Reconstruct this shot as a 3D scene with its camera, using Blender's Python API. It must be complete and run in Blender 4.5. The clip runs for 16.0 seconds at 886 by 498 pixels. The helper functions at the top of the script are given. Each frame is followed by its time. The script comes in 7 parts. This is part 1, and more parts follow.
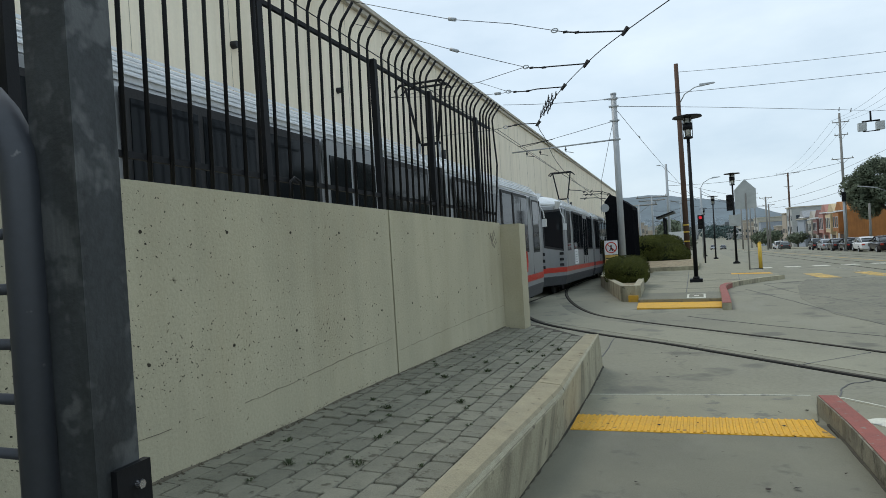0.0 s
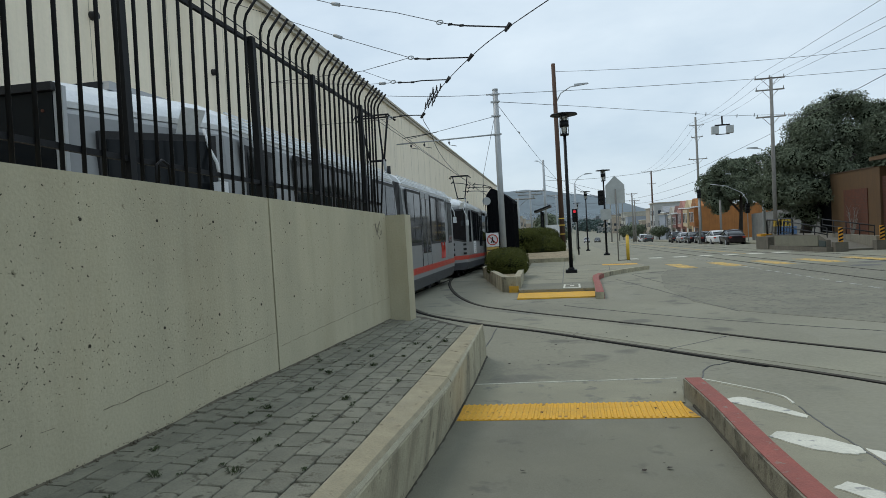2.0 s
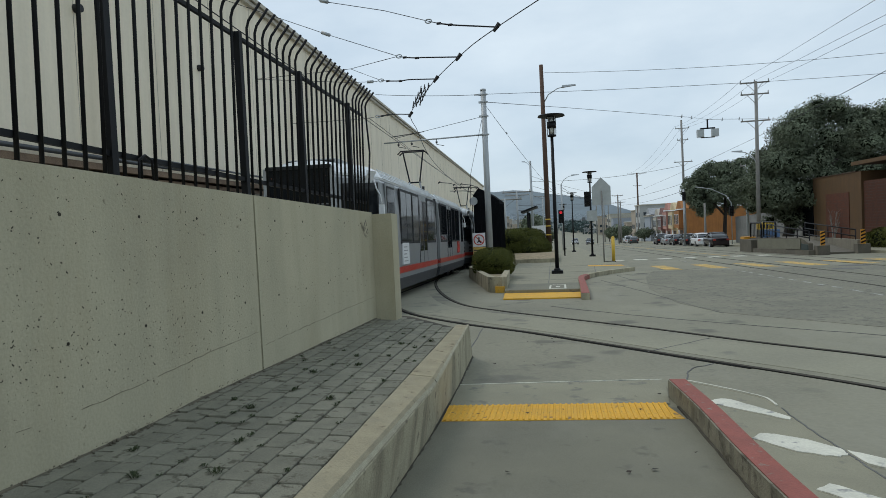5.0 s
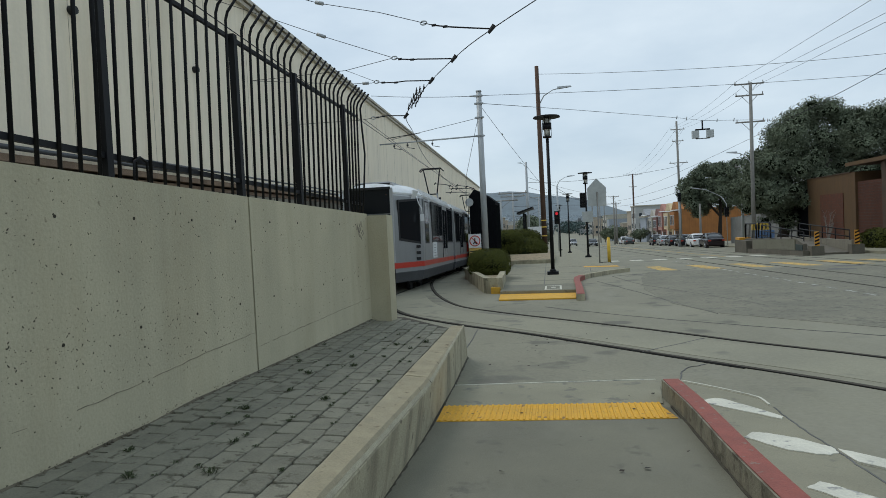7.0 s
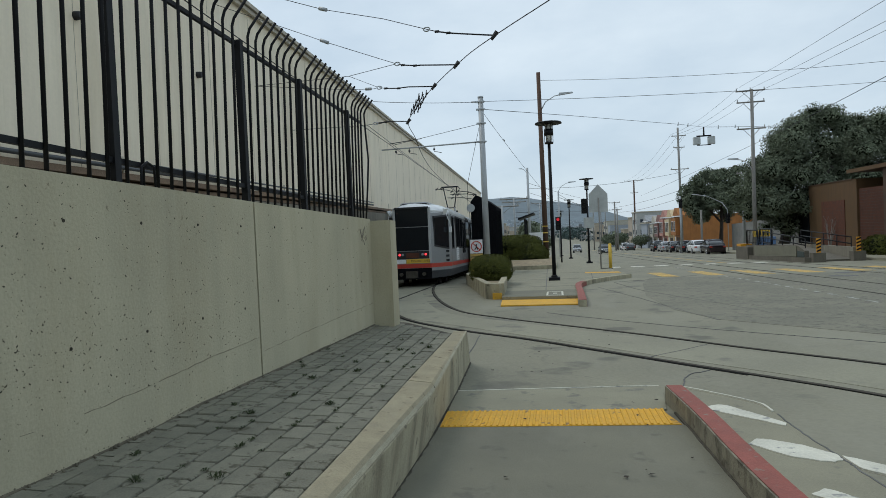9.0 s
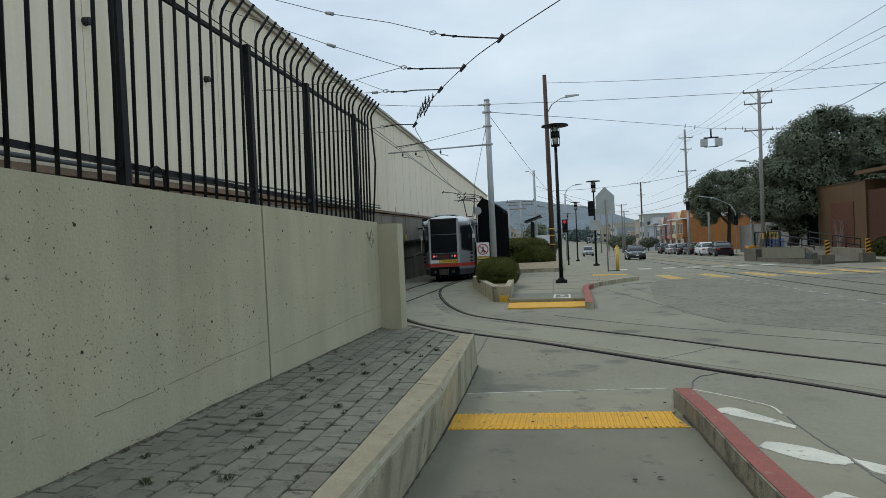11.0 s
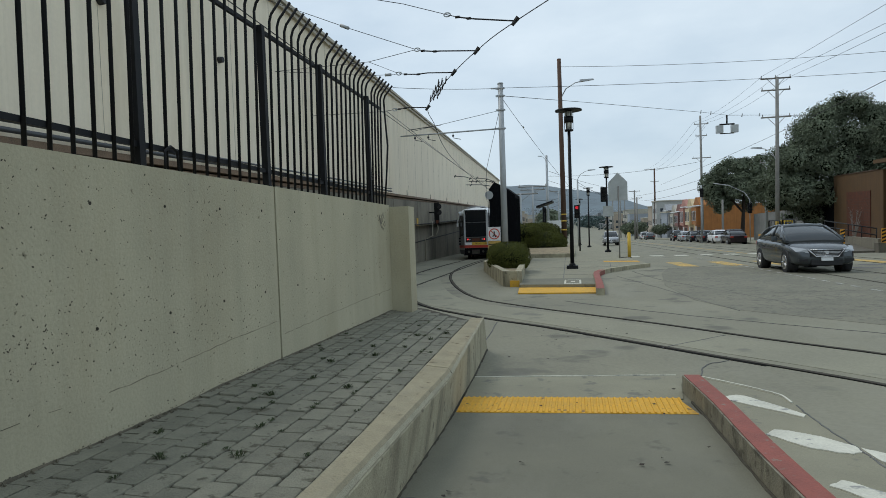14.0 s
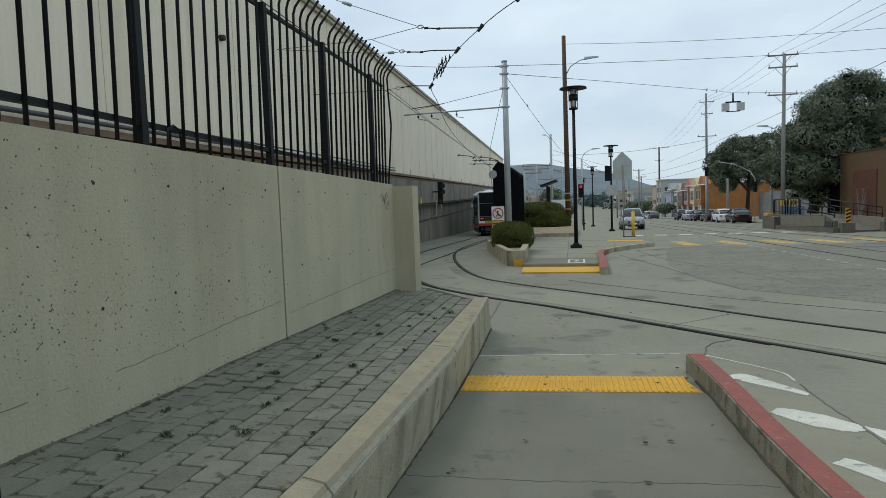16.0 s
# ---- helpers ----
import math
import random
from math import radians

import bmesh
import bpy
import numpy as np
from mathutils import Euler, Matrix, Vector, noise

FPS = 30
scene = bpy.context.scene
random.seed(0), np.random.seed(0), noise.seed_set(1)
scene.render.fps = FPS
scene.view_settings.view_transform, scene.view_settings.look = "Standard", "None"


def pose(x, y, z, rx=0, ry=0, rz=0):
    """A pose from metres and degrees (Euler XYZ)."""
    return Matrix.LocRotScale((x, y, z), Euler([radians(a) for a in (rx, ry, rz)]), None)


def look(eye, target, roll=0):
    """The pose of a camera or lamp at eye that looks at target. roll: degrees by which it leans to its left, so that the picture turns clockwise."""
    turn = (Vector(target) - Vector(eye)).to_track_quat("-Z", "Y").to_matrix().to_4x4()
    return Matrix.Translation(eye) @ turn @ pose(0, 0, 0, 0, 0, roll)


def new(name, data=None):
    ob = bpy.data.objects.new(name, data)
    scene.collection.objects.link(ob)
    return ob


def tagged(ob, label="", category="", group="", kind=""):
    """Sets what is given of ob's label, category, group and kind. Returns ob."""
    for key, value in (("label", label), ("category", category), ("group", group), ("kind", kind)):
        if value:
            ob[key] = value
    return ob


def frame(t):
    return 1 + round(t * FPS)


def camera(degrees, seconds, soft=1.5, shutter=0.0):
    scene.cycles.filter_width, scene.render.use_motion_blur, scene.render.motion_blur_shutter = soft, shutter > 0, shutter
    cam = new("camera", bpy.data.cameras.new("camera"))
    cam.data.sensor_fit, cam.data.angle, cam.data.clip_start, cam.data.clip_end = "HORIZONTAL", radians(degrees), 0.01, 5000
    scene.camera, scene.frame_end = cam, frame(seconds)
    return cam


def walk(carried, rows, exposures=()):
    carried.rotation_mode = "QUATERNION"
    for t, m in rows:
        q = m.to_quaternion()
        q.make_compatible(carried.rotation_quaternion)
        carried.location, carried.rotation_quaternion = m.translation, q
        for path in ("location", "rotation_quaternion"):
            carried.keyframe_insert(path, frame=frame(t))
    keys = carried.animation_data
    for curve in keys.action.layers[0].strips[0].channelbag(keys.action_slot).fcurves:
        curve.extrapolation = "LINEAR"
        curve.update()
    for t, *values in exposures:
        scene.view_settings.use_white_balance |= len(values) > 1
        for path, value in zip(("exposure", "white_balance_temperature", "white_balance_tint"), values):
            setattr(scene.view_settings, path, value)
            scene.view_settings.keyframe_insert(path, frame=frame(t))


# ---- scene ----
cam = camera(68.9, 16.0, soft=0.85)
PATH = [
    (0, (0.306, -0.267, 1.358), (-0.433, 1.591, 1.336), -3.6),
    (0.5, (0.294, -0.211, 1.347), (-0.303, 1.696, 1.263), -3.4),
    (1, (0.26, -0.185, 1.349), (-0.284, 1.739, 1.289), -3.7),
    (1.5, (0.252, -0.166, 1.347), (-0.201, 1.78, 1.277), -3.5),
    (2, (0.25, -0.154, 1.347), (-0.147, 1.805, 1.279), -3.3),
    (2.5, (0.249, -0.161, 1.343), (-0.169, 1.794, 1.274), -3.7),
    (3, (0.249, -0.155, 1.343), (-0.14, 1.804, 1.254), -2.7),
    (3.5, (0.239, -0.136, 1.34), (-0.114, 1.83, 1.249), -2.8),
    (4, (0.233, -0.125, 1.343), (-0.128, 1.841, 1.26), -2.6),
    (6.5, (0.261, -0.145, 1.345), (-0.084, 1.824, 1.278), -2.9),
    (7, (0.26, -0.151, 1.344), (-0.084, 1.818, 1.276), -2.8),
    (7.5, (0.255, -0.16, 1.346), (-0.081, 1.811, 1.287), -2.7),
    (8, (0.25, -0.17, 1.346), (-0.085, 1.801, 1.286), -2.5),
    (8.5, (0.24, -0.17, 1.345), (-0.106, 1.799, 1.298), -2.5),
    (9, (0.238, -0.168, 1.346), (-0.108, 1.801, 1.295), -2.6),
    (11.5, (0.233, -0.183, 1.347), (-0.142, 1.781, 1.312), -2.7),
    (12, (0.236, -0.189, 1.346), (-0.146, 1.774, 1.316), -2.6),
    (12.5, (0.23, -0.184, 1.347), (-0.147, 1.78, 1.308), -2.7),
    (13, (0.231, -0.184, 1.344), (-0.154, 1.778, 1.299), -2.7),
    (13.5, (0.229, -0.178, 1.344), (-0.154, 1.785, 1.296), -2.6),
    (14, (0.235, -0.184, 1.342), (-0.166, 1.774, 1.253), -2.0),
    (14.5, (0.235, -0.171, 1.343), (-0.156, 1.786, 1.205), -2.5),
    (15, (0.231, -0.164, 1.345), (-0.158, 1.793, 1.207), -2.3),
    (15.5, (0.23, -0.174, 1.344), (-0.161, 1.783, 1.212), -2.2),
    (16, (0.228, -0.175, 1.342), (-0.185, 1.776, 1.19), -2.1),
]
walk(cam, [(t, look(eye, target, roll)) for t, eye, target, roll in PATH],
     exposures=[(0.0, 0.2), (1.0, 0.09), (1.5, 0.07), (4.0, 0.02), (7.0, 0.0), (13.5, 0.0), (14.8, 0.06), (16.0, 0.06)])

# ---------------------------------------------------------------- light
world = bpy.data.worlds.new("overcast_sky")
scene.world = world
world.use_nodes = True
wn, wl = world.node_tree.nodes, world.node_tree.links
wn.clear()
w_out = wn.new("ShaderNodeOutputWorld")
w_bg = wn.new("ShaderNodeBackground")
w_sky = wn.new("ShaderNodeTexSky")
w_sky.sky_type = 'NISHITA'
w_sky.sun_disc = False
w_sky.sun_elevation = radians(52)
w_sky.sun_rotation = radians(-55)
w_tc = wn.new("ShaderNodeTexCoord")
w_map = wn.new("ShaderNodeMapping")
w_map.inputs["Scale"].default_value = (1.0, 1.0, 2.6)
w_noise = wn.new("ShaderNodeTexNoise")
w_noise.inputs["Scale"].default_value = 2.4
w_noise.inputs["Detail"].default_value = 6
w_noise.inputs["Roughness"].default_value = 0.55
w_ramp = wn.new("ShaderNodeValToRGB")
w_ramp.color_ramp.elements[0].position = 0.3
w_ramp.color_ramp.elements[0].color = (4.6, 5.75, 6.8, 1)
w_ramp.color_ramp.elements[1].position = 0.72
w_ramp.color_ramp.elements[1].color = (7.0, 8.0, 8.7, 1)
w_mix = wn.new("ShaderNodeMix")
w_mix.data_type = 'RGBA'
w_mix.inputs[0].default_value = 0.86
wl.new(w_tc.outputs["Generated"], w_map.inputs["Vector"])
wl.new(w_map.outputs[0], w_noise.inputs["Vector"])
wl.new(w_noise.outputs["Fac"], w_ramp.inputs[0])
wl.new(w_sky.outputs[0], w_mix.inputs[6])
wl.new(w_ramp.outputs[0], w_mix.inputs[7])
wl.new(w_mix.outputs[2], w_bg.inputs[0])
w_bg.inputs[1].default_value = 0.113
wl.new(w_bg.outputs[0], w_out.inputs[0])
sun = new("sun", bpy.data.lights.new("sun", 'SUN'))
sun.data.energy = 0.9
sun.data.angle = radians(25)
sun.data.color = (1.0, 0.955, 0.88)
sun.matrix_world = look((-32, 22, 55), (0, 10, 0))

SLOPE = -0.03


def gz(y):
    """Height of the street, which falls away along y."""
    return SLOPE * y if y < 260 else SLOPE * 260


# ---------------------------------------------------------------- materials
def mat(name, color, rough=0.7, metal=0.0, vary=0.12, scale=3.0, fine=60.0, bump=0.15, spots=None, streak=0.0, random=0.0, island=False,
        spec=0.5, bump_scale=None, wash=None, veins=None, world_space=False):
    """Principled surface: colour with coarse stains, fine grain and relief. spots: (colour, scale, amount); streak: vertical wash marks."""
    m = bpy.data.materials.new(name)
    m.use_nodes = True
    n, l = m.node_tree.nodes, m.node_tree.links
    b = n["Principled BSDF"]
    b.inputs["Roughness"].default_value = rough
    b.inputs["Metallic"].default_value = metal
    b.inputs["Specular IOR Level"].default_value = spec
    tc = n.new("ShaderNodeTexCoord")
    place = n.new("ShaderNodeNewGeometry").outputs["Position"] if world_space else tc.outputs["Object"]

    def noise_node(s, detail=5, vec=None, rough_=0.6):
        t = n.new("ShaderNodeTexNoise")
        t.inputs["Scale"].default_value = s
        t.inputs["Detail"].default_value = detail
        t.inputs["Roughness"].default_value = rough_
        l.new(vec or place, t.inputs["Vector"])
        return t

    def mathn(op, a, c):
        k = n.new("ShaderNodeMath")
        k.operation = op
        for i, v in enumerate((a, c)):
            if isinstance(v, (int, float)):
                k.inputs[i].default_value = v
            else:
                l.new(v, k.inputs[i])
        return k.outputs[0]

    def ramp(fac, lo, hi):
        k = n.new("ShaderNodeMapRange")
        l.new(fac, k.inputs[0])
        k.inputs[1].default_value = lo
        k.inputs[2].default_value = hi
        return k.outputs[0]

    def overlay(base, fac, colour):
        k = n.new("ShaderNodeMix")
        k.data_type = 'RGBA'
        l.new(fac, k.inputs[0])
        l.new(base, k.inputs[6])
        k.inputs[7].default_value = (*colour, 1)
        return k.outputs[2]

    n1, n2 = noise_node(scale), noise_node(fine, 3)
    val = mathn('ADD', mathn('MULTIPLY', mathn('SUBTRACT', n1.outputs["Fac"], 0.5), 5.0 * vary), 1.0)
    val = mathn('ADD', val, mathn('MULTIPLY', mathn('SUBTRACT', n2.outputs["Fac"], 0.5), 3.2 * vary))
    if streak:
        mp = n.new("ShaderNodeMapping")
        mp.inputs["Scale"].default_value = (2.2, 2.2, 0.12)
        l.new(tc.outputs["Object"], mp.inputs["Vector"])
        ns = noise_node(2.0, 4, mp.outputs[0])
        val = mathn('ADD', val, mathn('MULTIPLY', mathn('SUBTRACT', ns.outputs["Fac"], 0.5), 1.5 * streak))
    if random:
        if island:
            g = n.new("ShaderNodeNewGeometry")
            r = g.outputs["Random Per Island"]
        else:
            g = n.new("ShaderNodeObjectInfo")
            r = g.outputs["Random"]
        val = mathn('ADD', val, mathn('MULTIPLY', mathn('SUBTRACT', r, 0.5), random))
    hsv = n.new("ShaderNodeHueSaturation")
    hsv.inputs["Color"].default_value = (*color, 1)
    l.new(val, hsv.inputs["Value"])
    out = hsv.outputs[0]
    if spots:
        sc, ss, amount = spots
        nv = noise_node(ss, 3)
        rp = n.new("ShaderNodeValToRGB")
        rp.color_ramp.elements[0].position = 0.96 - amount
        rp.color_ramp.elements[0].color = (0, 0, 0, 1)
        rp.color_ramp.elements[1].position = min(1.0, 1.04 - amount)
        l.new(nv.outputs["Fac"], rp.inputs[0])
        mx = n.new("ShaderNodeMix")
        mx.data_type = 'RGBA'
        l.new(rp.outputs[0], mx.inputs[0])
        l.new(out, mx.inputs[6])
        mx.inputs[7].default_value = (*sc, 1)
        out = mx.outputs[2]
    if wash:
        # long run-off stains: (colour, mapping, threshold, strength)
        wc, wm, wt, ws = wash
        mp2 = n.new("ShaderNodeMapping")
        mp2.inputs["Scale"].default_value = wm
        l.new(tc.outputs["Object"], mp2.inputs["Vector"])
        nw = noise_node(1.0, 6, mp2.outputs[0], 0.65)
        out = overlay(out, mathn('MULTIPLY', ramp(nw.outputs["Fac"], wt, wt + 0.2), ws), wc)
    if veins:
        # fine wandering cracks: (colour, scale, width, strength)
        vc, vs, vw, va = veins
        nd = noise_node(vs * 1.3, 4)
        mv = n.new("ShaderNodeVectorMath")
        mv.operation = 'MULTIPLY_ADD'
        l.new(nd.outputs["Color"], mv.inputs[0])
        mv.inputs[1].default_value = (0.9 / vs, 0.9 / vs, 0.9 / vs)
        l.new(tc.outputs["Object"], mv.inputs[2])
        vo = n.new("ShaderNodeTexVoronoi")
        vo.feature = 'DISTANCE_TO_EDGE'
        vo.inputs["Scale"].default_value = vs
        l.new(mv.outputs[0], vo.inputs["Vector"])
        edge = ramp(vo.outputs["Distance"], vw, 0.0)
        some = ramp(noise_node(vs * 0.35, 3).outputs["Fac"], 0.44, 0.6)
        out = overlay(out, mathn('MULTIPLY', mathn('MULTIPLY', edge, some), va), vc)
    l.new(out, b.inputs["Base Color"])
    rr = mathn('ADD', mathn('MULTIPLY', mathn('SUBTRACT', n1.outputs["Fac"], 0.5), 0.25), rough)
    l.new(rr, b.inputs["Roughness"])
    if bump:
        bp = n.new("ShaderNodeBump")
        bp.inputs["Strength"].default_value = bump
        bp.inputs["Distance"].default_value = 0.02
        nb = noise_node(bump_scale, 4) if bump_scale else n2
        l.new(nb.outputs["Fac"], bp.inputs["Height"])
        l.new(bp.outputs[0], b.inputs["Normal"])
    return m


def glass(name, color=(0.03, 0.035, 0.04), rough=0.06, ior=1.28):
    m = bpy.data.materials.new(name)
    m.use_nodes = True
    b = m.node_tree.nodes["Principled BSDF"]
    b.inputs["Base Color"].default_value = (*color, 1)
    b.inputs["Roughness"].default_value = rough
    b.inputs["Specular IOR Level"].default_value = 0.5
    b.inputs["IOR"].default_value = ior
    return m


def glow(name, color, strength):
    m = bpy.data.materials.new(name)
    m.use_nodes = True
    b = m.node_tree.nodes["Principled BSDF"]
    b.inputs["Base Color"].default_value = (*color, 1)
    b.inputs["Emission Color"].default_value = (*color, 1)
    b.inputs["Emission Strength"].default_value = strength
    return m


M = dict(
    street=mat("street_concrete", (0.219, 0.21, 0.153), 0.85, vary=0.15, scale=0.45, fine=25, bump=0.25, spots=((0.135, 0.13, 0.1), 1.1, 0.38), wash=((0.27, 0.262, 0.205), (0.9, 0.35, 1), 0.5, 0.5), veins=((0.09, 0.088, 0.07), 0.55, 0.01, 0.5)),
    asphalt=mat("worn_asphalt", (0.189, 0.181, 0.134), 0.9, vary=0.17, scale=0.9, fine=18, bump=0.4, spots=((0.12, 0.116, 0.092), 7, 0.4), veins=((0.07, 0.068, 0.055), 1.5, 0.03, 0.75)),
    slab=mat("track_slab_concrete", (0.249, 0.24, 0.175), 0.85, vary=0.13, scale=0.7, fine=30, bump=0.2, spots=((0.17, 0.165, 0.13), 1.5, 0.36)),
    ramp=mat("ramp_concrete", (0.169, 0.163, 0.119), 0.85, vary=0.13, scale=1.3, fine=110, bump=0.2, spots=((0.115, 0.11, 0.085), 4, 0.34), wash=((0.225, 0.218, 0.168), (1.6, 0.6, 1), 0.5, 0.5)),
    pale=mat("pale_concrete", (0.25, 0.238, 0.17), 0.85, vary=0.14, scale=1.6, fine=100, bump=0.25, spots=((0.17, 0.165, 0.13), 5, 0.36)),
    wall=mat("cast_concrete", (0.445, 0.412, 0.29), 0.9, vary=0.095, scale=1.1, fine=60, bump=0.2, streak=0.2, spots=((0.19, 0.17, 0.11), 24, 0.27), wash=((0.3, 0.24, 0.13), (1, 1.9, 0.35), 0.5, 0.3)),
    chipped=mat("chipped_pale_concrete", (0.36, 0.335, 0.24), 0.9, vary=0.16, scale=9, fine=120, bump=0.5),
    pit=mat("pit_shade", (0.05, 0.045, 0.034), 0.95, vary=0.3, spec=0.1),
    kerb=mat("kerb_concrete", (0.385, 0.352, 0.244), 0.9, vary=0.15, scale=3.0, fine=70, bump=0.35, streak=0.35, spots=((0.17, 0.15, 0.105), 9, 0.34), wash=((0.115, 0.102, 0.07), (1.5, 3.4, 0.7), 0.49, 0.75)),
    grimy_kerb=mat("grimy_kerb_concrete", (0.235, 0.22, 0.165), 0.9, vary=0.18, scale=5, fine=70, bump=0.4, streak=0.4, spots=((0.09, 0.08, 0.058), 7, 0.4), wash=((0.085, 0.076, 0.055), (4, 6, 2.5), 0.48, 0.75)),
    kerbtop=mat("kerb_top_concrete", (0.33, 0.288, 0.19), 0.9, vary=0.15, scale=7, fine=90, bump=0.35, spots=((0.15, 0.112, 0.06), 9, 0.35), wash=((0.3, 0.278, 0.205), (4, 2, 1), 0.52, 0.5)),
    red=mat("red_paint", (0.28, 0.085, 0.066), 0.8, vary=0.16, scale=6, fine=80, bump=0.2, spots=((0.24, 0.19, 0.15), 16, 0.35), wash=((0.17, 0.06, 0.045), (3, 1.5, 1), 0.5, 0.5)),
    yellow=mat("yellow_tactile", (0.66, 0.36, 0.028), 0.75, vary=0.12, scale=4, fine=60, bump=0.15, spots=((0.22, 0.14, 0.05), 9, 0.33), wash=((0.5, 0.3, 0.06), (1.5, 5, 1), 0.5, 0.5)),
    yellow_line=mat("yellow_road_paint", (0.55, 0.36, 0.09), 0.8, vary=0.25, scale=2, fine=30, spots=((0.22, 0.2, 0.14), 5, 0.42)),
    lane=mat("worn_lane_paint", (0.42, 0.42, 0.38), 0.85, vary=0.3, scale=3, spots=((0.2, 0.2, 0.17), 7, 0.5)),
    rust=mat("rusty_flashing", (0.19, 0.13, 0.085), 0.85, vary=0.35, scale=1.5, streak=0.4),
    white_line=mat("white_road_paint", (0.6, 0.59, 0.5), 0.8, vary=0.15, scale=3, fine=60, spots=((0.3, 0.3, 0.28), 9, 0.36)),
    paver=mat("grey_paver", (0.212, 0.205, 0.155), 0.9, vary=0.15, scale=9, fine=110, bump=0.5, random=0.26, spots=((0.1, 0.092, 0.064), 13, 0.37), world_space=True),
    soil=mat("joint_soil", (0.066, 0.059, 0.042), 0.95, vary=0.4, scale=9, fine=80, bump=0.3),
    dirt=mat("grey_brown_dirt", (0.125, 0.11, 0.078), 0.95, vary=0.3, scale=9, fine=80, bump=0.3),
    dry=mat("dry_bed_soil", (0.28, 0.23, 0.15), 0.95, vary=0.3, scale=5, fine=80, bump=0.4),
    rail=mat("rail_steel", (0.07, 0.064, 0.053), 0.9, vary=0.25, scale=4, fine=40, spec=0.1),
    # near-black: the shade inside the open rail groove is put into this colour
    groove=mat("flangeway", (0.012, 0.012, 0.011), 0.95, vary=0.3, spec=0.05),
    patch=mat("asphalt_patch", (0.12, 0.12, 0.115), 0.9, vary=0.25, scale=2, fine=50, bump=0.25),
    matte_black=mat("matte_black_boards", (0.008, 0.0085, 0.01), 0.95, vary=0.3, scale=6, fine=40, spec=0.03),
    black=mat("black_fence_paint", (0.006, 0.0065, 0.008), 0.55, vary=0.3, scale=20, fine=120, bump=0.05, spec=0.25),
    galv=mat("dark_galvanised", (0.042, 0.047, 0.049), 0.6, metal=0.3, vary=0.22, scale=7, fine=70, bump=0.1, spots=((0.1, 0.105, 0.105), 11, 0.43), wash=((0.022, 0.025, 0.026), (16, 16, 2.2), 0.47, 0.75)),
    gate_paint=mat("dark_gate_paint", (0.04, 0.045, 0.055), 0.5, vary=0.1, scale=4, fine=50, bump=0.04, spots=((0.16, 0.16, 0.16), 30, 0.27)),
    pole=mat("grey_painted_pole", (0.38, 0.4, 0.41), 0.5, metal=0.2, vary=0.12, scale=2, fine=40, streak=0.15),
    wood=mat("creosoted_wood", (0.085, 0.047, 0.03), 0.85, vary=0.14, scale=3, fine=30, streak=0.4),
    greywood=mat("weathered_pole_wood", (0.24, 0.23, 0.21), 0.85, vary=0.13, scale=3, fine=30, streak=0.5),
    beige=mat("beige_wall_panel", (0.8, 0.715, 0.555), 0.75, vary=0.04, scale=0.35, fine=18, bump=0.05, streak=0.22, wash=((0.55, 0.45, 0.29), (1, 0.55, 0.1), 0.53, 0.4)),
    coping=mat("coping_metal", (0.42, 0.38, 0.3), 0.6, vary=0.15, scale=2),
    retain=mat("stained_retaining_concrete", (0.215, 0.195, 0.15), 0.9, vary=0.18, scale=0.8, fine=25, streak=0.4, bump=0.2, wash=((0.08, 0.07, 0.052), (1, 0.5, 0.16), 0.47, 0.75)),
    train=mat("silver_grey_paint", (0.255, 0.263, 0.265), 0.4, metal=0.1, vary=0.06, scale=1.2, fine=20, bump=0.02, streak=0.1),
    train_pale=mat("pale_silver_paint", (0.42, 0.43, 0.435), 0.4, metal=0.1, vary=0.06, scale=1.2, fine=20, bump=0.02),
    train_roof=mat("pale_roof_paint", (0.76, 0.78, 0.79), 0.5, vary=0.1, scale=1.2, fine=25, bump=0.03),
    train_red=mat("red_band_paint", (0.48, 0.045, 0.028), 0.4, vary=0.1, scale=3),
    train_dark=mat("dark_skirt_paint", (0.06, 0.064, 0.07), 0.55, vary=0.2, scale=3),
    rubber=mat("black_rubber", (0.015, 0.015, 0.016), 0.7, vary=0.3, scale=6),
    white=mat("white_paint", (0.74, 0.75, 0.75), 0.5, vary=0.06, scale=3),
    sign_back=mat("bare_sign_aluminium", (0.42, 0.44, 0.43), 0.5, metal=0.2, vary=0.1, scale=4),
    yellow_paint=mat("yellow_steel_paint", (0.68, 0.44, 0.05), 0.5, vary=0.12, scale=5),
    hazard=mat("amber_marker_paint", (0.65, 0.3, 0.02), 0.5, vary=0.1),
    brick=mat("dark_red_brick", (0.095, 0.032, 0.017), 0.85, vary=0.25, scale=3, fine=14, random=0.3, bump=0.3, spots=((0.07, 0.03, 0.02), 2.5, 0.36)),
    dark_green=mat("dull_green_panel", (0.035, 0.05, 0.045), 0.7, vary=0.15, scale=2),
    dark_block=mat("dark_weathered_concrete", (0.125, 0.112, 0.087), 0.9, vary=0.2, scale=1.5, fine=20, streak=0.3),
    tan=mat("tan_render", (0.105, 0.058, 0.024), 0.85, vary=0.13, scale=1.2, fine=20, streak=0.3),
    brown=mat("brown_timber", (0.07, 0.04, 0.024), 0.75, vary=0.3, scale=2, streak=0.3),
    bark=mat("dark_bark", (0.04, 0.032, 0.026), 0.95, vary=0.4, scale=4, fine=20, bump=0.5, bump_scale=10),
    leaf=mat("dark_green_leaves", (0.125, 0.148, 0.098), 0.75, vary=0.3, scale=0.7, random=0.6, island=True, bump=0, spec=0.15),
    # shade between the leaves, put in as a near-black colour
    shade=mat("foliage_shade", (0.012, 0.016, 0.008), 0.95, vary=0.3, spec=0.05),
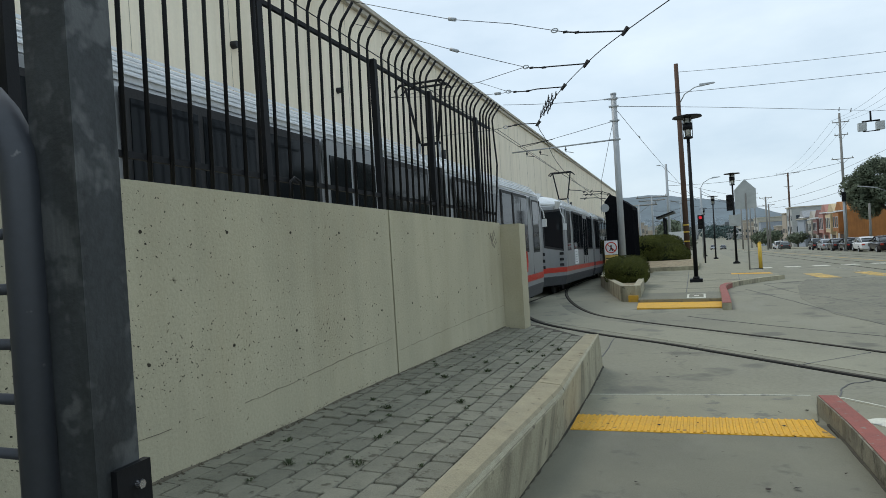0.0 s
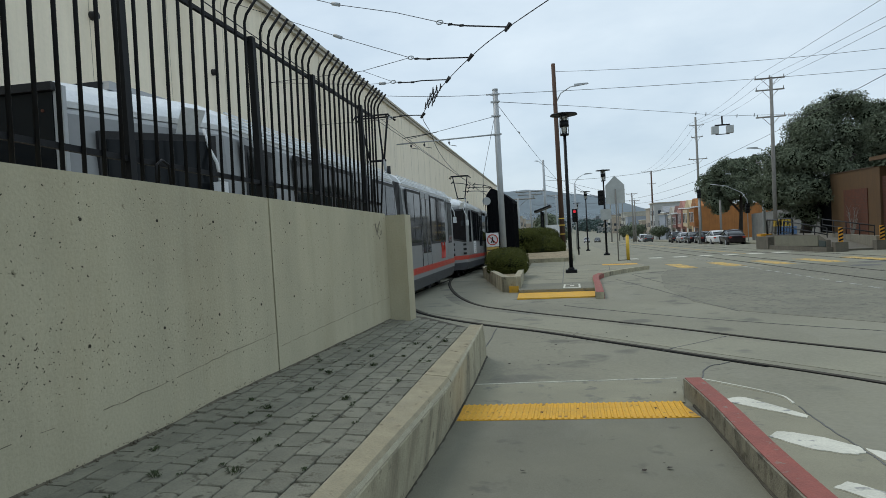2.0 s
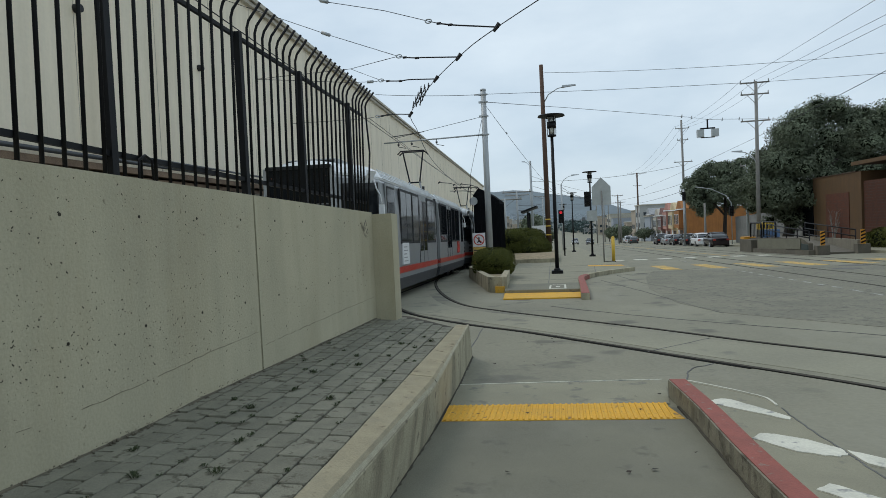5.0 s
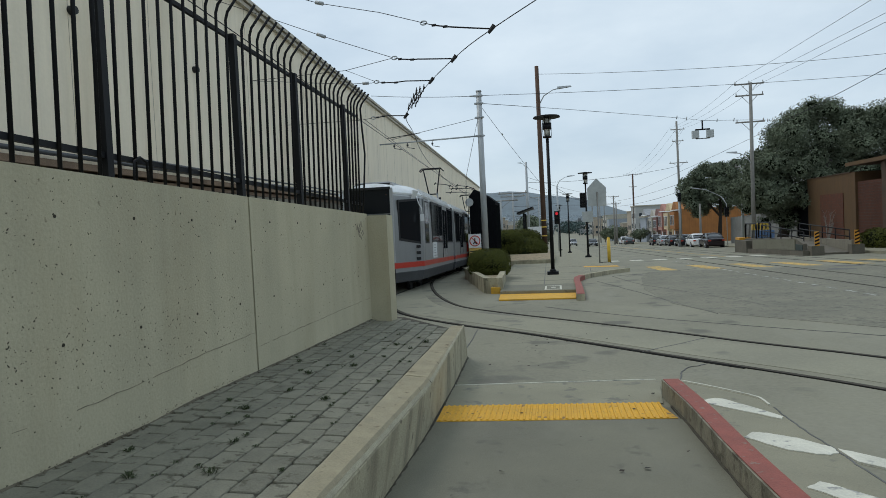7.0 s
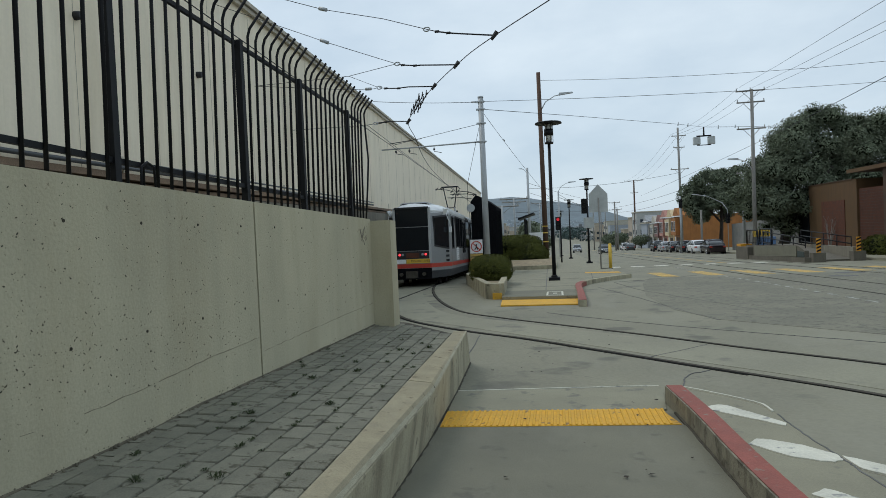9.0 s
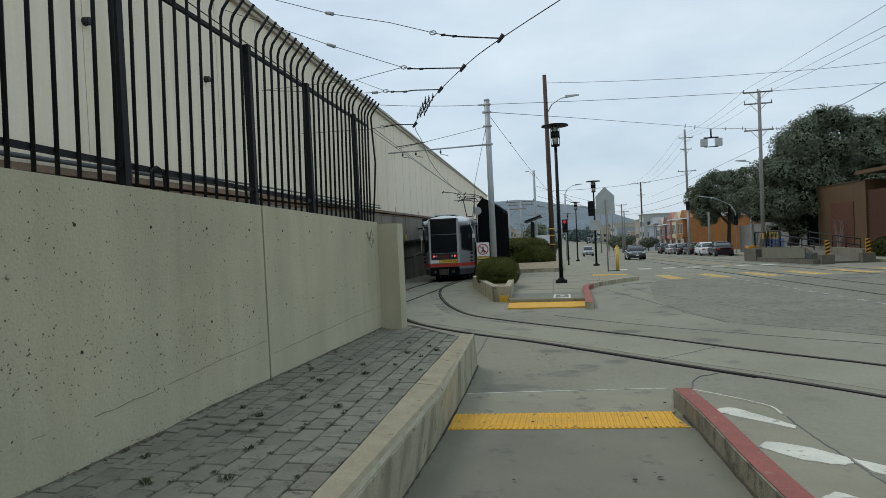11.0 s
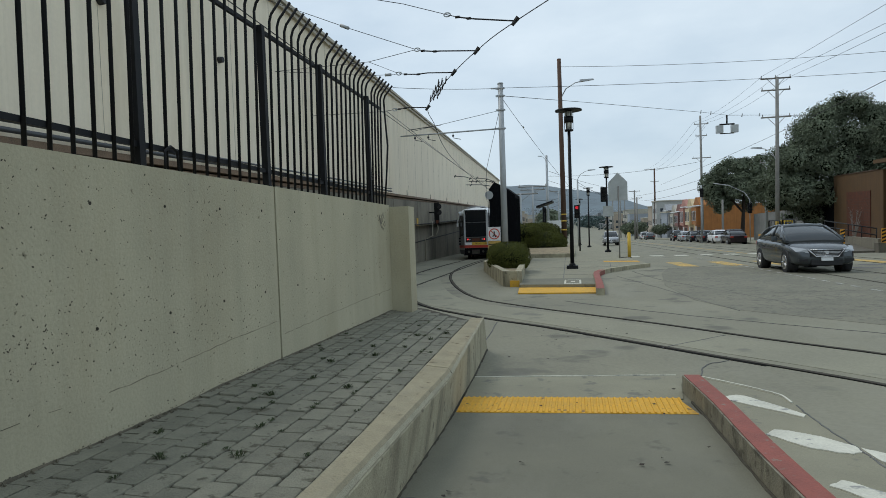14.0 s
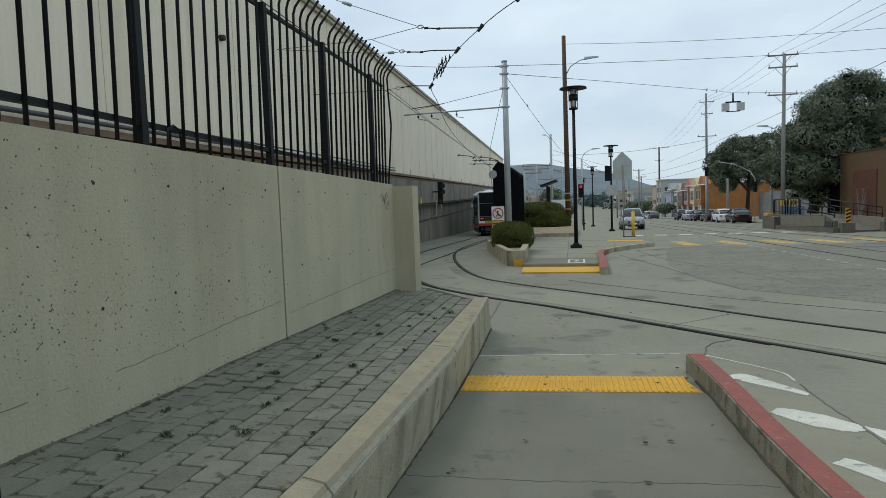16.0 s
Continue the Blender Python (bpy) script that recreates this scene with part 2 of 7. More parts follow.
    bush=mat("clipped_bush_leaves", (0.07, 0.078, 0.018), 0.8, vary=0.25, scale=2.0, random=0.75, island=True, bump=0, spec=0.1),
    weed=mat("weed_leaves", (0.06, 0.075, 0.038), 0.8, vary=0.3, random=0.7, island=True, bump=0, spec=0.15),
    glass=glass("tinted_glass", (0.013, 0.015, 0.017), 0.06, 1.2),
    car_glass=glass("car_glass", (0.03, 0.036, 0.04), 0.03, 1.6),
    pane=glass("window_glass", (0.05, 0.06, 0.07), 0.1),
    lampglass=mat("milky_lamp_glass", (0.55, 0.55, 0.5), 0.25, vary=0.1),
    tyre=mat("tyre_rubber", (0.02, 0.02, 0.021), 0.85, vary=0.2),
    chrome=mat("bright_metal", (0.5, 0.5, 0.51), 0.25, metal=0.9, vary=0.1),
    red_glow=glow("red_lamp", (1.0, 0.04, 0.05), 2.0),
    signal_red=glow("red_signal_lens", (0.85, 0.03, 0.05), 0.45),
    amber_glow=glow("amber_lamp", (1.0, 0.45, 0.02), 1.6),
    headlamp=mat("headlamp_glass", (0.33, 0.35, 0.37), 0.12, vary=0.05),
    # distance haze is mixed into this blue-grey colour
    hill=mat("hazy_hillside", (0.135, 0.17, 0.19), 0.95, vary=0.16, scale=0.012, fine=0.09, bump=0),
)


# ---------------------------------------------------------------- mesh tools
def box(bm, x0, x1, y0, y1, z0, z1, m=None):
    vs = [Vector(p) for p in ((x0, y0, z0), (x1, y0, z0), (x1, y1, z0), (x0, y1, z0), (x0, y0, z1), (x1, y0, z1), (x1, y1, z1), (x0, y1, z1))]
    if m is not None:
        vs = [m @ v for v in vs]
    v = [bm.verts.new(p) for p in vs]
    for f in ((0, 3, 2, 1), (4, 5, 6, 7), (0, 1, 5, 4), (1, 2, 6, 5), (2, 3, 7, 6), (3, 0, 4, 7)):
        bm.faces.new([v[i] for i in f])
    return v


def rod(bm, p0, p1, r0, r1=None, n=10, caps=True):
    r1 = r0 if r1 is None else r1
    p0, p1 = Vector(p0), Vector(p1)
    q = (p1 - p0).to_track_quat("Z", "Y")
    rings = []
    for p, r in ((p0, r0), (p1, r1)):
        rings.append([bm.verts.new(p + q @ Vector((r * math.cos(a), r * math.sin(a), 0))) for a in (2 * math.pi * i / n for i in range(n))])
    for i in range(n):
        f = bm.faces.new((rings[0][i], rings[0][(i + 1) % n], rings[1][(i + 1) % n], rings[1][i]))
        f.smooth = n > 6
    if caps:
        bm.faces.new(rings[0][::-1])
        bm.faces.new(rings[1])


def tube(bm, pts, r, n=8):
    """A round bar along a line of points, mitred at its joints."""
    pts = [Vector(p) for p in pts]
    rings = []
    for i, p in enumerate(pts):
        a = (pts[i] - pts[i - 1]).normalized() if i else (pts[1] - pts[0]).normalized()
        b = (pts[i + 1] - pts[i]).normalized() if i < len(pts) - 1 else a
        d = (a + b).normalized()
        ref = Vector((1, 0, 0)) if abs(d.x) < 0.8 else Vector((0, 1, 0))
        u = (ref - d * ref.dot(d)).normalized()
        v = d.cross(u)
        rr = r[i] if isinstance(r, (list, tuple)) else r
        rings.append([bm.verts.new(p + (u * math.cos(t) + v * math.sin(t)) * rr) for t in (2 * math.pi * k / n for k in range(n))])
    for a, b in zip(rings, rings[1:]):
        for k in range(n):
            f = bm.faces.new((a[k], a[(k + 1) % n], b[(k + 1) % n], b[k]))
            f.smooth = n > 5
    bm.faces.new(rings[0][::-1])
    bm.faces.new(rings[-1])


def stack(bm, layers, smooth=False):
    """Closed solid from outlines of equal count, each a list of 3D points."""
    rings = [[bm.verts.new(p) for p in lay] for lay in layers]
    k = len(rings[0])
    for a, b in zip(rings, rings[1:]):
        for i in range(k):
            f = bm.faces.new((a[i], a[(i + 1) % k], b[(i + 1) % k], b[i]))
            f.smooth = smooth
    bm.faces.new(rings[0][::-1])
    bm.faces.new(rings[-1])


def slab(bm, outline, z0, z1):
    stack(bm, [[(x, y, z0) for x, y in outline], [(x, y, z1) for x, y in outline]])


def shear(bm):
    """Lays a flat-built mesh on the falling street."""
    for v in bm.verts:
        v.co.z += gz(v.co.y)
    return bm


def bevel(bm, w=0.01, seg=2):
    bmesh.ops.bevel(bm, geom=[e for e in bm.edges if len(e.link_faces) == 2 and e.calc_face_angle(0) > 0.6], offset=w, segments=seg, affect='EDGES',
                    clamp_overlap=True)
    return bm


def part(name, bm, material, parent=None, label="", at=None):
    me = bpy.data.meshes.new(name)
    bmesh.ops.recalc_face_normals(bm, faces=bm.faces)
    bm.to_mesh(me)
    bm.free()
    me.materials.append(material)
    ob = new(name, me)
    ob.parent = parent
    if at is not None:
        ob.matrix_basis = at
    return tagged(ob, label)


def thing(name, m, label, category, group="", kind=""):
    ob = new(name)
    ob.matrix_basis = m
    ob.empty_display_size = 0.2
    return tagged(ob, label, category, group, kind)


def structure(name, bm, material, label, category):
    return tagged(part(name, bm, material), label, category, kind="structure")


def B():
    return bmesh.new()


def one(name, material, parent, *boxes, bev=0.0, label=""):
    bm = B()
    for b in boxes:
        box(bm, *b)
    if bev:
        bevel(bm, bev)
    return part(name, bm, material, parent, label)


def smooth_path(pts, n=8):
    """Catmull-Rom through plan points."""
    out = []
    P = [Vector((*p, 0)) if len(p) == 2 else Vector(p) for p in pts]
    P = [2 * P[0] - P[1]] + P + [2 * P[-1] - P[-2]]
    for a, b, c, d in zip(P, P[1:], P[2:], P[3:]):
        for i in range(n):
            t = i / n
            out.append(0.5 * ((2 * b) + (c - a) * t + (2 * a - 5 * b + 4 * c - d) * t * t + (3 * b - a - 3 * c + d) * t ** 3))
    out.append(P[-2])
    return out


def ribbon(bm, pts, w0, w1, z0, z1):
    """A bar that follows plan points between two side offsets and two heights."""
    rows = []
    for i, p in enumerate(pts):
        a = pts[max(i - 1, 0)]
        b = pts[min(i + 1, len(pts) - 1)]
        t = (b - a).normalized()
        nrm = Vector((t.y, -t.x, 0))
        rows.append([p + nrm * w0 + Vector((0, 0, z0)), p + nrm * w1 + Vector((0, 0, z0)), p + nrm * w1 + Vector((0, 0, z1)), p + nrm * w0 + Vector((0, 0, z1))])
    stack(bm, rows)


# ---------------------------------------------------------------- ground
def build_ground():
    bm = B()
    xs = [-900, -200, -60, -20, -8, 0, 8, 20, 60, 200, 900]
    ys = [-60, -20, 0, 10, 20, 40, 80, 140, 200, 260, 400, 900, 2500]
    grid = [[bm.verts.new((x, y, gz(y))) for x in xs] for y in ys]
    for r0, r1 in zip(grid, grid[1:]):
        for i in range(len(xs) - 1):
            bm.faces.new((r0[i], r0[i + 1], r1[i + 1], r1[i]))
    structure("ground", bm, M["street"], "grey worn concrete street falling gently into the distance", "street")

    # mottled asphalt beyond the track slab
    bm = B()
    slab(bm, [(2.9, 11.4), (4.7, 9.0), (6.3, 7.1), (16.2, 0), (16.2, 25.5), (3.7, 25.5), (3.0, 22), (2.45, 17), (2.5, 13.2)], -0.05, 0.004)
    shear(bm)
    structure("road_1", bm, M["asphalt"], "worn cracked grey asphalt of the junction", "road")
    # paler slab that carries the curved rails
    bm = B()
    side = smooth_path([(-5.2, 23.0), (-3.85, 17.2), (-2.6, 13.4), (-1.0, 11.35), (0.6, 9.5), (2.05, 7.75), (3.1, 6.55), (4.0, 5.25), (5.5, 2.6), (6.9, -1)], 6)
    ribbon(bm, side, -0.5, 0.5, -0.05, 0.0035)
    structure("track_slab", shear(bm), M["slab"], "paler concrete slab between the curved rails", "road")

    # footway between the planting bed and the red kerb
    bm = B()
    slab(bm, [(-0.69, -12), (2.4, -12), (1.6, -1.0), (1.42, 0.8), (1.3, 2.0), (1.25, 3.0), (1.13, 4.71), (-0.69, 4.6)], -0.05, 0.012)
    shear(bm)
    structure("pavement_1", bm, M["ramp"], "smooth grey concrete footway leading down to the street", "pavement")
    bm = B()
    slab(bm, [(-0.7, 5.05), (1.05, 5.17), (1.15, 6.05), (-0.75, 5.84)], -0.05, 0.012)
    shear(bm)
    structure("pavement_2", bm, M["pale"], "pale concrete gutter slab in front of the yellow strip", "pavement")
    bm = B()
    slab(bm, [(1.12, -12), (2.6, -12), (2.2, 0), (1.98, 2.4), (1.885, 3.7), (1.878, 3.955), (1.84, 4.53), (1.836, 5.08), (1.795, 5.4), (1.53, 5.78), (1.356, 6.036), (1.12, 6.05)], -0.05, 0.006)
    shear(bm)
    structure("pavement_3", bm, M["pale"], "pale concrete apron beside the red kerb", "pavement")
    # chalky seams, the dark edge crack and the hatching
    seams = [[(-0.745, 5.85), (0.145, 5.955), (1.12, 6.055)], [(1.3, 6.05), (1.53, 5.78), (1.795, 5.4), (1.825, 5.12)]]
    for line in seams:
        bm = B()
        pts = [q + Vector((random.uniform(-0.003, 0.003), random.uniform(-0.005, 0.005), 0)) for q in smooth_path(line, 9)]
        ribbon(bm, pts, -0.009, 0.009, 0.0, 0.0165)
        structure("marking", shear(bm), M["white_line"], "thin white chalky seam along the slab edge", "marking")
    bm = B()
    pts = [q + Vector((random.uniform(-0.006, 0.006), 0, 0)) for q in smooth_path([(1.834, 5.06), (1.84, 4.53), (1.878, 3.955), (1.885, 3.7), (1.98, 2.4), (2.2, 0)], 8)]
    ribbon(bm, pts, -0.006, 0.006, 0.0, 0.0085)
    structure("street_joint", shear(bm), M["patch"], "dark open joint along the apron edge", "crack")
    stripes = [[(1.385, 5.277), (1.462, 5.336), (1.53, 5.319), (1.7, 5.03), (1.82, 4.779), (1.782, 4.719), (1.6, 4.93), (1.382, 5.169)],
               [(1.42, 4.275), (1.497, 4.391), (1.577, 4.371), (1.742, 4.259), (1.862, 4.09), (1.868, 3.98), (1.805, 3.937), (1.734, 3.945), (1.598, 4.026)],
               [(1.892, 4.056), (1.987, 3.96), (2.3, 3.66), (2.7, 3.3), (2.66, 3.14), (2.3, 3.45), (1.919, 3.80), (1.893, 3.85)],
               [(1.488, 3.412), (1.585, 3.496), (1.704, 3.358), (1.9, 3.14), (1.93, 2.98), (1.85, 2.97), (1.633, 3.19)],
               [(1.56, 2.55), (1.66, 2.63), (1.78, 2.49), (1.98, 2.26), (1.99, 2.1), (1.9, 2.09), (1.7, 2.31)]]
    for line in stripes:
        bm = B()
        rough_edge = []
        for a, b in zip(line, line[1:] + line[:1]):
            for t in (0.0, 0.25, 0.5, 0.75):
                rough_edge.append((a[0] + (b[0] - a[0]) * t + random.uniform(-0.006, 0.006), a[1] + (b[1] - a[1]) * t + random.uniform(-0.008, 0.008)))
        slab(bm, rough_edge, 0.0, 0.0115)
        structure("marking", shear(bm), M["white_line"], "worn white hatching stripe on the apron", "marking")


def build_tactile():
    strip = thing("tactile_strip", Matrix(), "yellow tactile warning strip across the footway ramp", "tactile strip")
    bm = B()
    slab(bm, [(-0.685, 4.597), (1.085, 4.709), (1.0, 5.172), (-0.705, 5.062)], -0.01, 0.0165)
    part("plate", shear(bm), M["yellow"], strip)
    bm = B()
    stack(bm, [[(-0.0115, y, 0), (0.0115, y, 0), (0.007, y, 0.008), (-0.007, y, 0.008)] for y in (-0.225, 0.225)])
    bmesh.ops.recalc_face_normals(bm, faces=bm.faces)
    me = bpy.data.meshes.new("rib")
    bm.to_mesh(me)
    bm.free()
    me.materials.append(M["yellow"])
    for i in range(38):
        u = (i + 0.5) / 38
        ob = new("rib", me)
        ob.parent = strip
        y = 4.83 + 0.11 * u
        ob.matrix_basis = pose(-0.685 + 1.72 * u, y, 0.016 + gz(y), math.degrees(SLOPE), 0, 0)


def kerb_out(y):
    """Street-side foot of the tall kerb."""
    return float(np.interp(y, [4.2, 4.75, 5.8, 7.45], [-0.697, -0.716, -0.744, -0.83]))


def kerb_lip(y):
    """Outer top edge of the tall kerb: side offset and height."""
    return float(np.interp(y, [4.2, 7.05], [-0.642, -0.8])), float(np.interp(y, [4.2, 7.05], [0.362, 0.425]))


def kerb_in(y):
    return float(np.interp(y, [2.17, 2.76, 3.5, 4.66, 7.1], [-0.765, -0.782, -0.815, -0.86, -0.952]))


KERB_H = 0.428


def wall_foot(y):
    """Height of the pavers where they meet the wall."""
    return float(np.interp(y, [2.0, 2.9, 3.2, 5.0, 7.0], [0.462, 0.465, 0.48, 0.497, 0.51]))


def bed_h(x, y):
    """Height of the paved bed, which leans from the wall to the kerb."""
    u = (kerb_in(y) - x) / (kerb_in(y) - WX)
    return 0.418 + (wall_foot(y) - 0.418) * u


def build_kerbs():
    # tall kerb of the planting bed
    root = thing("kerb_1", Matrix(), "tall stained concrete kerb holding the paved bed", "kerb", kind="structure")

    def section(y, foot_y):
        lx, lh = kerb_lip(y)
        edge = lx - 0.028
        return [(kerb_in(y) - 0.03, y, -0.1), (kerb_out(foot_y), foot_y, -0.1), (kerb_out(foot_y), foot_y, 0.0), (lx, y, lh - 0.004), (lx - 0.006, y, lh + 0.006),
                (edge, y, lh + (KERB_H - lh) * 0.72), (kerb_in(y), y, KERB_H)]
    for y0, y1, raked in ((-6.0, 1.9, 0), (1.906, 4.3, 0), (4.306, 7.06, 0.36)):
        bm = B()
        rows = []
        for i in range(13):
            u = i / 12
            rows.append(section(y0 + (y1 - y0) * u, y0 + (y1 + raked - y0) * u))
        stack(bm, rows)
        part("kerb_block", shear(bm), M["kerb"], root)
    bm = B()
    worn = B()
    for y0, y1 in ((-6.0, 1.896), (1.912, 4.295), (4.312, 7.05)):
        ys = [y0 + (y1 - y0) * i / 40 for i in range(41)]
        top, edge_rows = [], []
        for y in ys:
            lx, lh = kerb_lip(y)
            edge = lx - 0.028
            eh = lh + (KERB_H - lh) * 0.72
            r0, r1 = random.uniform(-0.003, 0.003), random.uniform(-0.002, 0.002)
            ez = (eh + lh + 0.006) / 2 + 0.0015
            top.append([(kerb_in(y) + 0.004, y, KERB_H + 0.0005), (edge, y, eh + 0.0005), (lx - 0.016, y, ez - 0.001), (lx - 0.016, y, ez + 0.002), (edge, y, eh + 0.003), (kerb_in(y) + 0.006, y, KERB_H + 0.003)])
            wx, wz = lx - 0.016 + r0, (eh + lh + 0.006) / 2 - 0.0015
            edge_rows.append([(wx, y, wz - 0.004), (lx - 0.004 + r1, y, lh + 0.001), (lx - 0.001 + r1, y, lh + 0.0095), (wx, y, wz + 0.0055)])
        stack(bm, top)
        stack(worn, edge_rows)
    part("stained_top", shear(bm), M["kerbtop"], root, "tan lichen-stained top")
    part("worn_edge", shear(worn), M["chipped"], root, "pale chipped outer edge")
    bm = B()
    p = [Vector((kerb_out(y) + 0.004 + random.uniform(-0.006, 0.008), y, 0)) for y in np.linspace(0.5, 7.4, 150)]
    ribbon(bm, p, -0.012, 0.006, 0.0, 0.018)
    part("dirt_seam", shear(bm), M["soil"], root, "dark line with dirt along the kerb foot")
    # red kerb
    path = smooth_path([(1.15, 5.43), (1.203, 4.55), (1.223, 3.7), (1.255, 3.0), (1.32, 2.0), (1.42, 0.8), (1.6, -1.0), (1.95, -3.5)], 5)
    root = thing("red_kerb", Matrix(), "concrete kerb with a faded red painted top", "kerb", kind="structure")
    bm = B()
    ribbon(bm, path, 0.068, -0.07, -0.06, 0.145)
    bevel(bm, 0.012)
    part("kerb_body", shear(bm), M["grimy_kerb"], root)
    bm = B()
    ribbon(bm, path, 0.056, -0.069, 0.146, 0.151)
    part("paint", shear(bm), M["red"], root)
    # dark strip painted for both dirt and shadow at the kerb's inner foot
    bm = B()
    pts = [q + Vector((random.uniform(-0.006, 0.006), 0, 0)) for q in path if q.y > -1.5 and q.y < 5.2]
    ribbon(bm, pts, 0.066, 0.086, 0.0, 0.016)
    part("dirt_seam", shear(bm), M["soil"], root, "dark line with dirt along the kerb foot")


def build_rails():
    near = smooth_path([(-6.5, 40.0), (-6.3, 32.3), (-5.95, 24.6), (-5.1, 19.6), (-4.2, 16.0), (-3.26, 13.53), (-2.47, 11.98), (-1.27, 10.46), (-0.29, 9.47), (0.5, 8.54), (1.12, 7.8), (1.64, 7.17),
                        (2.1, 6.63), (2.43, 6.24), (2.8, 5.77), (3.6, 4.6), (4.8, 2.4), (6.2, -1.0), (7.2, -5)], 6)
    far = smooth_path([(-5.3, 40.0), (-5.2, 34.9), (-4.85, 27.7), (-4.2, 22.7), (-3.1, 17.7), (-1.98, 14.14), (-0.9, 12.45), (0.4, 10.9), (1.38, 9.75), (1.97, 9.0), (2.5, 8.3), (3.0, 7.72), (3.43, 7.22),
                       (4.4, 5.9), (5.8, 3.4), (7.2, 0.2), (8.3, -4)], 6)
    lines = [near, far]

    def straight(off, y0, y1):
        return [Vector((-5.09 + off - 0.036 * (y - 18.3), y, 0)) for y in np.linspace(y0, y1, 14)]
    lines += [straight(0.72, -12, 120), straight(-0.72, -12, 120)]
    lines += [[Vector((x, y, 0)) for y in np.linspace(-20, 230, 12)] for x in (7.35, 8.79, 11.2, 12.6)]
    for k, p in enumerate(lines):
        root = thing("rail", Matrix(), "dark worn steel tram rail set flush in concrete", "rail", "tram rails", "structure")
        bm = B()
        ribbon(bm, p, -0.03, 0.03, -0.05, 0.008)
        part("rail_head", shear(bm), M["rail"], root)
        # flat black strips drawn in place of the shaded grooves beside the rail
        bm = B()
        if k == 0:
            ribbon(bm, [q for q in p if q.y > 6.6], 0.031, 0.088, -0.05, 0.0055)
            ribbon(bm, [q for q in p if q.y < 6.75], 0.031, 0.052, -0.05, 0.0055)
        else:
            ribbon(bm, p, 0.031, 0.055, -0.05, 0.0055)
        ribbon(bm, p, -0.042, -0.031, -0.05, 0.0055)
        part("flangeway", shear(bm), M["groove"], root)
    # joints and mended strips in the street
    cracks = [[(0.0, 13.2), (0.64, 12.3), (1.92, 10.75), (3.21, 9.45), (4.6, 8.1), (7.0, 5.0)], [(-0.85, 5.95), (-0.9, 7.2), (-1.0, 9.9)],
              [(1.35, 6.1), (1.5, 6.6), (1.75, 6.85)], [(2.1, 8.6), (1.2, 7.6)], [(1.5, 21.0), (2.1, 17.0), (2.6, 13.2), (2.9, 11.3)],
              [(2.2, 23.5), (2.6, 19.0), (3.4, 15.4), (4.0, 12.5)], [(4.2, 14.5), (6.4, 14.9)], [(2.2, 23.5), (4.4, 25.3), (5.8, 27)]]
    for c in cracks:
        bm = B()
        p = smooth_path(c, 6)
        for q in p[1:-1]:
            q.x += random.uniform(-0.014, 0.014)
            q.y += random.uniform(-0.014, 0.014)
        ribbon(bm, p, -0.006, 0.006, -0.02, 0.006)
        structure("street_joint", shear(bm), M["patch"], "dark irregular crack sealed in the street concrete", "crack")
    bm = B()
    line = [q + Vector((random.uniform(-0.01, 0.01), random.uniform(-0.012, 0.012), 0)) for q in smooth_path([(-0.68, 2.97), (-0.435, 2.974), (-0.06, 2.974), (0.41, 3.02), (0.81, 3.05), (1.15, 3.06)], 9)]
    ribbon(bm, line, -0.003, 0.003, 0.0, 0.0135)
    structure("street_joint", shear(bm), M["patch"], "fine dark crack across the footway", "crack")
    # painted lines of the crossing and lanes
    for i in range(9):
        bm = B()
        x = 4.2 + 1.75 * i
        slab(bm, [(x, 30.2), (x + 0.62, 30.0), (x + 0.72, 26.2), (x + 0.1, 26.4)], 0, 0.007)
        structure("crossing_bar", shear(bm), M["yellow_line"], "worn yellow crosswalk bar painted on the street", "crosswalk")
    for i in range(7):
        bm = B()
        x = 3.2 + 1.35 * i
        slab(bm, [(x, 39.9), (x + 0.7, 39.9), (x + 0.7, 38.6), (x, 38.6)], 0, 0.007)
        structure("crossing_bar", shear(bm), M["white_line"], "short white crosswalk dash painted on the street", "crosswalk")
    for i in range(30):
        y = 8 + 0.95 * i
        bm = B()
        slab(bm, [(6.37, y), (6.46, y), (6.46, y + 0.5), (6.37, y + 0.5)], 0, 0.007)
        structure("lane_dash", shear(bm), M["lane"], "faint white lane dash beside the tram tracks", "marking")
    for x in (10.0,):
        bm = B()
        ribbon(bm, [Vector((x, 40, 0)), Vector((x, 220, 0))], -0.06, 0.06, 0, 0.007)
        structure("lane_line", shear(bm), M["yellow_line"], "worn yellow line along the street", "marking")
    for (x, y, r) in ((9.6, 23.3, 0.45), (5.2, 5.15, 0.3), (10.6, 25.2, 0.5)):
        bm = B()
        rod(bm, (0, 0, -0.02), (0, 0, 0.008), r, r, 20)
        ob = structure("manhole_cover", bm, M["patch"], "round dark iron cover in the street", "manhole cover")
        ob.matrix_basis = pose(x, y, gz(y), math.degrees(math.atan(SLOPE)))


# ---------------------------------------------------------------- wall, bed and fence
WX = -1.9


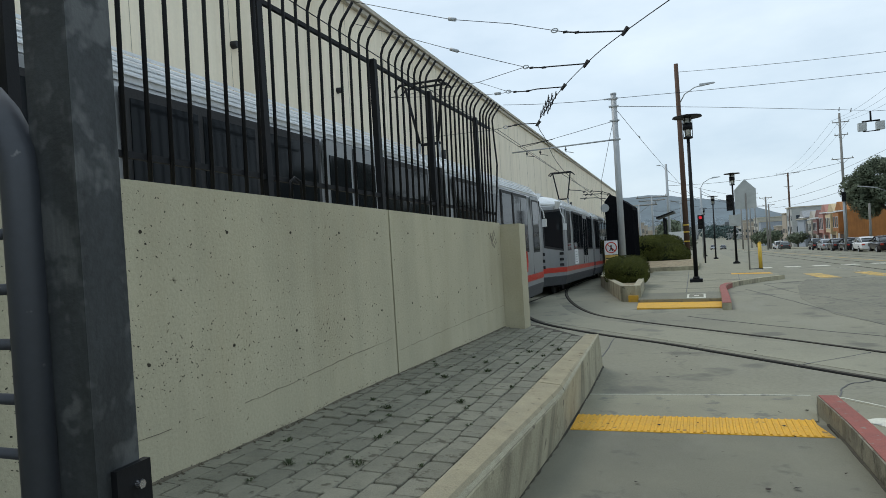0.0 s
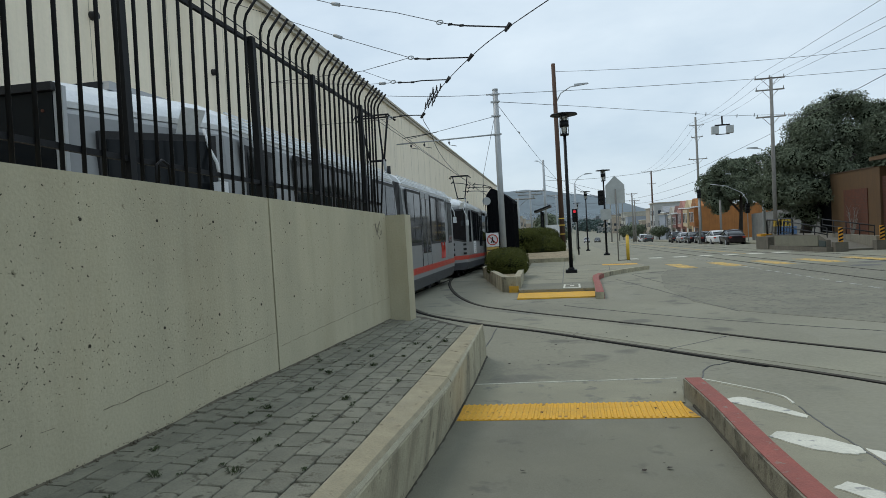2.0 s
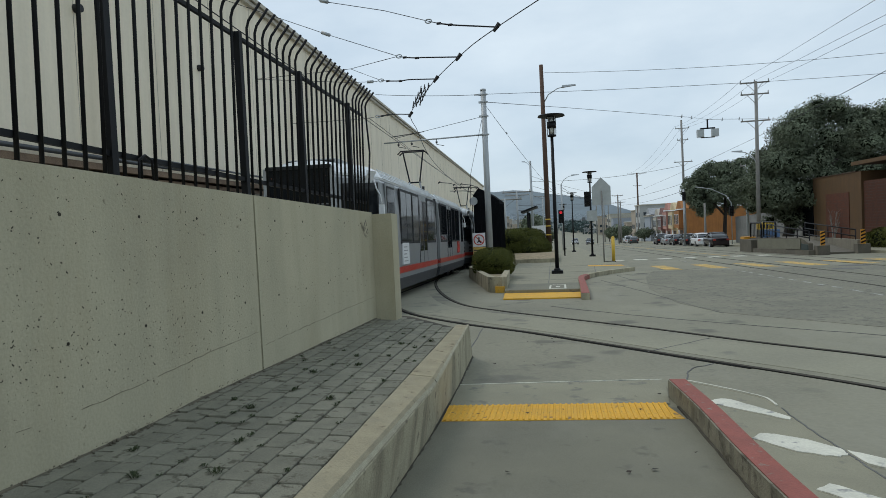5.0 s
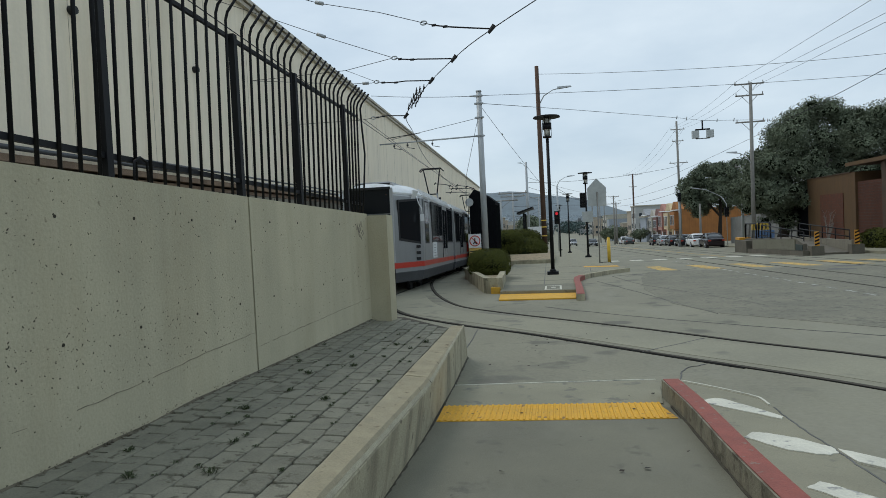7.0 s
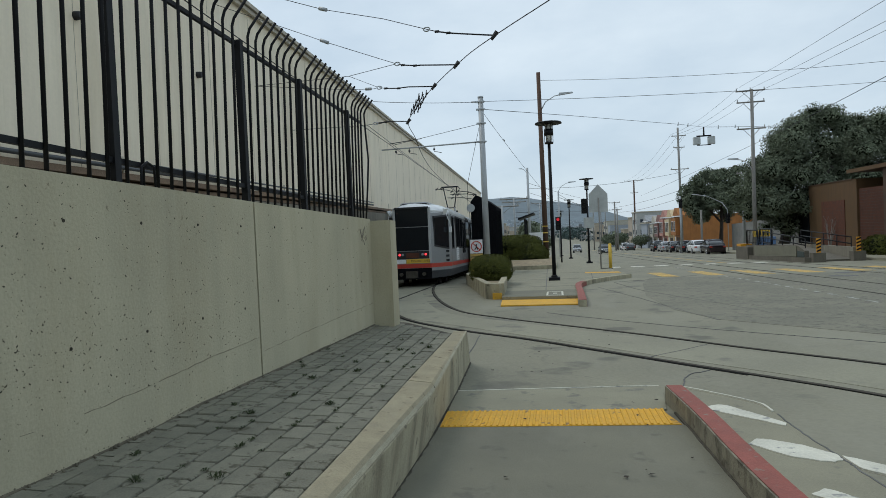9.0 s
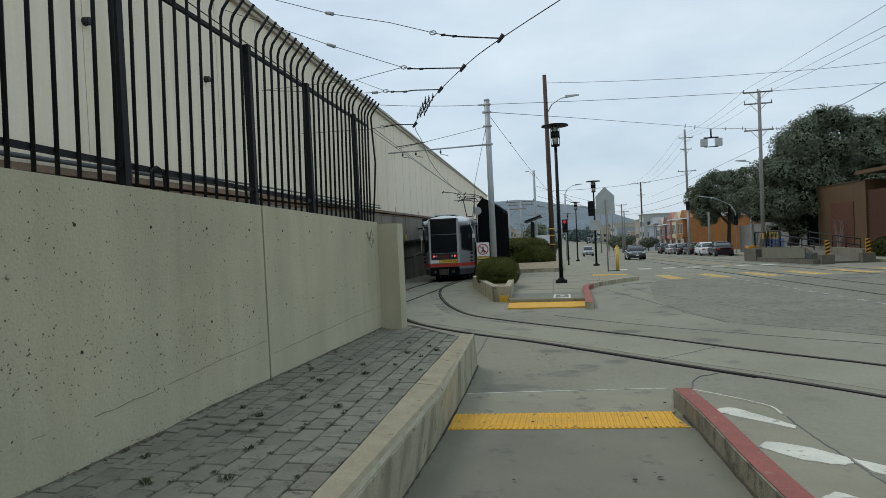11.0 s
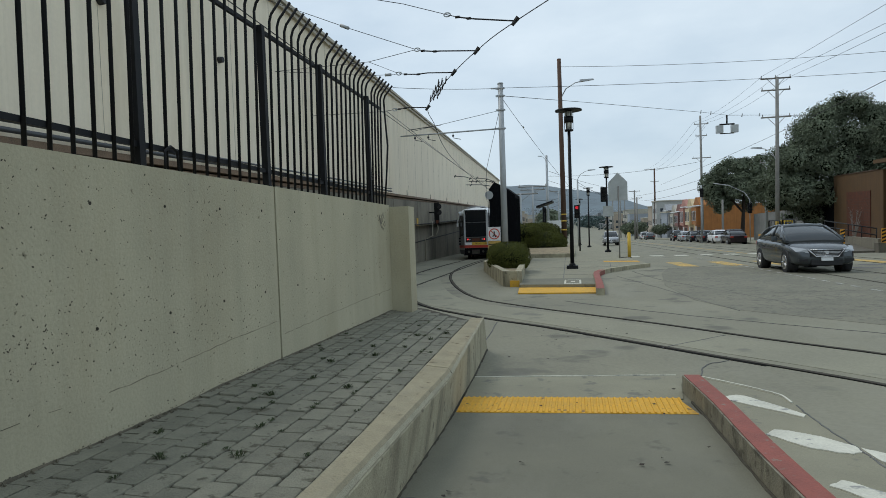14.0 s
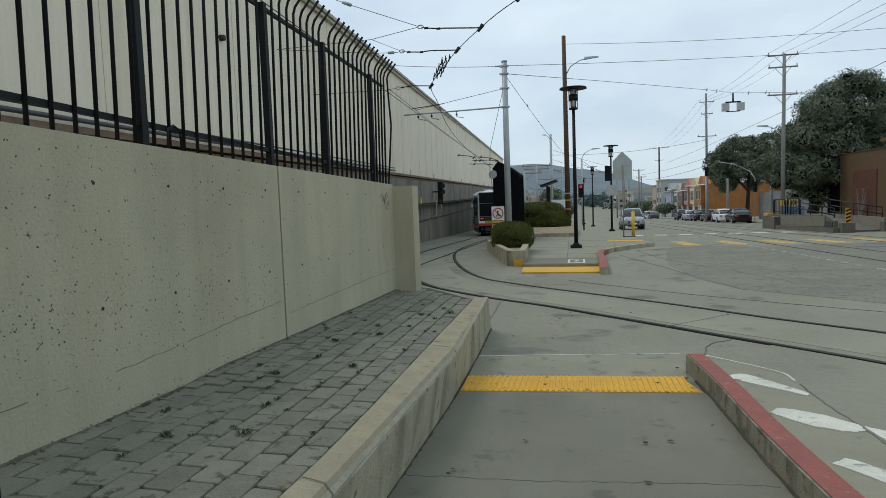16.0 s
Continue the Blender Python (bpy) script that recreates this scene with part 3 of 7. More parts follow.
def build_wall():
    root = thing("wall_1", Matrix(), "pitted cast concrete boundary wall with a joint and an end pier", "wall", kind="structure")
    for y0, y1 in ((-9.0, -3.5), (-3.485, 0.8), (0.815, 4.184), (4.207, 7.15)):
        bm = B()
        box(bm, WX - 0.28, WX, y0, y1, -1.2, 1.755)
        bevel(bm, 0.012)
        part("wall_panel", shear(bm), M["wall"], root)
    bm = B()
    box(bm, WX - 0.25, WX - 0.03, 0.79, 7.0, -0.6, 1.74)
    part("joint_filler", shear(bm), M["dirt"], root, "dark recessed joint filler")
    bm = B()
    box(bm, WX - 0.28, -1.665, 7.152, 7.42, -1.2, 1.735)
    bevel(bm, 0.05, 5)
    part("end_pier", shear(bm), M["wall"], root)
    # form-tie holes and blowholes
    bm = B()
    for i in range(-2, 9):
        for z in (0.975, 1.545):
            y = 2.355 + 0.543 * i
            if y < 7.0 and abs(y - 4.2) > 0.08:
                rod(bm, (WX - 0.02, y, z + 0.009 * i), (WX + 0.0022, y, z + 0.009 * i), 0.0085, 0.0085, 9)
    for k in range(2300):
        y = random.uniform(0.0, 7.1) if k % 4 == 0 else min(random.uniform(0.2, 3.9), random.uniform(0.6, 5.0))
        z = 0.62 + 1.1 * random.random() ** 0.8
        if random.random() < 0.35:
            z = 0.95 + random.gauss(0, 0.12)
        r = 0.0013 + 0.0042 * random.random() ** 3.2
        a = random.uniform(-0.7, 0.7)
        if abs(y - 4.2) > 0.03:
            c = r * random.uniform(-1.0, 1.2)
            stack(bm, [[(dx, y + r * math.cos(t), z + r * 0.7 * math.sin(t) + c * math.cos(t)) for t in (0.3, 1.2, 2.3, 3.3, 4.4, 5.5)] for dx in (WX - 0.01, WX + 0.0016)])
    ob = part("blowholes", shear(bm), M["pit"], root, "dark pits and tie holes")
    tagged(ob, kind="stuff")
    # cold joint along the foot
    bm = B()
    for ys, hs in (((0.0, 1.9, 2.56, 2.92, 3.51, 4.18), (0.64, 0.665, 0.674, 0.698, 0.74, 0.775)), ((4.215, 4.98, 6.2, 7.1), (0.666, 0.697, 0.745, 0.77))):
        line = [Vector((0, y, float(np.interp(y, ys, hs)) + random.uniform(-0.004, 0.004))) for y in np.linspace(ys[0], ys[-1], 60)]
        for a, b in zip(line, line[1:]):
            if random.random() < (0.55 if a.y < 2.4 else 0.95):
                t = random.uniform(0.0008, 0.0026)
                stack(bm, [[(dx, a.y, a.z), (dx, b.y, b.z), (dx, b.y, b.z + t), (dx, a.y, a.z + t)] for dx in (WX - 0.01, WX + 0.002)])
    part("cold_joint", shear(bm), M["dirt"], root, "thin uneven casting line")
    # line of dirt where the wall meets the pavers, then specks splashed above it
    bm = B()
    rows = []
    for y in np.linspace(0.2, 7.14, 160):
        f = wall_foot(y)
        up = 0.003 + 0.012 * max(0.0, noise.noise((y * 2.3, 1.7, 0)) + 0.25) + random.uniform(0, 0.003)
        rows.append([(WX - 0.004, y, f - 0.03), (WX + 0.012 + random.uniform(0, 0.008), y, f - 0.03), (WX + 0.006, y, f + 0.4 * up), (WX + 0.0016, y, f + up), (WX - 0.004, y, f + up)])
    stack(bm, rows)
    part("dirt_line", shear(bm), M["dirt"], root, "dark dirt along the wall foot")
    bm = B()
    for k in range(1000):
        y = random.uniform(0.2, 7.1)
        lift = 0.5 + max(0.0, 1.6 * noise.noise((y * 1.9, 0.4, 0)))
        z = wall_foot(y) - 0.004 + min(0.16, random.expovariate(1.0) * 0.009 * lift)
        r = random.uniform(0.0012, 0.004)
        stack(bm, [[(dx, y + r * 1.5 * math.cos(t), z + r * math.sin(t)) for t in (0.2, 1.5, 2.6, 3.9, 5.2)] for dx in (WX - 0.004, WX + 0.0014)])
    tagged(part("foot_dirt", shear(bm), M["dirt"], root, "dark dirt specks along the wall foot"), kind="stuff")
    # scratched mark near the pier
    bm = B()
    for k in range(9):
        y, z = 6.72 + 0.025 * k, 1.56 + 0.06 * math.sin(2.3 * k)
        tube(bm, [(WX + 0.001, y, z), (WX + 0.001, y + 0.03, z + 0.07 * math.cos(3 * k)), (WX + 0.001, y + 0.05, z - 0.02)], 0.0035, 4)
    part("scratched_mark", shear(bm), M["retain"], root, "unreadable scratched scrawl")


def build_bed():
    bm = B()
    rows = []
    for y in [-6, -2, 0, 1, 2, 2.5, 3, 3.5, 4, 4.5, 5, 5.5, 6, 6.5, 7.0, 7.25, 7.5, 7.66]:
        xr = kerb_in(y) if y <= 7.0 else -0.95 - (y - 7.0) * 1.02
        rows.append([(WX + 0.002, y, -0.1), (xr, y, -0.1), (xr, y, bed_h(xr, y) - 0.011), (WX + 0.002, y, wall_foot(y) - 0.011)])
    stack(bm, rows)
    bed = structure("paved_bed", shear(bm), M["soil"], "raised bed of grey pavers with soil joints and weeds", "paving")
    w, length = 0.127, 0.212
    meshes = []
    for k in range(8):
        bm = B()
        j = lambda: random.uniform(-0.003, 0.003)
        x0, x1, y0, y1 = -w / 2 + 0.003, w / 2 - 0.003, -length / 2 + 0.0035, length / 2 - 0.0035
        c = 0.012
        lo = [(x0 + j(), y0 + c + j()), (x0 + c + j(), y0 + j()), (x1 - c + j(), y0 + j()), (x1 + j(), y0 + c + j()), (x1 + j(), y1 - c + j()), (x1 - c + j(), y1 + j()), (x0 + c + j(), y1 + j()), (x0 + j(), y1 - c + j())]
        hi = [(x * 0.955, y * 0.972) for x, y in lo]
        stack(bm, [[(x, y, -0.03) for x, y in lo], [(x, y, -0.005) for x, y in lo], [(x, y, 0.0) for x, y in hi]])
        me = bpy.data.meshes.new("paver")
        bmesh.ops.recalc_face_normals(bm, faces=bm.faces)
        bm.to_mesh(me)
        bm.free()
        me.materials.append(M["paver"])
        meshes.append(me)
    rest = B()
    for c in range(10):
        y = 0.02 + (0.106 if c % 2 else 0) + 0.018 * math.sin(5.0 * c)
        while y < 7.62:
            # courses run beside the kerb and are cut off where they meet the wall
            x = kerb_in(y) - 0.012 - w * (c + 0.5)
            reach = -0.95 - max(0.0, y + 0.1 - 7.0) * 1.02
            if x + w / 2 > WX + 0.02 and (y < 6.9 or x + w / 2 < reach):
                fit_x = min(1.0, (x + w / 2 - WX - 0.004) / w)
                m = pose(x + w * (1 - fit_x) / 2 + random.uniform(-0.002, 0.002), y, bed_h(x, y) + gz(y) + random.uniform(-0.0025, 0.0025), math.degrees(SLOPE) + random.uniform(-0.9, 0.9),
                         2.6 + random.uniform(-1.2, 1.2), 2.0 + random.uniform(-0.9, 0.9)) @ Matrix.Diagonal((fit_x, 1, 1, 1))
                if y > 1.2 and fit_x == 1.0:
                    ob = new("paver", random.choice(meshes))
                    ob.parent = bed
                    ob.matrix_basis = m
                else:
                    box(rest, -w / 2 + 0.004, w / 2 - 0.004, -length / 2 + 0.004, length / 2 - 0.004, -0.02, -0.002, m)
            y += length
    tagged(part("paver_rows", rest, M["paver"], bed), kind="stuff")
    # weeds in the joints
    spots = [(-1.72, 2.5), (-1.5, 2.2), (-1.3, 2.7), (-1.52, 3.25), (-1.16, 3.55), (-1.62, 4.3), (-1.53, 4.22), (-1.30, 4.55), (-0.98, 4.1), (-1.18, 5.0), (-1.42, 4.9), (-1.06, 5.45), (-1.22, 5.6), (-1.6, 5.1),
             (-1.12, 6.1), (-1.0, 5.85), (-1.75, 4.6), (-1.35, 6.2), (-0.93, 4.85), (-1.45, 3.7), (-1.2, 2.3), (-1.7, 3.4), (-1.84, 4.75), (-1.84, 5.4)]
    for c in range(40):
        y = random.uniform(1.6, 6.6)
        spots.append((kerb_in(y) - 0.012 - w * random.randint(1, 6), y))
    for k, (x, y) in enumerate(spots):
        bm = B()
        big = random.uniform(0.3, 0.7) if k < 24 else random.uniform(0.12, 0.3)
        for i in range(int(random.randint(40, 80) * big)):
            a, r = random.uniform(0, 6.28), random.uniform(0.0, 0.04) * big
            b = Vector((r * math.cos(a), r * math.sin(a), 0))
            t = b + Vector((0.02 * math.cos(a), 0.02 * math.sin(a), random.uniform(0.004, 0.05) * big))
            s = Vector((-math.sin(a), math.cos(a), 0)) * random.uniform(0.0025, 0.005)
            mid = (b + t) / 2 + Vector((0, 0, 0.008))
            bm.faces.new([bm.verts.new(p) for p in (b, mid + s, t, mid - s)])
        tagged(part("weed", bm, M["weed"], None, "", pose(x, y, bed_h(x, y) - 0.004 + gz(y))), "small green weed growing in a paver joint", "weed", "weeds in the bed")
    # dead leaves and crumbs on the footway
    bm = B()
    for k in range(46):
        x, y = random.uniform(-0.55, 1.05), random.uniform(1.6, 9.5)
        a, r = random.uniform(0, 6.28), random.uniform(0.008, 0.024)
        bm.faces.new([bm.verts.new((x + r * math.cos(a + t), y + 0.7 * r * math.sin(a + t), 0.024 + 0.004 * math.sin(3 * t))) for t in (0, 1.4, 2.8, 4.4)])
    tagged(part("litter", shear(bm), M["bark"]), "small dark dead leaves scattered on the footway", "litter", kind="stuff")
    # grit along the foot of the wall
    bm = B()
    for k in range(150):
        y = random.uniform(0.3, 7.1)
        r = random.uniform(0.003, 0.008)
        z = wall_foot(y) - 0.003
        rod(bm, (WX + random.uniform(0.004, 0.03), y, z), (WX + 0.01, y + r, z + 0.005 + r), r, r * 0.4, 5)
    tagged(part("grit", shear(bm), M["dirt"]), "dark grit gathered along the wall foot", "grit", kind="stuff")


def picket(bm, y, x, base, low=False):
    """One bent bar; the last one bows out at mid height."""
    prof = [(0.0, -0.02), (0.035, 0.35), (0.06, 0.68), (0.04, 1.02), (0.032, 1.22), (0.05, 1.27), (0.145, 1.385)] if low else [(0.0, -0.02), (0.02, 1.0), (0.024, 1.21), (0.042, 1.265), (0.14, 1.385)]
    tube(bm, [(x + dx, y, base + dz) for dx, dz in prof], 0.0112, 6)


def build_fence():
    fence = thing("picket_fence", Matrix(), "black steel picket fence with curled spear tops on the wall", "fence")
    x = WX - 0.1
    posts = [-3.05, -1.6, -0.13, 1.36, 2.85, 4.29, 5.41, 6.76]
    for y in posts:
        bm = B()
        box(bm, x - 0.024, x + 0.024, y - 0.024, y + 0.024, 1.74, 2.95)
        bevel(bm, 0.006)
        part("fence_post", shear(bm), M["black"], fence)
    for z, s in ((1.882, 0.015), (2.93, 0.014)):
        bm = B()
        box(bm, x - 0.036 if z > 2 else x - 0.012, x - 0.012 if z > 2 else x + 0.012, -4.4, 7.3, z - s, z + s)
        part("fence_rail", shear(bm), M["black"], fence)
    ys = [p + 0.078 + step * i for p, step, n in ((-3.05, 0.131, 11), (-1.6, 0.131, 11), (-0.13, 0.134, 11), (1.36, 0.134, 11), (2.85, 0.134, 10), (4.29, 0.127, 8), (5.41, 0.127, 10), (6.76, 0.113, 5)) for i in range(n)]
    for y in ys:
        bm = B()
        picket(bm, y, x + 0.014, 1.79, y == ys[-1])
        part("picket", shear(bm), M["black"], fence)
    tagged(fence, group="")
    # pipes and dirty ledge behind the fence
    loop = B()
    tube(loop, [(x + 0.03, 3.02, 1.75), (x + 0.03, 3.03, 1.87), (x + 0.03, 3.08, 1.9), (x + 0.03, 3.14, 1.88), (x + 0.03, 3.15, 1.75)], 0.008, 6)
    tagged(part("wire_loop", shear(loop), M["black"]), "thin dark wire loop on the wall top", "wire")


def build_gate():
    """Galvanised post and the tubular gate leaf beside it."""
    px, py = -0.797, 0.632
    post = thing("gate_post", pose(px, py, gz(py) + 0.0, 0, 0, 4), "dark galvanised square steel gate post", "post")
    bm = B()
    box(bm, -0.052, 0.052, -0.052, 0.052, 0.0, 2.7)
    bevel(bm, 0.01, 3)
    part("shaft", bm, M["galv"], post)
    bm = B()
    box(bm, 0.05, 0.066, -0.02, 0.066, 0.8, 0.985)
    bevel(bm, 0.008)
    hinge = part("hinge_plate", bm, M["black"], post)
    bm = B()
    rod(bm, (0.064, 0.03, 0.945), (0.078, 0.03, 0.945), 0.009, 0.009, 6)
    part("bolt", bm, M["chrome"], hinge)
    gate = thing("gate_leaf", pose(-0.86, 0.565, gz(0.5) + 0.08, 0, 0, 0), "dark tubular steel gate leaf with rounded corners", "gate")
    bm = B()
    pts = [(0, 0, 0.5)] + [(-0.2 + 0.2 * math.cos(a), 0, 1.46 + 0.2 * math.sin(a)) for a in np.linspace(0, math.pi / 2, 8)] + [(-0.98, 0, 1.66)]
    tube(bm, pts, 0.034, 14)
    part("frame", bm, M["gate_paint"], gate)
    for k in range(9):
        bm = B()
        rod(bm, (-0.98, 0, 0.52 + 0.105 * k), (-0.03, 0, 0.52 + 0.105 * k), 0.011, 0.011, 8)
        part("bar", bm, M["gate_paint"], gate)


# ---------------------------------------------------------------- depot building
def bx(y):
    return -8.33 - 0.06 * (y - 34.2)


def build_depot():
    d = math.degrees(math.atan(0.06))
    root = thing("depot_building", pose(bx(0), 0, 0, 0, 0, d), "long beige metal-clad depot shed on a stained concrete base", "building")
    L0, L1 = -25.0, 125.0

    def top(y):
        return 7.12 + 0.0125 * y

    def foot(y):
        return 2.52 + 0.0045 * y

    def strip(bm, x0, x1, f0, f1):
        stack(bm, [[(x0, y, f0(y)), (x1, y, f0(y)), (x1, y, f1(y)), (x0, y, f1(y))] for y in (L0, L1)])
    bm = B()
    strip(bm, -30, -0.05, foot, lambda y: top(y) - 0.05)
    part("shed_wall", bm, M["beige"], root)
    ribs, seams = B(), B()
    y, k = L0, 0
    while y < L1:
        stack(ribs, [[(-0.05, y, z), (-0.047, y + 0.02, z), (-0.047, y + 0.32, z), (-0.05, y + 0.34, z)] for z in (foot(y) + 0.02, top(y) - 0.2)])
        if k % 6 == 0:
            box(seams, -0.05, -0.045, y + 0.35, y + 0.357, foot(y) + 0.02, top(y) - 0.2)
        y += 0.37
        k += 1
    tagged(part("cladding_ribs", ribs, M["beige"], root), kind="stuff")
    tagged(part("panel_seams", seams, M["coping"], root, "thin dark seams between the wall panels"), kind="stuff")
    bm = B()
    strip(bm, -0.2, 0.06, lambda y: top(y) - 0.22, lambda y: top(y) - 0.12)
    strip(bm, -0.3, 0.12, lambda y: top(y) - 0.1, top)
    part("coping", bm, M["coping"], root)
    bm = B()
    strip(bm, -0.4, 0.14, lambda y: foot(y) - 0.1, foot)
    strip(bm, -0.4, 0.05, lambda y: foot(y) - 0.22, lambda y: foot(y) - 0.14)
    part("base_flashing", bm, M["rust"], root)
    bm = B()
    strip(bm, -30, 0.1, lambda y: 1.05 + 0.008 * (y - 34), lambda y: foot(y) - 0.24)
    part("upper_base_wall", bm, M["retain"], root)
    bm = B()
    strip(bm, -30, -0.35, lambda y: -6.0, lambda y: 1.04 + 0.008 * (y - 34))
    part("lower_base_wall", bm, M["retain"], root)
    bm = B()
    for k in range(16):
        y = 10.2 + 6.1 * k
        box(bm, 0.09, 0.104, y, y + 0.05, 1.08 + 0.008 * (y - 34), foot(y) - 0.26)
        box(bm, -0.36, -0.346, y + 2.1, y + 2.14, -2.5, 1.0 + 0.008 * (y - 34))
    tagged(part("panel_joints", bm, M["soil"], root, "dark upright joints in the base wall"), kind="stuff")
    for z in (1.15, 0.1):
        bm = B()
        tube(bm, [(0.13 if z > 1 else -0.32, y, z + 0.008 * (y - 34)) for y in (-10, 20, 60, 100)], 0.03, 6)
        part("pipe", bm, M["rubber"], root)
    for dz, r in ((0.08, 0.035), (0.19, 0.022)):
        bm = B()
        tube(bm, [(0.16, y, foot(y) + dz) for y in (-10, 10, 28)], r, 8)
        part("conduit", bm, M["train_dark"], root, "dark grey conduit along the base")
    for k in range(14):
        y = 2 + 7.5 * k
        bm = B()
        tube(bm, [(0.08, y, foot(y) - 0.1), (0.08, y, foot(y) + 0.28)], 0.02, 6)
        part("vent_pipe", bm, M["coping"], root)
    for y in (5.2, 8.7, 12.5):
        bm = B()
        rod(bm, (-0.06, y, 4.9), (0.06, y, 4.9), 0.07, 0.06, 10)
        part("wall_anchor", bm, M["rubber"], root)
    bm = B()
    box(bm, 0.1, 0.13, 34.3, 34.65, 1.1, 1.5)
    part("yellow_plate", bm, M["yellow_paint"], root)
    bm = B()
    tube(bm, [(0.14, 39.6, 1.3), (0.14, 39.5, 0.4), (-0.3, 39.3, 0.2), (-0.3, 39.3, -1.4)], 0.035, 6)
    part("conduit", bm, M["coping"], root, "grey conduit below the yard signal")
    # wall signal beside the yard track
    sig = thing("yard_signal", pose(bx(38.5) + 0.6, 38.5, 0, 0, 0, d), "black two-lens yard signal on a bracket over a hanging cable", "signal")
    one("backing", M["black"], sig, (-0.17, 0.13, 0, 0.14, 1.1, 2.44), bev=0.05)
    one("bracket", M["black"], sig, (-0.6, 0.0, 0.06, 0.12, 1.8, 1.88))
    for z in (2.2, 1.84):
        bm = B()
        rod(bm, (0.14, 0.06, z), (0.16, -0.26, z - 0.02), 0.15, 0.17, 14)
        hood = part("hood", bm, M["black"], sig)
        bm = B()
        rod(bm, (0.16, -0.255, z - 0.02), (0.16, -0.265, z - 0.02), 0.12, 0.12, 14)
        part("lens", bm, M["rubber"], hood)
    one("number_tag", M["brick"], sig, (-0.08, 0.08, -0.03, 0.0, 1.16, 1.36), bev=0.01, label="small dull red tag")
    bm = B()
    tube(bm, [(0.0, 0.05, 1.12), (0.05, 0.0, 0.9), (0.02, 0.02, 0.7), (-0.1, 0.06, 0.45)], 0.025, 6)
    part("cable", bm, M["coping"], sig, "pale hanging cable")


# ---------------------------------------------------------------- light-rail cars
CAR = 19.6


def side_outline(inset=0.0):
    a, b, n = 0.72 - inset, 1.3 - inset, 1.7
    return [(-a, inset), (a, inset), (b, n), (b, CAR / 2 - 0.35), (-b, CAR / 2 - 0.35), (-b, n)]


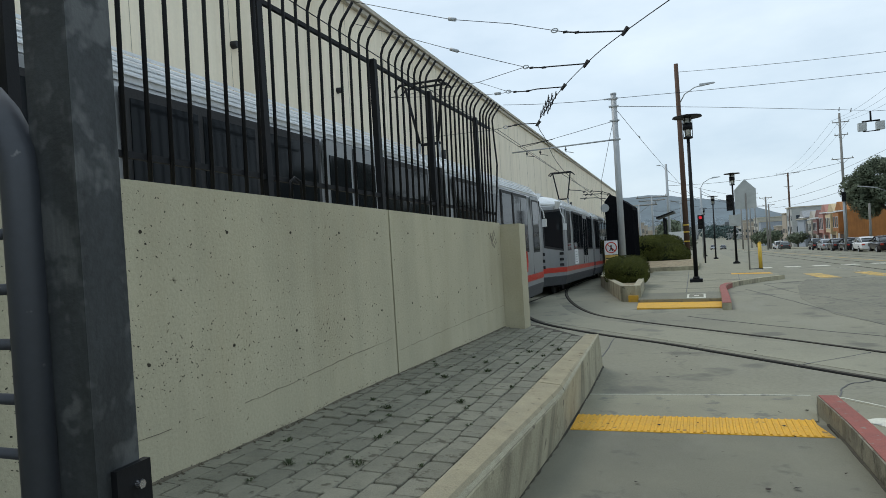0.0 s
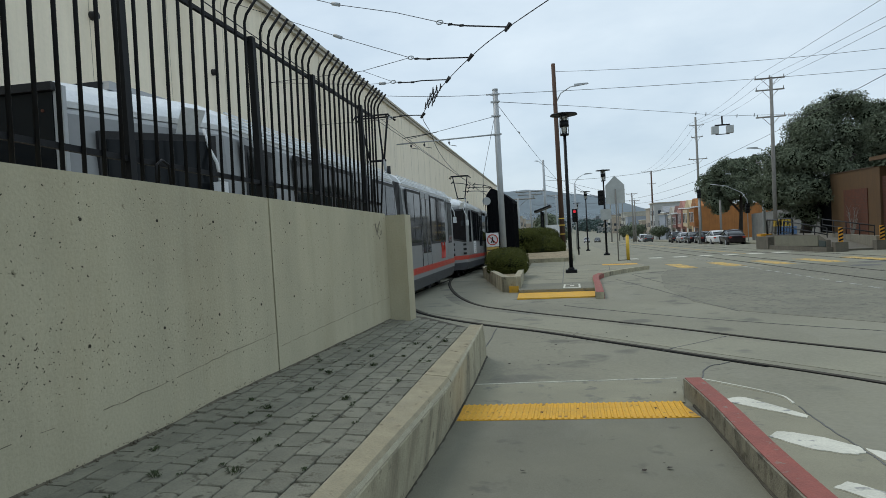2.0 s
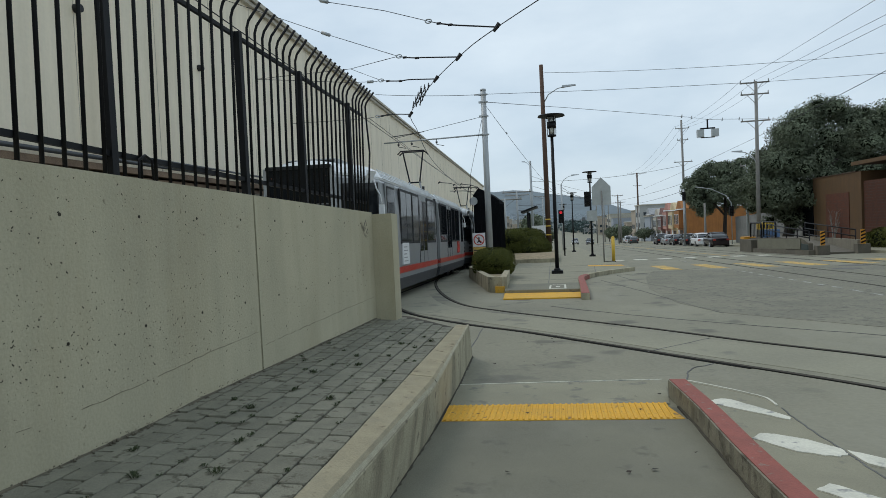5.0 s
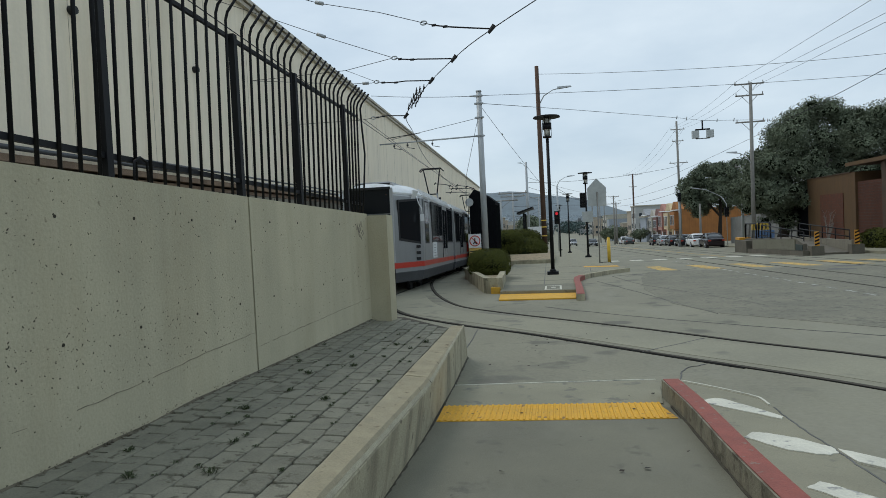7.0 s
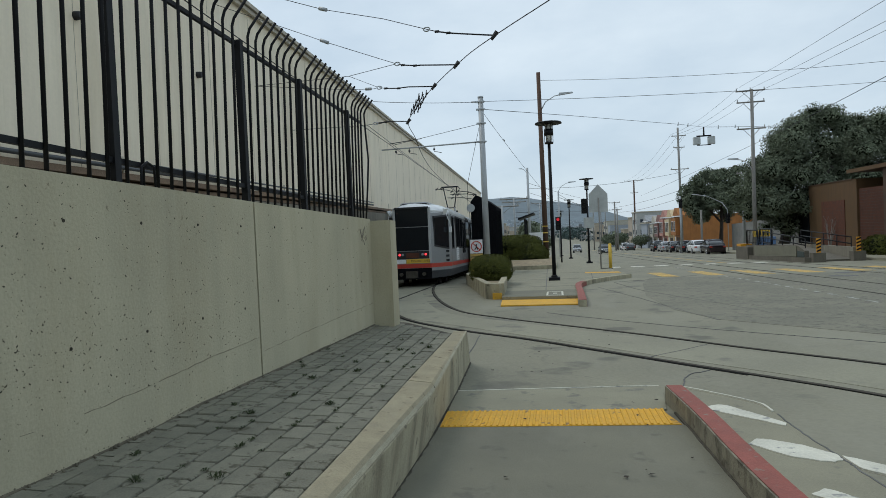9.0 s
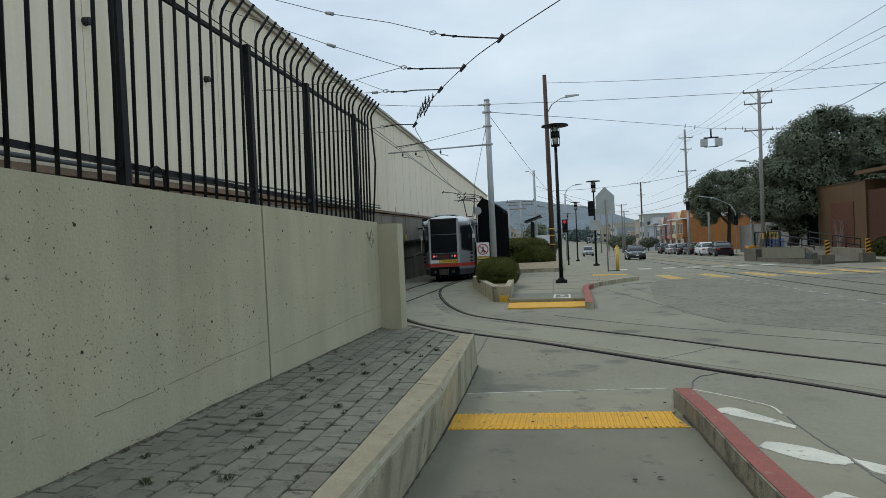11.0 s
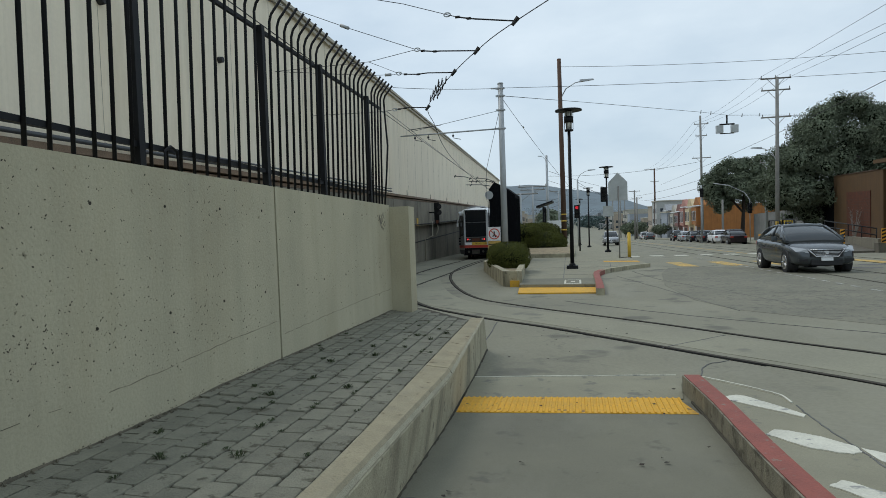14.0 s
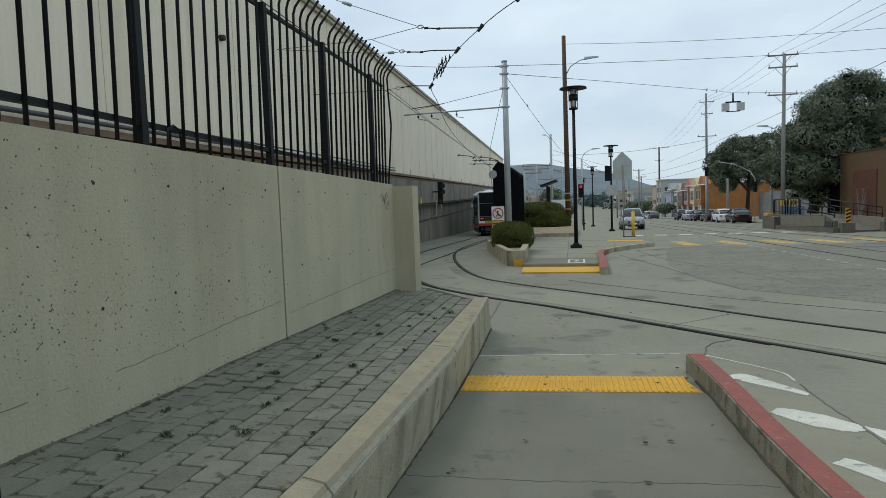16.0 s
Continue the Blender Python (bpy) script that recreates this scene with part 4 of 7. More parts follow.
def build_tram(label, lit, pan_y):
    """Two half bodies on a bellows joint; origin on the rails under the tail panel, running along +y."""
    tram = thing("tram", Matrix(), label, "tram", "coupled trams")

    def half(flip):
        def P(x, y, z):
            return (x, CAR - y, z) if flip else (x, y, z)

        def layers(name, rows, material, lab=""):
            bm = B()
            stack(bm, [[P(x, y, z) for x, y in side_outline(i)] for z, i in rows])
            return part(name, bm, material, tram, lab)

        body = layers("body", [(0.62, 0.0), (1.4, -0.01), (2.3, 0.0), (2.89, 0.045)], M["train"])
        layers("cove", [(2.89, 0.045), (2.92, 0.055), (2.95, 0.09)], M["train_pale"], "pale cove panel under the roof")
        layers("skirt", [(0.32, 0.07), (0.60, 0.0), (0.621, 0.0)], M["train_dark"])
        layers("red_band", [(0.74, -0.008), (0.9, -0.012), (0.902, -0.006)], M["train_red"], "red band")
        layers("roof", [(2.95, 0.07), (3.0, 0.06), (3.12, 0.14), (3.24, 0.32), (3.3, 0.55)], M["train_roof"], "pale ribbed roof")
        bm = B()
        for k in range(5):
            z, ins = 3.0 + 0.05 * k, 0.055 + 0.03 * k
            for s in (-1, 1):
                x = s * (1.3 - ins)
                box(bm, x - 0.012, x + 0.012, *sorted((P(0, 2.0, 0)[1], P(0, 9.3, 0)[1])), z - 0.008, z + 0.008)
        part("roof_ribs", bm, M["train_roof"], tram)
        # side windows and doors
        spans = [("window", 3.5, 5.0), ("window", 5.1, 6.05), ("door", 6.15, 7.45), ("window", 7.55, 9.2)]
        for s in (-1, 1):
            for what, y0, y1 in spans:
                ya, yb = sorted((P(0, y0, 0)[1], P(0, y1, 0)[1]))
                if what == "window":
                    w = one("window_band", M["rubber"], tram, *[(min(s * 1.29, s * 1.325), max(s * 1.29, s * 1.325), ya, yb, 1.48, 2.88)], bev=0.02)
                    n = 2 if yb - ya > 1.2 else 1
                    for i in range(n):
                        u0 = ya + 0.06 + (yb - ya - 0.06) * i / n
                        u1 = ya + (yb - ya - 0.06) * (i + 1) / n
                        one("pane", M["glass"], w, (min(s * 1.32, s * 1.331), max(s * 1.32, s * 1.331), u0, u1, 1.55, 2.81), bev=0.01)
                else:
                    dr = one("door", M["train"], tram, (min(s * 1.29, s * 1.318), max(s * 1.29, s * 1.318), ya, yb, 0.906, 2.9), bev=0.01)
                    mid = (ya + yb) / 2
                    one("seam", M["rubber"], dr, (min(s * 1.3, s * 1.322), max(s * 1.3, s * 1.322), mid - 0.015, mid + 0.015, 0.91, 2.88),
                        (min(s * 1.3, s * 1.322), max(s * 1.3, s * 1.322), ya, ya + 0.025, 0.91, 2.88), (min(s * 1.3, s * 1.322), max(s * 1.3, s * 1.322), yb - 0.025, yb, 0.91, 2.88))
                    for u0, u1 in ((ya + 0.1, mid - 0.08), (mid + 0.08, yb - 0.1)):
                        one("door_pane", M["glass"], dr, (min(s * 1.31, s * 1.328), max(s * 1.31, s * 1.328), u0, u1, 1.25, 2.74), bev=0.05)
            # cab door with a round-cornered window
            ya, yb = sorted((P(0, 2.0, 0)[1], P(0, 2.95, 0)[1]))
            cd = one("cab_door", M["train"], tram, (min(s * 1.29, s * 1.312), max(s * 1.29, s * 1.312), ya, yb, 0.906, 2.9), bev=0.02)
            one("cab_door_pane", M["glass"], cd, (min(s * 1.3, s * 1.322), max(s * 1.3, s * 1.322), ya + 0.12, yb - 0.12, 1.5, 2.78), bev=0.06)
            one("gasket", M["rubber"], cd, (min(s * 1.3, s * 1.317), max(s * 1.3, s * 1.317), ya + 0.07, yb - 0.07, 1.45, 2.83), bev=0.07)
            # slanting cab side window
            c0, c1 = Vector((0.72 * s, 0.0)), Vector((1.3 * s, 1.7))
            u = (c1 - c0).normalized()
            nn = Vector((u.y, -u.x)) * s
            for nm, a0, a1, z0, z1, t, mt in (("cab_gasket", 0.3, 1.62, 1.44, 2.86, 0.02, "rubber"), ("cab_pane", 0.37, 1.55, 1.51, 2.79, 0.03, "glass")):
                bm = B()
                lo = [c0 + u * a0 - nn * 0.02, c0 + u * a1 - nn * 0.02, c0 + u * a1 + nn * t, c0 + u * a0 + nn * t]
                stack(bm, [[P(p.x, p.y, z0 + (0.12 if i in (0, 3) else 0)) for i, p in enumerate(lo)], [P(p.x, p.y, z1 - (0.1 if i in (0, 3) else 0)) for i, p in enumerate(lo)]])
                bevel(bm, 0.012)
                part(nm, bm, M[mt], tram)
            for z in (0.99, 1.17, 1.36):
                bm = B()
                p = c0 + u * 1.35 + nn * 0.03
                box(bm, -0.1, 0.1, -0.02, 0.02, -0.045, 0.045, Matrix.Translation(P(p.x, p.y, z)))
                part("step_pocket", bm, M["rubber"], tram)
            # mirror on a white arm
            p = c0 + u * 1.5 + nn * 0.03
            bm = B()
            q0, q1 = c0 + u * 1.12 + nn * 0.12, c0 + u * 1.42 + nn * 0.12
            r0, r1 = c0 + u * 1.15 - nn * 0.05, c0 + u * 1.4 - nn * 0.05
            stack(bm, [[P(*r0, 2.78), P(*r1, 2.78), P(*(r0 + r1) / 2, 2.74)], [P(*q0, 3.08), P(*q1, 3.08), P(*(r0 + r1) / 2, 3.12)]])
            part("shoulder_fairing", bm, M["train_roof"], tram)
            bm = B()
            tube(bm, [P(p.x - 0.04 * s, p.y, 2.92), P(p.x + 0.02 * s, p.y, 2.7), P(p.x + 0.1 * s, p.y - 0.02, 2.56), P(p.x + 0.12 * s, p.y, 2.38)], 0.018, 8)
            mr = part("mirror_arm", bm, M["white"], tram)
            bm = B()
            c = P(p.x + 0.12 * s, p.y, 2.12)
            box(bm, c[0] - 0.055, c[0] + 0.055, c[1] - 0.05, c[1] + 0.05, c[2] + 0.02, c[2] + 0.24)
            bevel(bm, 0.03)
            part("mirror_head", bm, M["white"], mr)
        # tail panel: destination panel, windscreen, lamp housing, number bars, notice
        def panel(name, x0, x1, z0, z1, mt, t=0.02, lab="", parent=None, bev=0.008):
            ya, yb = sorted((P(0, -t, 0)[1], P(0, 0.03, 0)[1]))
            return one(name, mt, parent or tram, (x0, x1, ya, yb, z0, z1), bev=bev, label=lab)
        panel("destination_panel", -0.65, 0.65, 2.36, 3.06, M["glass"], 0.02)
        panel("top_rim", -0.68, 0.68, 3.06, 3.13, M["rubber"], 0.06)
        for x in (-0.7, 0.7):
            panel("corner_post", x - 0.045, x + 0.045, 0.92, 3.1, M["train_pale"], 0.012, "pale corner post")
        panel("windscreen", -0.65, 0.65, 1.42, 2.33, M["glass"], 0.015)
        panel("lamp_housing", -0.65, 0.65, 1.1, 1.4, M["rubber"], 0.02)
        panel("red_plate", -0.26, 0.26, 1.14, 1.33, M["brick"], 0.026, bev=0)
        for x in (-0.52, 0.52):
            bm = B()
            rod(bm, P(x, -0.01, 1.27), P(x, -0.045, 1.27), 0.046, 0.042, 12)
            part("tail_lamp", bm, M["red_glow"] if lit and not flip else M["rubber"], tram)
            bm = B()
            rod(bm, P(x * 0.76, -0.01, 1.27), P(x * 0.76, -0.04, 1.27), 0.05, 0.05, 12)
            part("head_lamp", bm, M["headlamp"], tram)
        for x in (-0.56, 0.56):
            bm = B()
            rod(bm, P(x, -0.015, 2.9), P(x, -0.03, 2.9), 0.014, 0.014, 8)
            part("marker_lamp", bm, M["brick"], tram)
        bm = B()
        tube(bm, [P(-0.35, -0.03, 1.42), P(-0.02, -0.035, 1.85), P(0.05, -0.03, 1.95)], 0.012, 5)
        part("wiper", bm, M["black"], tram)
        # flat black plate; the shade of the open recess below is its colour
        panel("bumper", -0.73, 0.73, 0.3, 0.73, M["matte_black"], 0.02)
        for x in (-0.45, 0.45):
            bm = B()
            rod(bm, P(x, -0.02, 0.5), P(x, -0.2, 0.5), 0.06, 0.075, 10)
            part("buffer_hose", bm, M["rail"], tram)
        if not flip:
            nt = panel("warning_strip", -0.26, 0.68, 0.925, 1.09, M["yellow_paint"], 0.026, "yellow warning strip reading DO NOT PASS", bev=0)
            cu = bpy.data.curves.new("lettering", 'FONT')
            cu.body = "DO NOT PASS"
            cu.size = 0.115
            cu.align_x, cu.align_y = 'CENTER', 'CENTER'
            cu.extrude = 0.002
            tx = new("lettering", cu)
            tx.parent = nt
            tx.matrix_basis = pose(0.3, -0.03, 1.008, 90, 0, 0)
            cu.materials.append(M["rubber"])
        panel("number_plate", -0.7, -0.28, 0.93, 1.08, M["train_roof"], 0.024, "pale plate with illegible dark bars", bev=0)
        # roof unit
        bm = B()
        stack(bm, [[P(x, y, 3.24) for x, y in ((-0.62, 0.75), (0.62, 0.75), (0.7, 3.0), (-0.7, 3.0))], [P(x, y, 3.35) for x, y in ((-0.56, 0.85), (0.56, 0.85), (0.64, 2.9), (-0.64, 2.9))],
                   [P(x, y, 3.39) for x, y in ((-0.42, 1.0), (0.42, 1.0), (0.5, 2.8), (-0.5, 2.8))]])
        unit = part("roof_unit", bm, M["train"], tram)
        one("grille", M["rubber"], unit, *[(x0, x0 + 0.45, *sorted((P(0, 0.76, 0)[1], P(0, 0.86, 0)[1])), 3.27, 3.33) for x0 in (-0.5, 0.06)])
        # bogie
        yb = P(0, 3.0, 0)[1]
        bm = B()
        box(bm, -1.1, 1.1, yb - 1.2, yb + 1.2, 0.3, 0.48)
        for yy in (yb - 0.9, yb + 0.9):
            for s in (-1, 1):
                rod(bm, (s * 0.66, yy, 0.33), (s * 0.78, yy, 0.33), 0.33, 0.33, 18)
            box(bm, -1.05, 1.05, yy - 0.15, yy + 0.15, 0.22, 0.42)
        part("bogie", bm, M["rubber"], tram)
        bm = B()
        box(bm, -0.12, 0.12, *sorted((P(0, -0.35, 0)[1], P(0, 1.2, 0)[1])), 0.42, 0.62)
        box(bm, -0.22, 0.22, *sorted((P(0, -0.42, 0)[1], P(0, -0.2, 0)[1])), 0.36, 0.62)
        bevel(bm, 0.02)
        part("coupler", bm, M["rail"], tram)
    half(False)
    half(True)
    # bellows joint with the middle bogie
    bm = B()
    for k in range(6):
        y = CAR / 2 - 0.36 + 0.12 * k
        box(bm, -1.22, 1.22, y + 0.015, y + 0.105, 0.5, 3.0)
        box(bm, -1.14, 1.14, y, y + 0.12, 0.52, 2.96)
    part("bellows", bm, M["rubber"], tram)
    bm = B()
    box(bm, -1.1, 1.1, CAR / 2 - 1.2, CAR / 2 + 1.2, 0.25, 0.46)
    part("bogie", bm, M["rubber"], tram)
    # pantograph over the joint
    y0 = pan_y
    pan = part("pantograph_base", (lambda bm: (box(bm, -0.5, 0.5, y0 - 0.45, y0 + 0.45, 3.28, 3.42), rod(bm, (-0.35, y0, 3.3), (-0.35, y0, 3.72), 0.05), rod(bm, (0.35, y0, 3.3), (0.35, y0, 3.72), 0.05), bm)[-1])(B()), M["rubber"], tram)
    for s in (-1, 1):
        bm = B()
        tube(bm, [(0.2 * s, y0 + 0.1, 3.9), (0.4 * s, y0 - 0.05, 5.08)], 0.03, 6)
        part("pantograph_arm", bm, M["black"], pan)
        bm = B()
        tube(bm, [(0.3 * s, y0, 3.3), (0.2 * s, y0 + 0.1, 3.92)], 0.04, 6)
        part("pantograph_strut", bm, M["pole"], pan)
    bm = B()
    tube(bm, [(-0.26, y0 + 0.1, 3.9), (0.26, y0 + 0.1, 3.9)], 0.035, 6)
    part("pantograph_bar", bm, M["black"], pan)
    bm = B()
    for dy in (-0.18, 0.18):
        tube(bm, [(-0.58, y0 - 0.05 + dy, 5.0), (-0.46, y0 - 0.05 + dy, 5.12), (0.46, y0 - 0.05 + dy, 5.12), (0.58, y0 - 0.05 + dy, 5.0)], 0.028, 6)
    for x in (-0.4, 0.4):
        tube(bm, [(x, y0 - 0.23, 5.1), (x, y0 + 0.13, 5.1)], 0.022, 5)
    part("pantograph_head", bm, M["black"], pan)
    # notice and emblem on the sides
    one("paper_notice", M["white"], tram, (1.3, 1.336, 3.6, 4.4, 0.95, 1.5), bev=0.004, label="white paper notice with illegible grey bars")
    bm = B()
    for k in range(5):
        box(bm, 1.336, 1.338, 3.7, 4.2 - 0.06 * (k % 3), 1.02 + 0.09 * k, 1.045 + 0.09 * k)
    part("notice_bars", bm, M["train"], tram)
    bm = B()
    for k, (y, h) in enumerate(((15.2, 0.5), (15.45, 0.38), (15.7, 0.5))):
        tube(bm, [(1.318, y, 1.0), (1.318, y + 0.1, 1.0 + h / 2), (1.318, y + 0.02, 1.0 + h)], 0.035, 5)
    part("red_emblem", bm, M["train_red"], tram, "plain red curved emblem")
    one("fleet_number_bar", M["rubber"], tram, (1.21, 1.232, 2.25, 2.8, 2.86, 2.93), label="dark bar in place of a fleet number")
    return tram


# ---------------------------------------------------------------- road vehicles
def build_car(name, label, paint, kind="sedan", length=4.6, group=""):
    """Origin on the ground under the middle; the nose points to -y."""
    car = thing(name, Matrix(), label, "car", group)
    w = 0.89
    L2 = length / 2
    # (y, half width, sill, hood line, roof line, roof half width)
    if kind == "sedan":
        rows = [(-L2, 0.6, 0.36, 0.6), (-L2 + 0.06, 0.74, 0.26, 0.71), (-L2 + 0.25, 0.83, 0.2, 0.79), (-L2 + 0.6, 0.875, 0.18, 0.87), (-L2 + 1.15, w, 0.18, 0.96), (-0.5, w, 0.18, 1.0), (0.5, w, 0.18, 1.03),
                (1.3, 0.885, 0.2, 1.06), (L2 - 0.5, 0.86, 0.24, 1.09), (L2 - 0.12, 0.8, 0.3, 1.05), (L2, 0.7, 0.38, 0.96)]
        cab = [(-L2 + 0.95, 0.8, 0.96), (-L2 + 1.5, 0.73, 1.23), (-L2 + 1.95, 0.64, 1.42), (-0.05, 0.61, 1.49), (0.5, 0.61, 1.48), (1.05, 0.63, 1.41), (1.55, 0.68, 1.25), (L2 - 0.35, 0.72, 1.07)]
    else:
        rows = [(-L2, 0.66, 0.4, 0.8), (-L2 + 0.1, 0.82, 0.32, 0.95), (-L2 + 0.5, 0.88, 0.3, 1.02), (-L2 + 1.2, w, 0.3, 1.08), (0, w, 0.3, 1.1), (1.2, w, 0.3, 1.12), (L2 - 0.3, 0.88, 0.32, 1.12), (L2, 0.8, 0.42, 1.05)]
        cab = [(-L2 + 1.1, 0.8, 1.08), (-L2 + 1.45, 0.74, 1.36), (-L2 + 1.75, 0.68, 1.62), (0.2, 0.66, 1.7), (0.8, 0.66, 1.7), (L2 - 0.5, 0.66, 1.66), (L2 - 0.3, 0.7, 1.36), (L2 - 0.1, 0.74, 1.1)]

    def sect(hw, lo, hi):
        return [(-hw * 0.9, lo), (hw * 0.9, lo), (hw, lo + 0.12), (hw, hi - 0.16), (hw * 0.93, hi - 0.03), (hw * 0.5, hi), (-hw * 0.5, hi), (-hw * 0.93, hi - 0.03), (-hw, hi - 0.16), (-hw, lo + 0.12)]
    bm = B()
    stack(bm, [[(x, y, z) for x, z in sect(hw, lo, hi)] for y, hw, lo, hi in rows], True)
    sm = part("body", bm, paint, car).modifiers.new("rounding", 'SUBSURF')
    sm.levels = sm.render_levels = 2
    for sx in (-1, 1):
        for y in (-L2 + 0.88, L2 - 0.95):
            bm = B()
            rod(bm, (sx * 0.6, y, 0.335), (sx * 0.893, y, 0.335), 0.36, 0.36, 24)
            part("wheel_arch", bm, M["rubber"], car)
    bm = B()
    belt = 1.0 if kind == "sedan" else 1.1
    stack(bm, [[(-w * 0.93, y, belt - 0.1), (w * 0.93, y, belt - 0.1), (hw * 1.03, y, max(z - 0.05, belt - 0.02)), (hw * 0.86, y, z - 0.008), (hw * 0.4, y, z + 0.012), (-hw * 0.4, y, z + 0.012), (-hw * 0.86, y, z - 0.008),
                (-hw * 1.03, y, max(z - 0.05, belt - 0.02))] for y, hw, z in cab], True)
    part("glasshouse", bm, M["car_glass"], car, "dark tinted glass")
    bm = B()
    c = cab[2:-2]
    stack(bm, [[(-hw * 0.9, y, z - 0.03), (hw * 0.9, y, z - 0.03), (hw * 1.035, y, z - 0.04), (hw * 0.86, y, z + 0.006), (hw * 0.4, y, z + 0.026), (-hw * 0.4, y, z + 0.026), (-hw * 0.86, y, z + 0.006), (-hw * 1.035, y, z - 0.04)] for y, hw, z in c], True)
    part("roof_skin", bm, paint, car)
    for s in (-1, 1):
        for line in (cab[:3], cab[-3:]):
            bm = B()
            tube(bm, [(s * hw * 1.0, y, z - 0.012) for y, hw, z in line], 0.042, 8)
            part("pillar", bm, paint, car)
        bm = B()
        tube(bm, [(s * hw * 0.985, y, z - 0.018) for y, hw, z in c], 0.034, 8)
        part("roof_rail", bm, paint, car)
        bm = B()
        tube(bm, [(s * (w * 0.935 if 0 < k < 3 else w * 0.9), y, belt + 0.012 * k) for k, y in enumerate((-L2 + 1.1, -0.4, 0.6, L2 - 0.7))], 0.014, 5)
        part("belt_trim", bm, M["rubber"], car)
        bm = B()
        tube(bm, [(s * w * 0.93, 0.25, belt), (s * 0.62, 0.2, cab[3][2] - 0.04)], 0.03, 6)
        part("pillar", bm, paint, car)
        for yy in (-0.45, 0.75):
            bm = B()
            box(bm, s * 0.885 - 0.02, s * 0.885 + 0.02, yy - 0.1, yy + 0.1, belt - 0.17, belt - 0.14)
            part("door_handle", bm, M["chrome"], car)
    for sx in (-1, 1):
        for y in (-L2 + 0.88, L2 - 0.95):
            bm = B()
            rod(bm, (sx * 0.7, y, 0.32), (sx * 0.9, y, 0.32), 0.325, 0.325, 22)
            bevel(bm, 0.02)
            wh = part("wheel", bm, M["tyre"], car)
            bm = B()
            rod(bm, (sx * 0.89, y, 0.32), (sx * 0.908, y, 0.32), 0.235, 0.225, 18)
            for a in range(5):
                t = a * 1.2566
                rod(bm, (sx * 0.905, y, 0.32), (sx * 0.912, y + 0.19 * math.cos(t), 0.32 + 0.19 * math.sin(t)), 0.03, 0.02, 5)
            part("rim", bm, M["chrome"], wh)
    for sx in (-1, 1):
        hz = 0.68 if kind == "sedan" else 0.86
        bm = B()
        stack(bm, [[(sx * 0.48, -L2 + 0.0, hz - 0.07), (sx * 0.79, -L2 + 0.15, hz - 0.03), (sx * 0.865, -L2 + 0.48, hz + 0.12), (sx * 0.5, -L2 + 0.04, hz + 0.05)],
                   [(sx * 0.48, -L2 + 0.12, hz - 0.07), (sx * 0.72, -L2 + 0.3, hz - 0.03), (sx * 0.76, -L2 + 0.6, hz + 0.12), (sx * 0.5, -L2 + 0.2, hz + 0.05)]])
        part("headlight", bm, M["headlamp"], car)
        one("tail_light", M["train_red"], car, (min(sx * 0.5, sx * 0.76), max(sx * 0.5, sx * 0.76), L2 - 0.12, L2 - 0.02, 0.78, 0.93), bev=0.02)
        bm = B()
        box(bm, sx * 0.97 - 0.09, sx * 0.97 + 0.09, -L2 + 1.62, -L2 + 1.74, belt - 0.02, belt + 0.12)
        bevel(bm, 0.03)
        part("door_mirror", bm, paint, car)
    gr = one("grille", M["rubber"], car, (-0.44, 0.44, -L2 - 0.02, -L2 + 0.1, 0.5, 0.69), bev=0.02)
    bm = B()
    tube(bm, [(-0.5, -L2 + 0.04, 0.72), (-0.46, -L2 - 0.01, 0.68), (-0.3, -L2 - 0.04, 0.5), (0.3, -L2 - 0.04, 0.5), (0.46, -L2 - 0.01, 0.68), (0.5, -L2 + 0.04, 0.72)], 0.026, 6)
    tube(bm, [(-0.46, -L2 - 0.015, 0.705), (0.46, -L2 - 0.015, 0.705)], 0.012, 6)
    rod(bm, (0, -L2 - 0.05, 0.62), (0, -L2 - 0.02, 0.62), 0.055, 0.055, 14)
    part("grille_trim", bm, M["chrome"], gr)
    for k in range(4):
        hw = 0.37 - 0.035 * (3 - k)
        one("grille_bar", M["chrome"], gr, (-hw, hw, -L2 - 0.032, -L2 - 0.015, 0.525 + 0.038 * k, 0.54 + 0.038 * k))
    one("lower_intake", M["rubber"], car, (-0.42, 0.42, -L2 - 0.02, -L2 + 0.15, 0.25, 0.4), bev=0.03)
    for sx in (-1, 1):
        one("fog_recess", M["rubber"], car, (min(sx * 0.5, sx * 0.74), max(sx * 0.5, sx * 0.74), -L2 + 0.01, -L2 + 0.2, 0.36, 0.43), bev=0.02)
    one("licence_plate", M["white"], car, (-0.16, 0.16, -L2 - 0.05, -L2 - 0.01, 0.38, 0.48), label="plate with an unreadable grey bar")
    one("rear_bumper", paint, car, (-0.7, 0.7, L2 - 0.1, L2 + 0.04, 0.4, 0.58), bev=0.03)
    return car


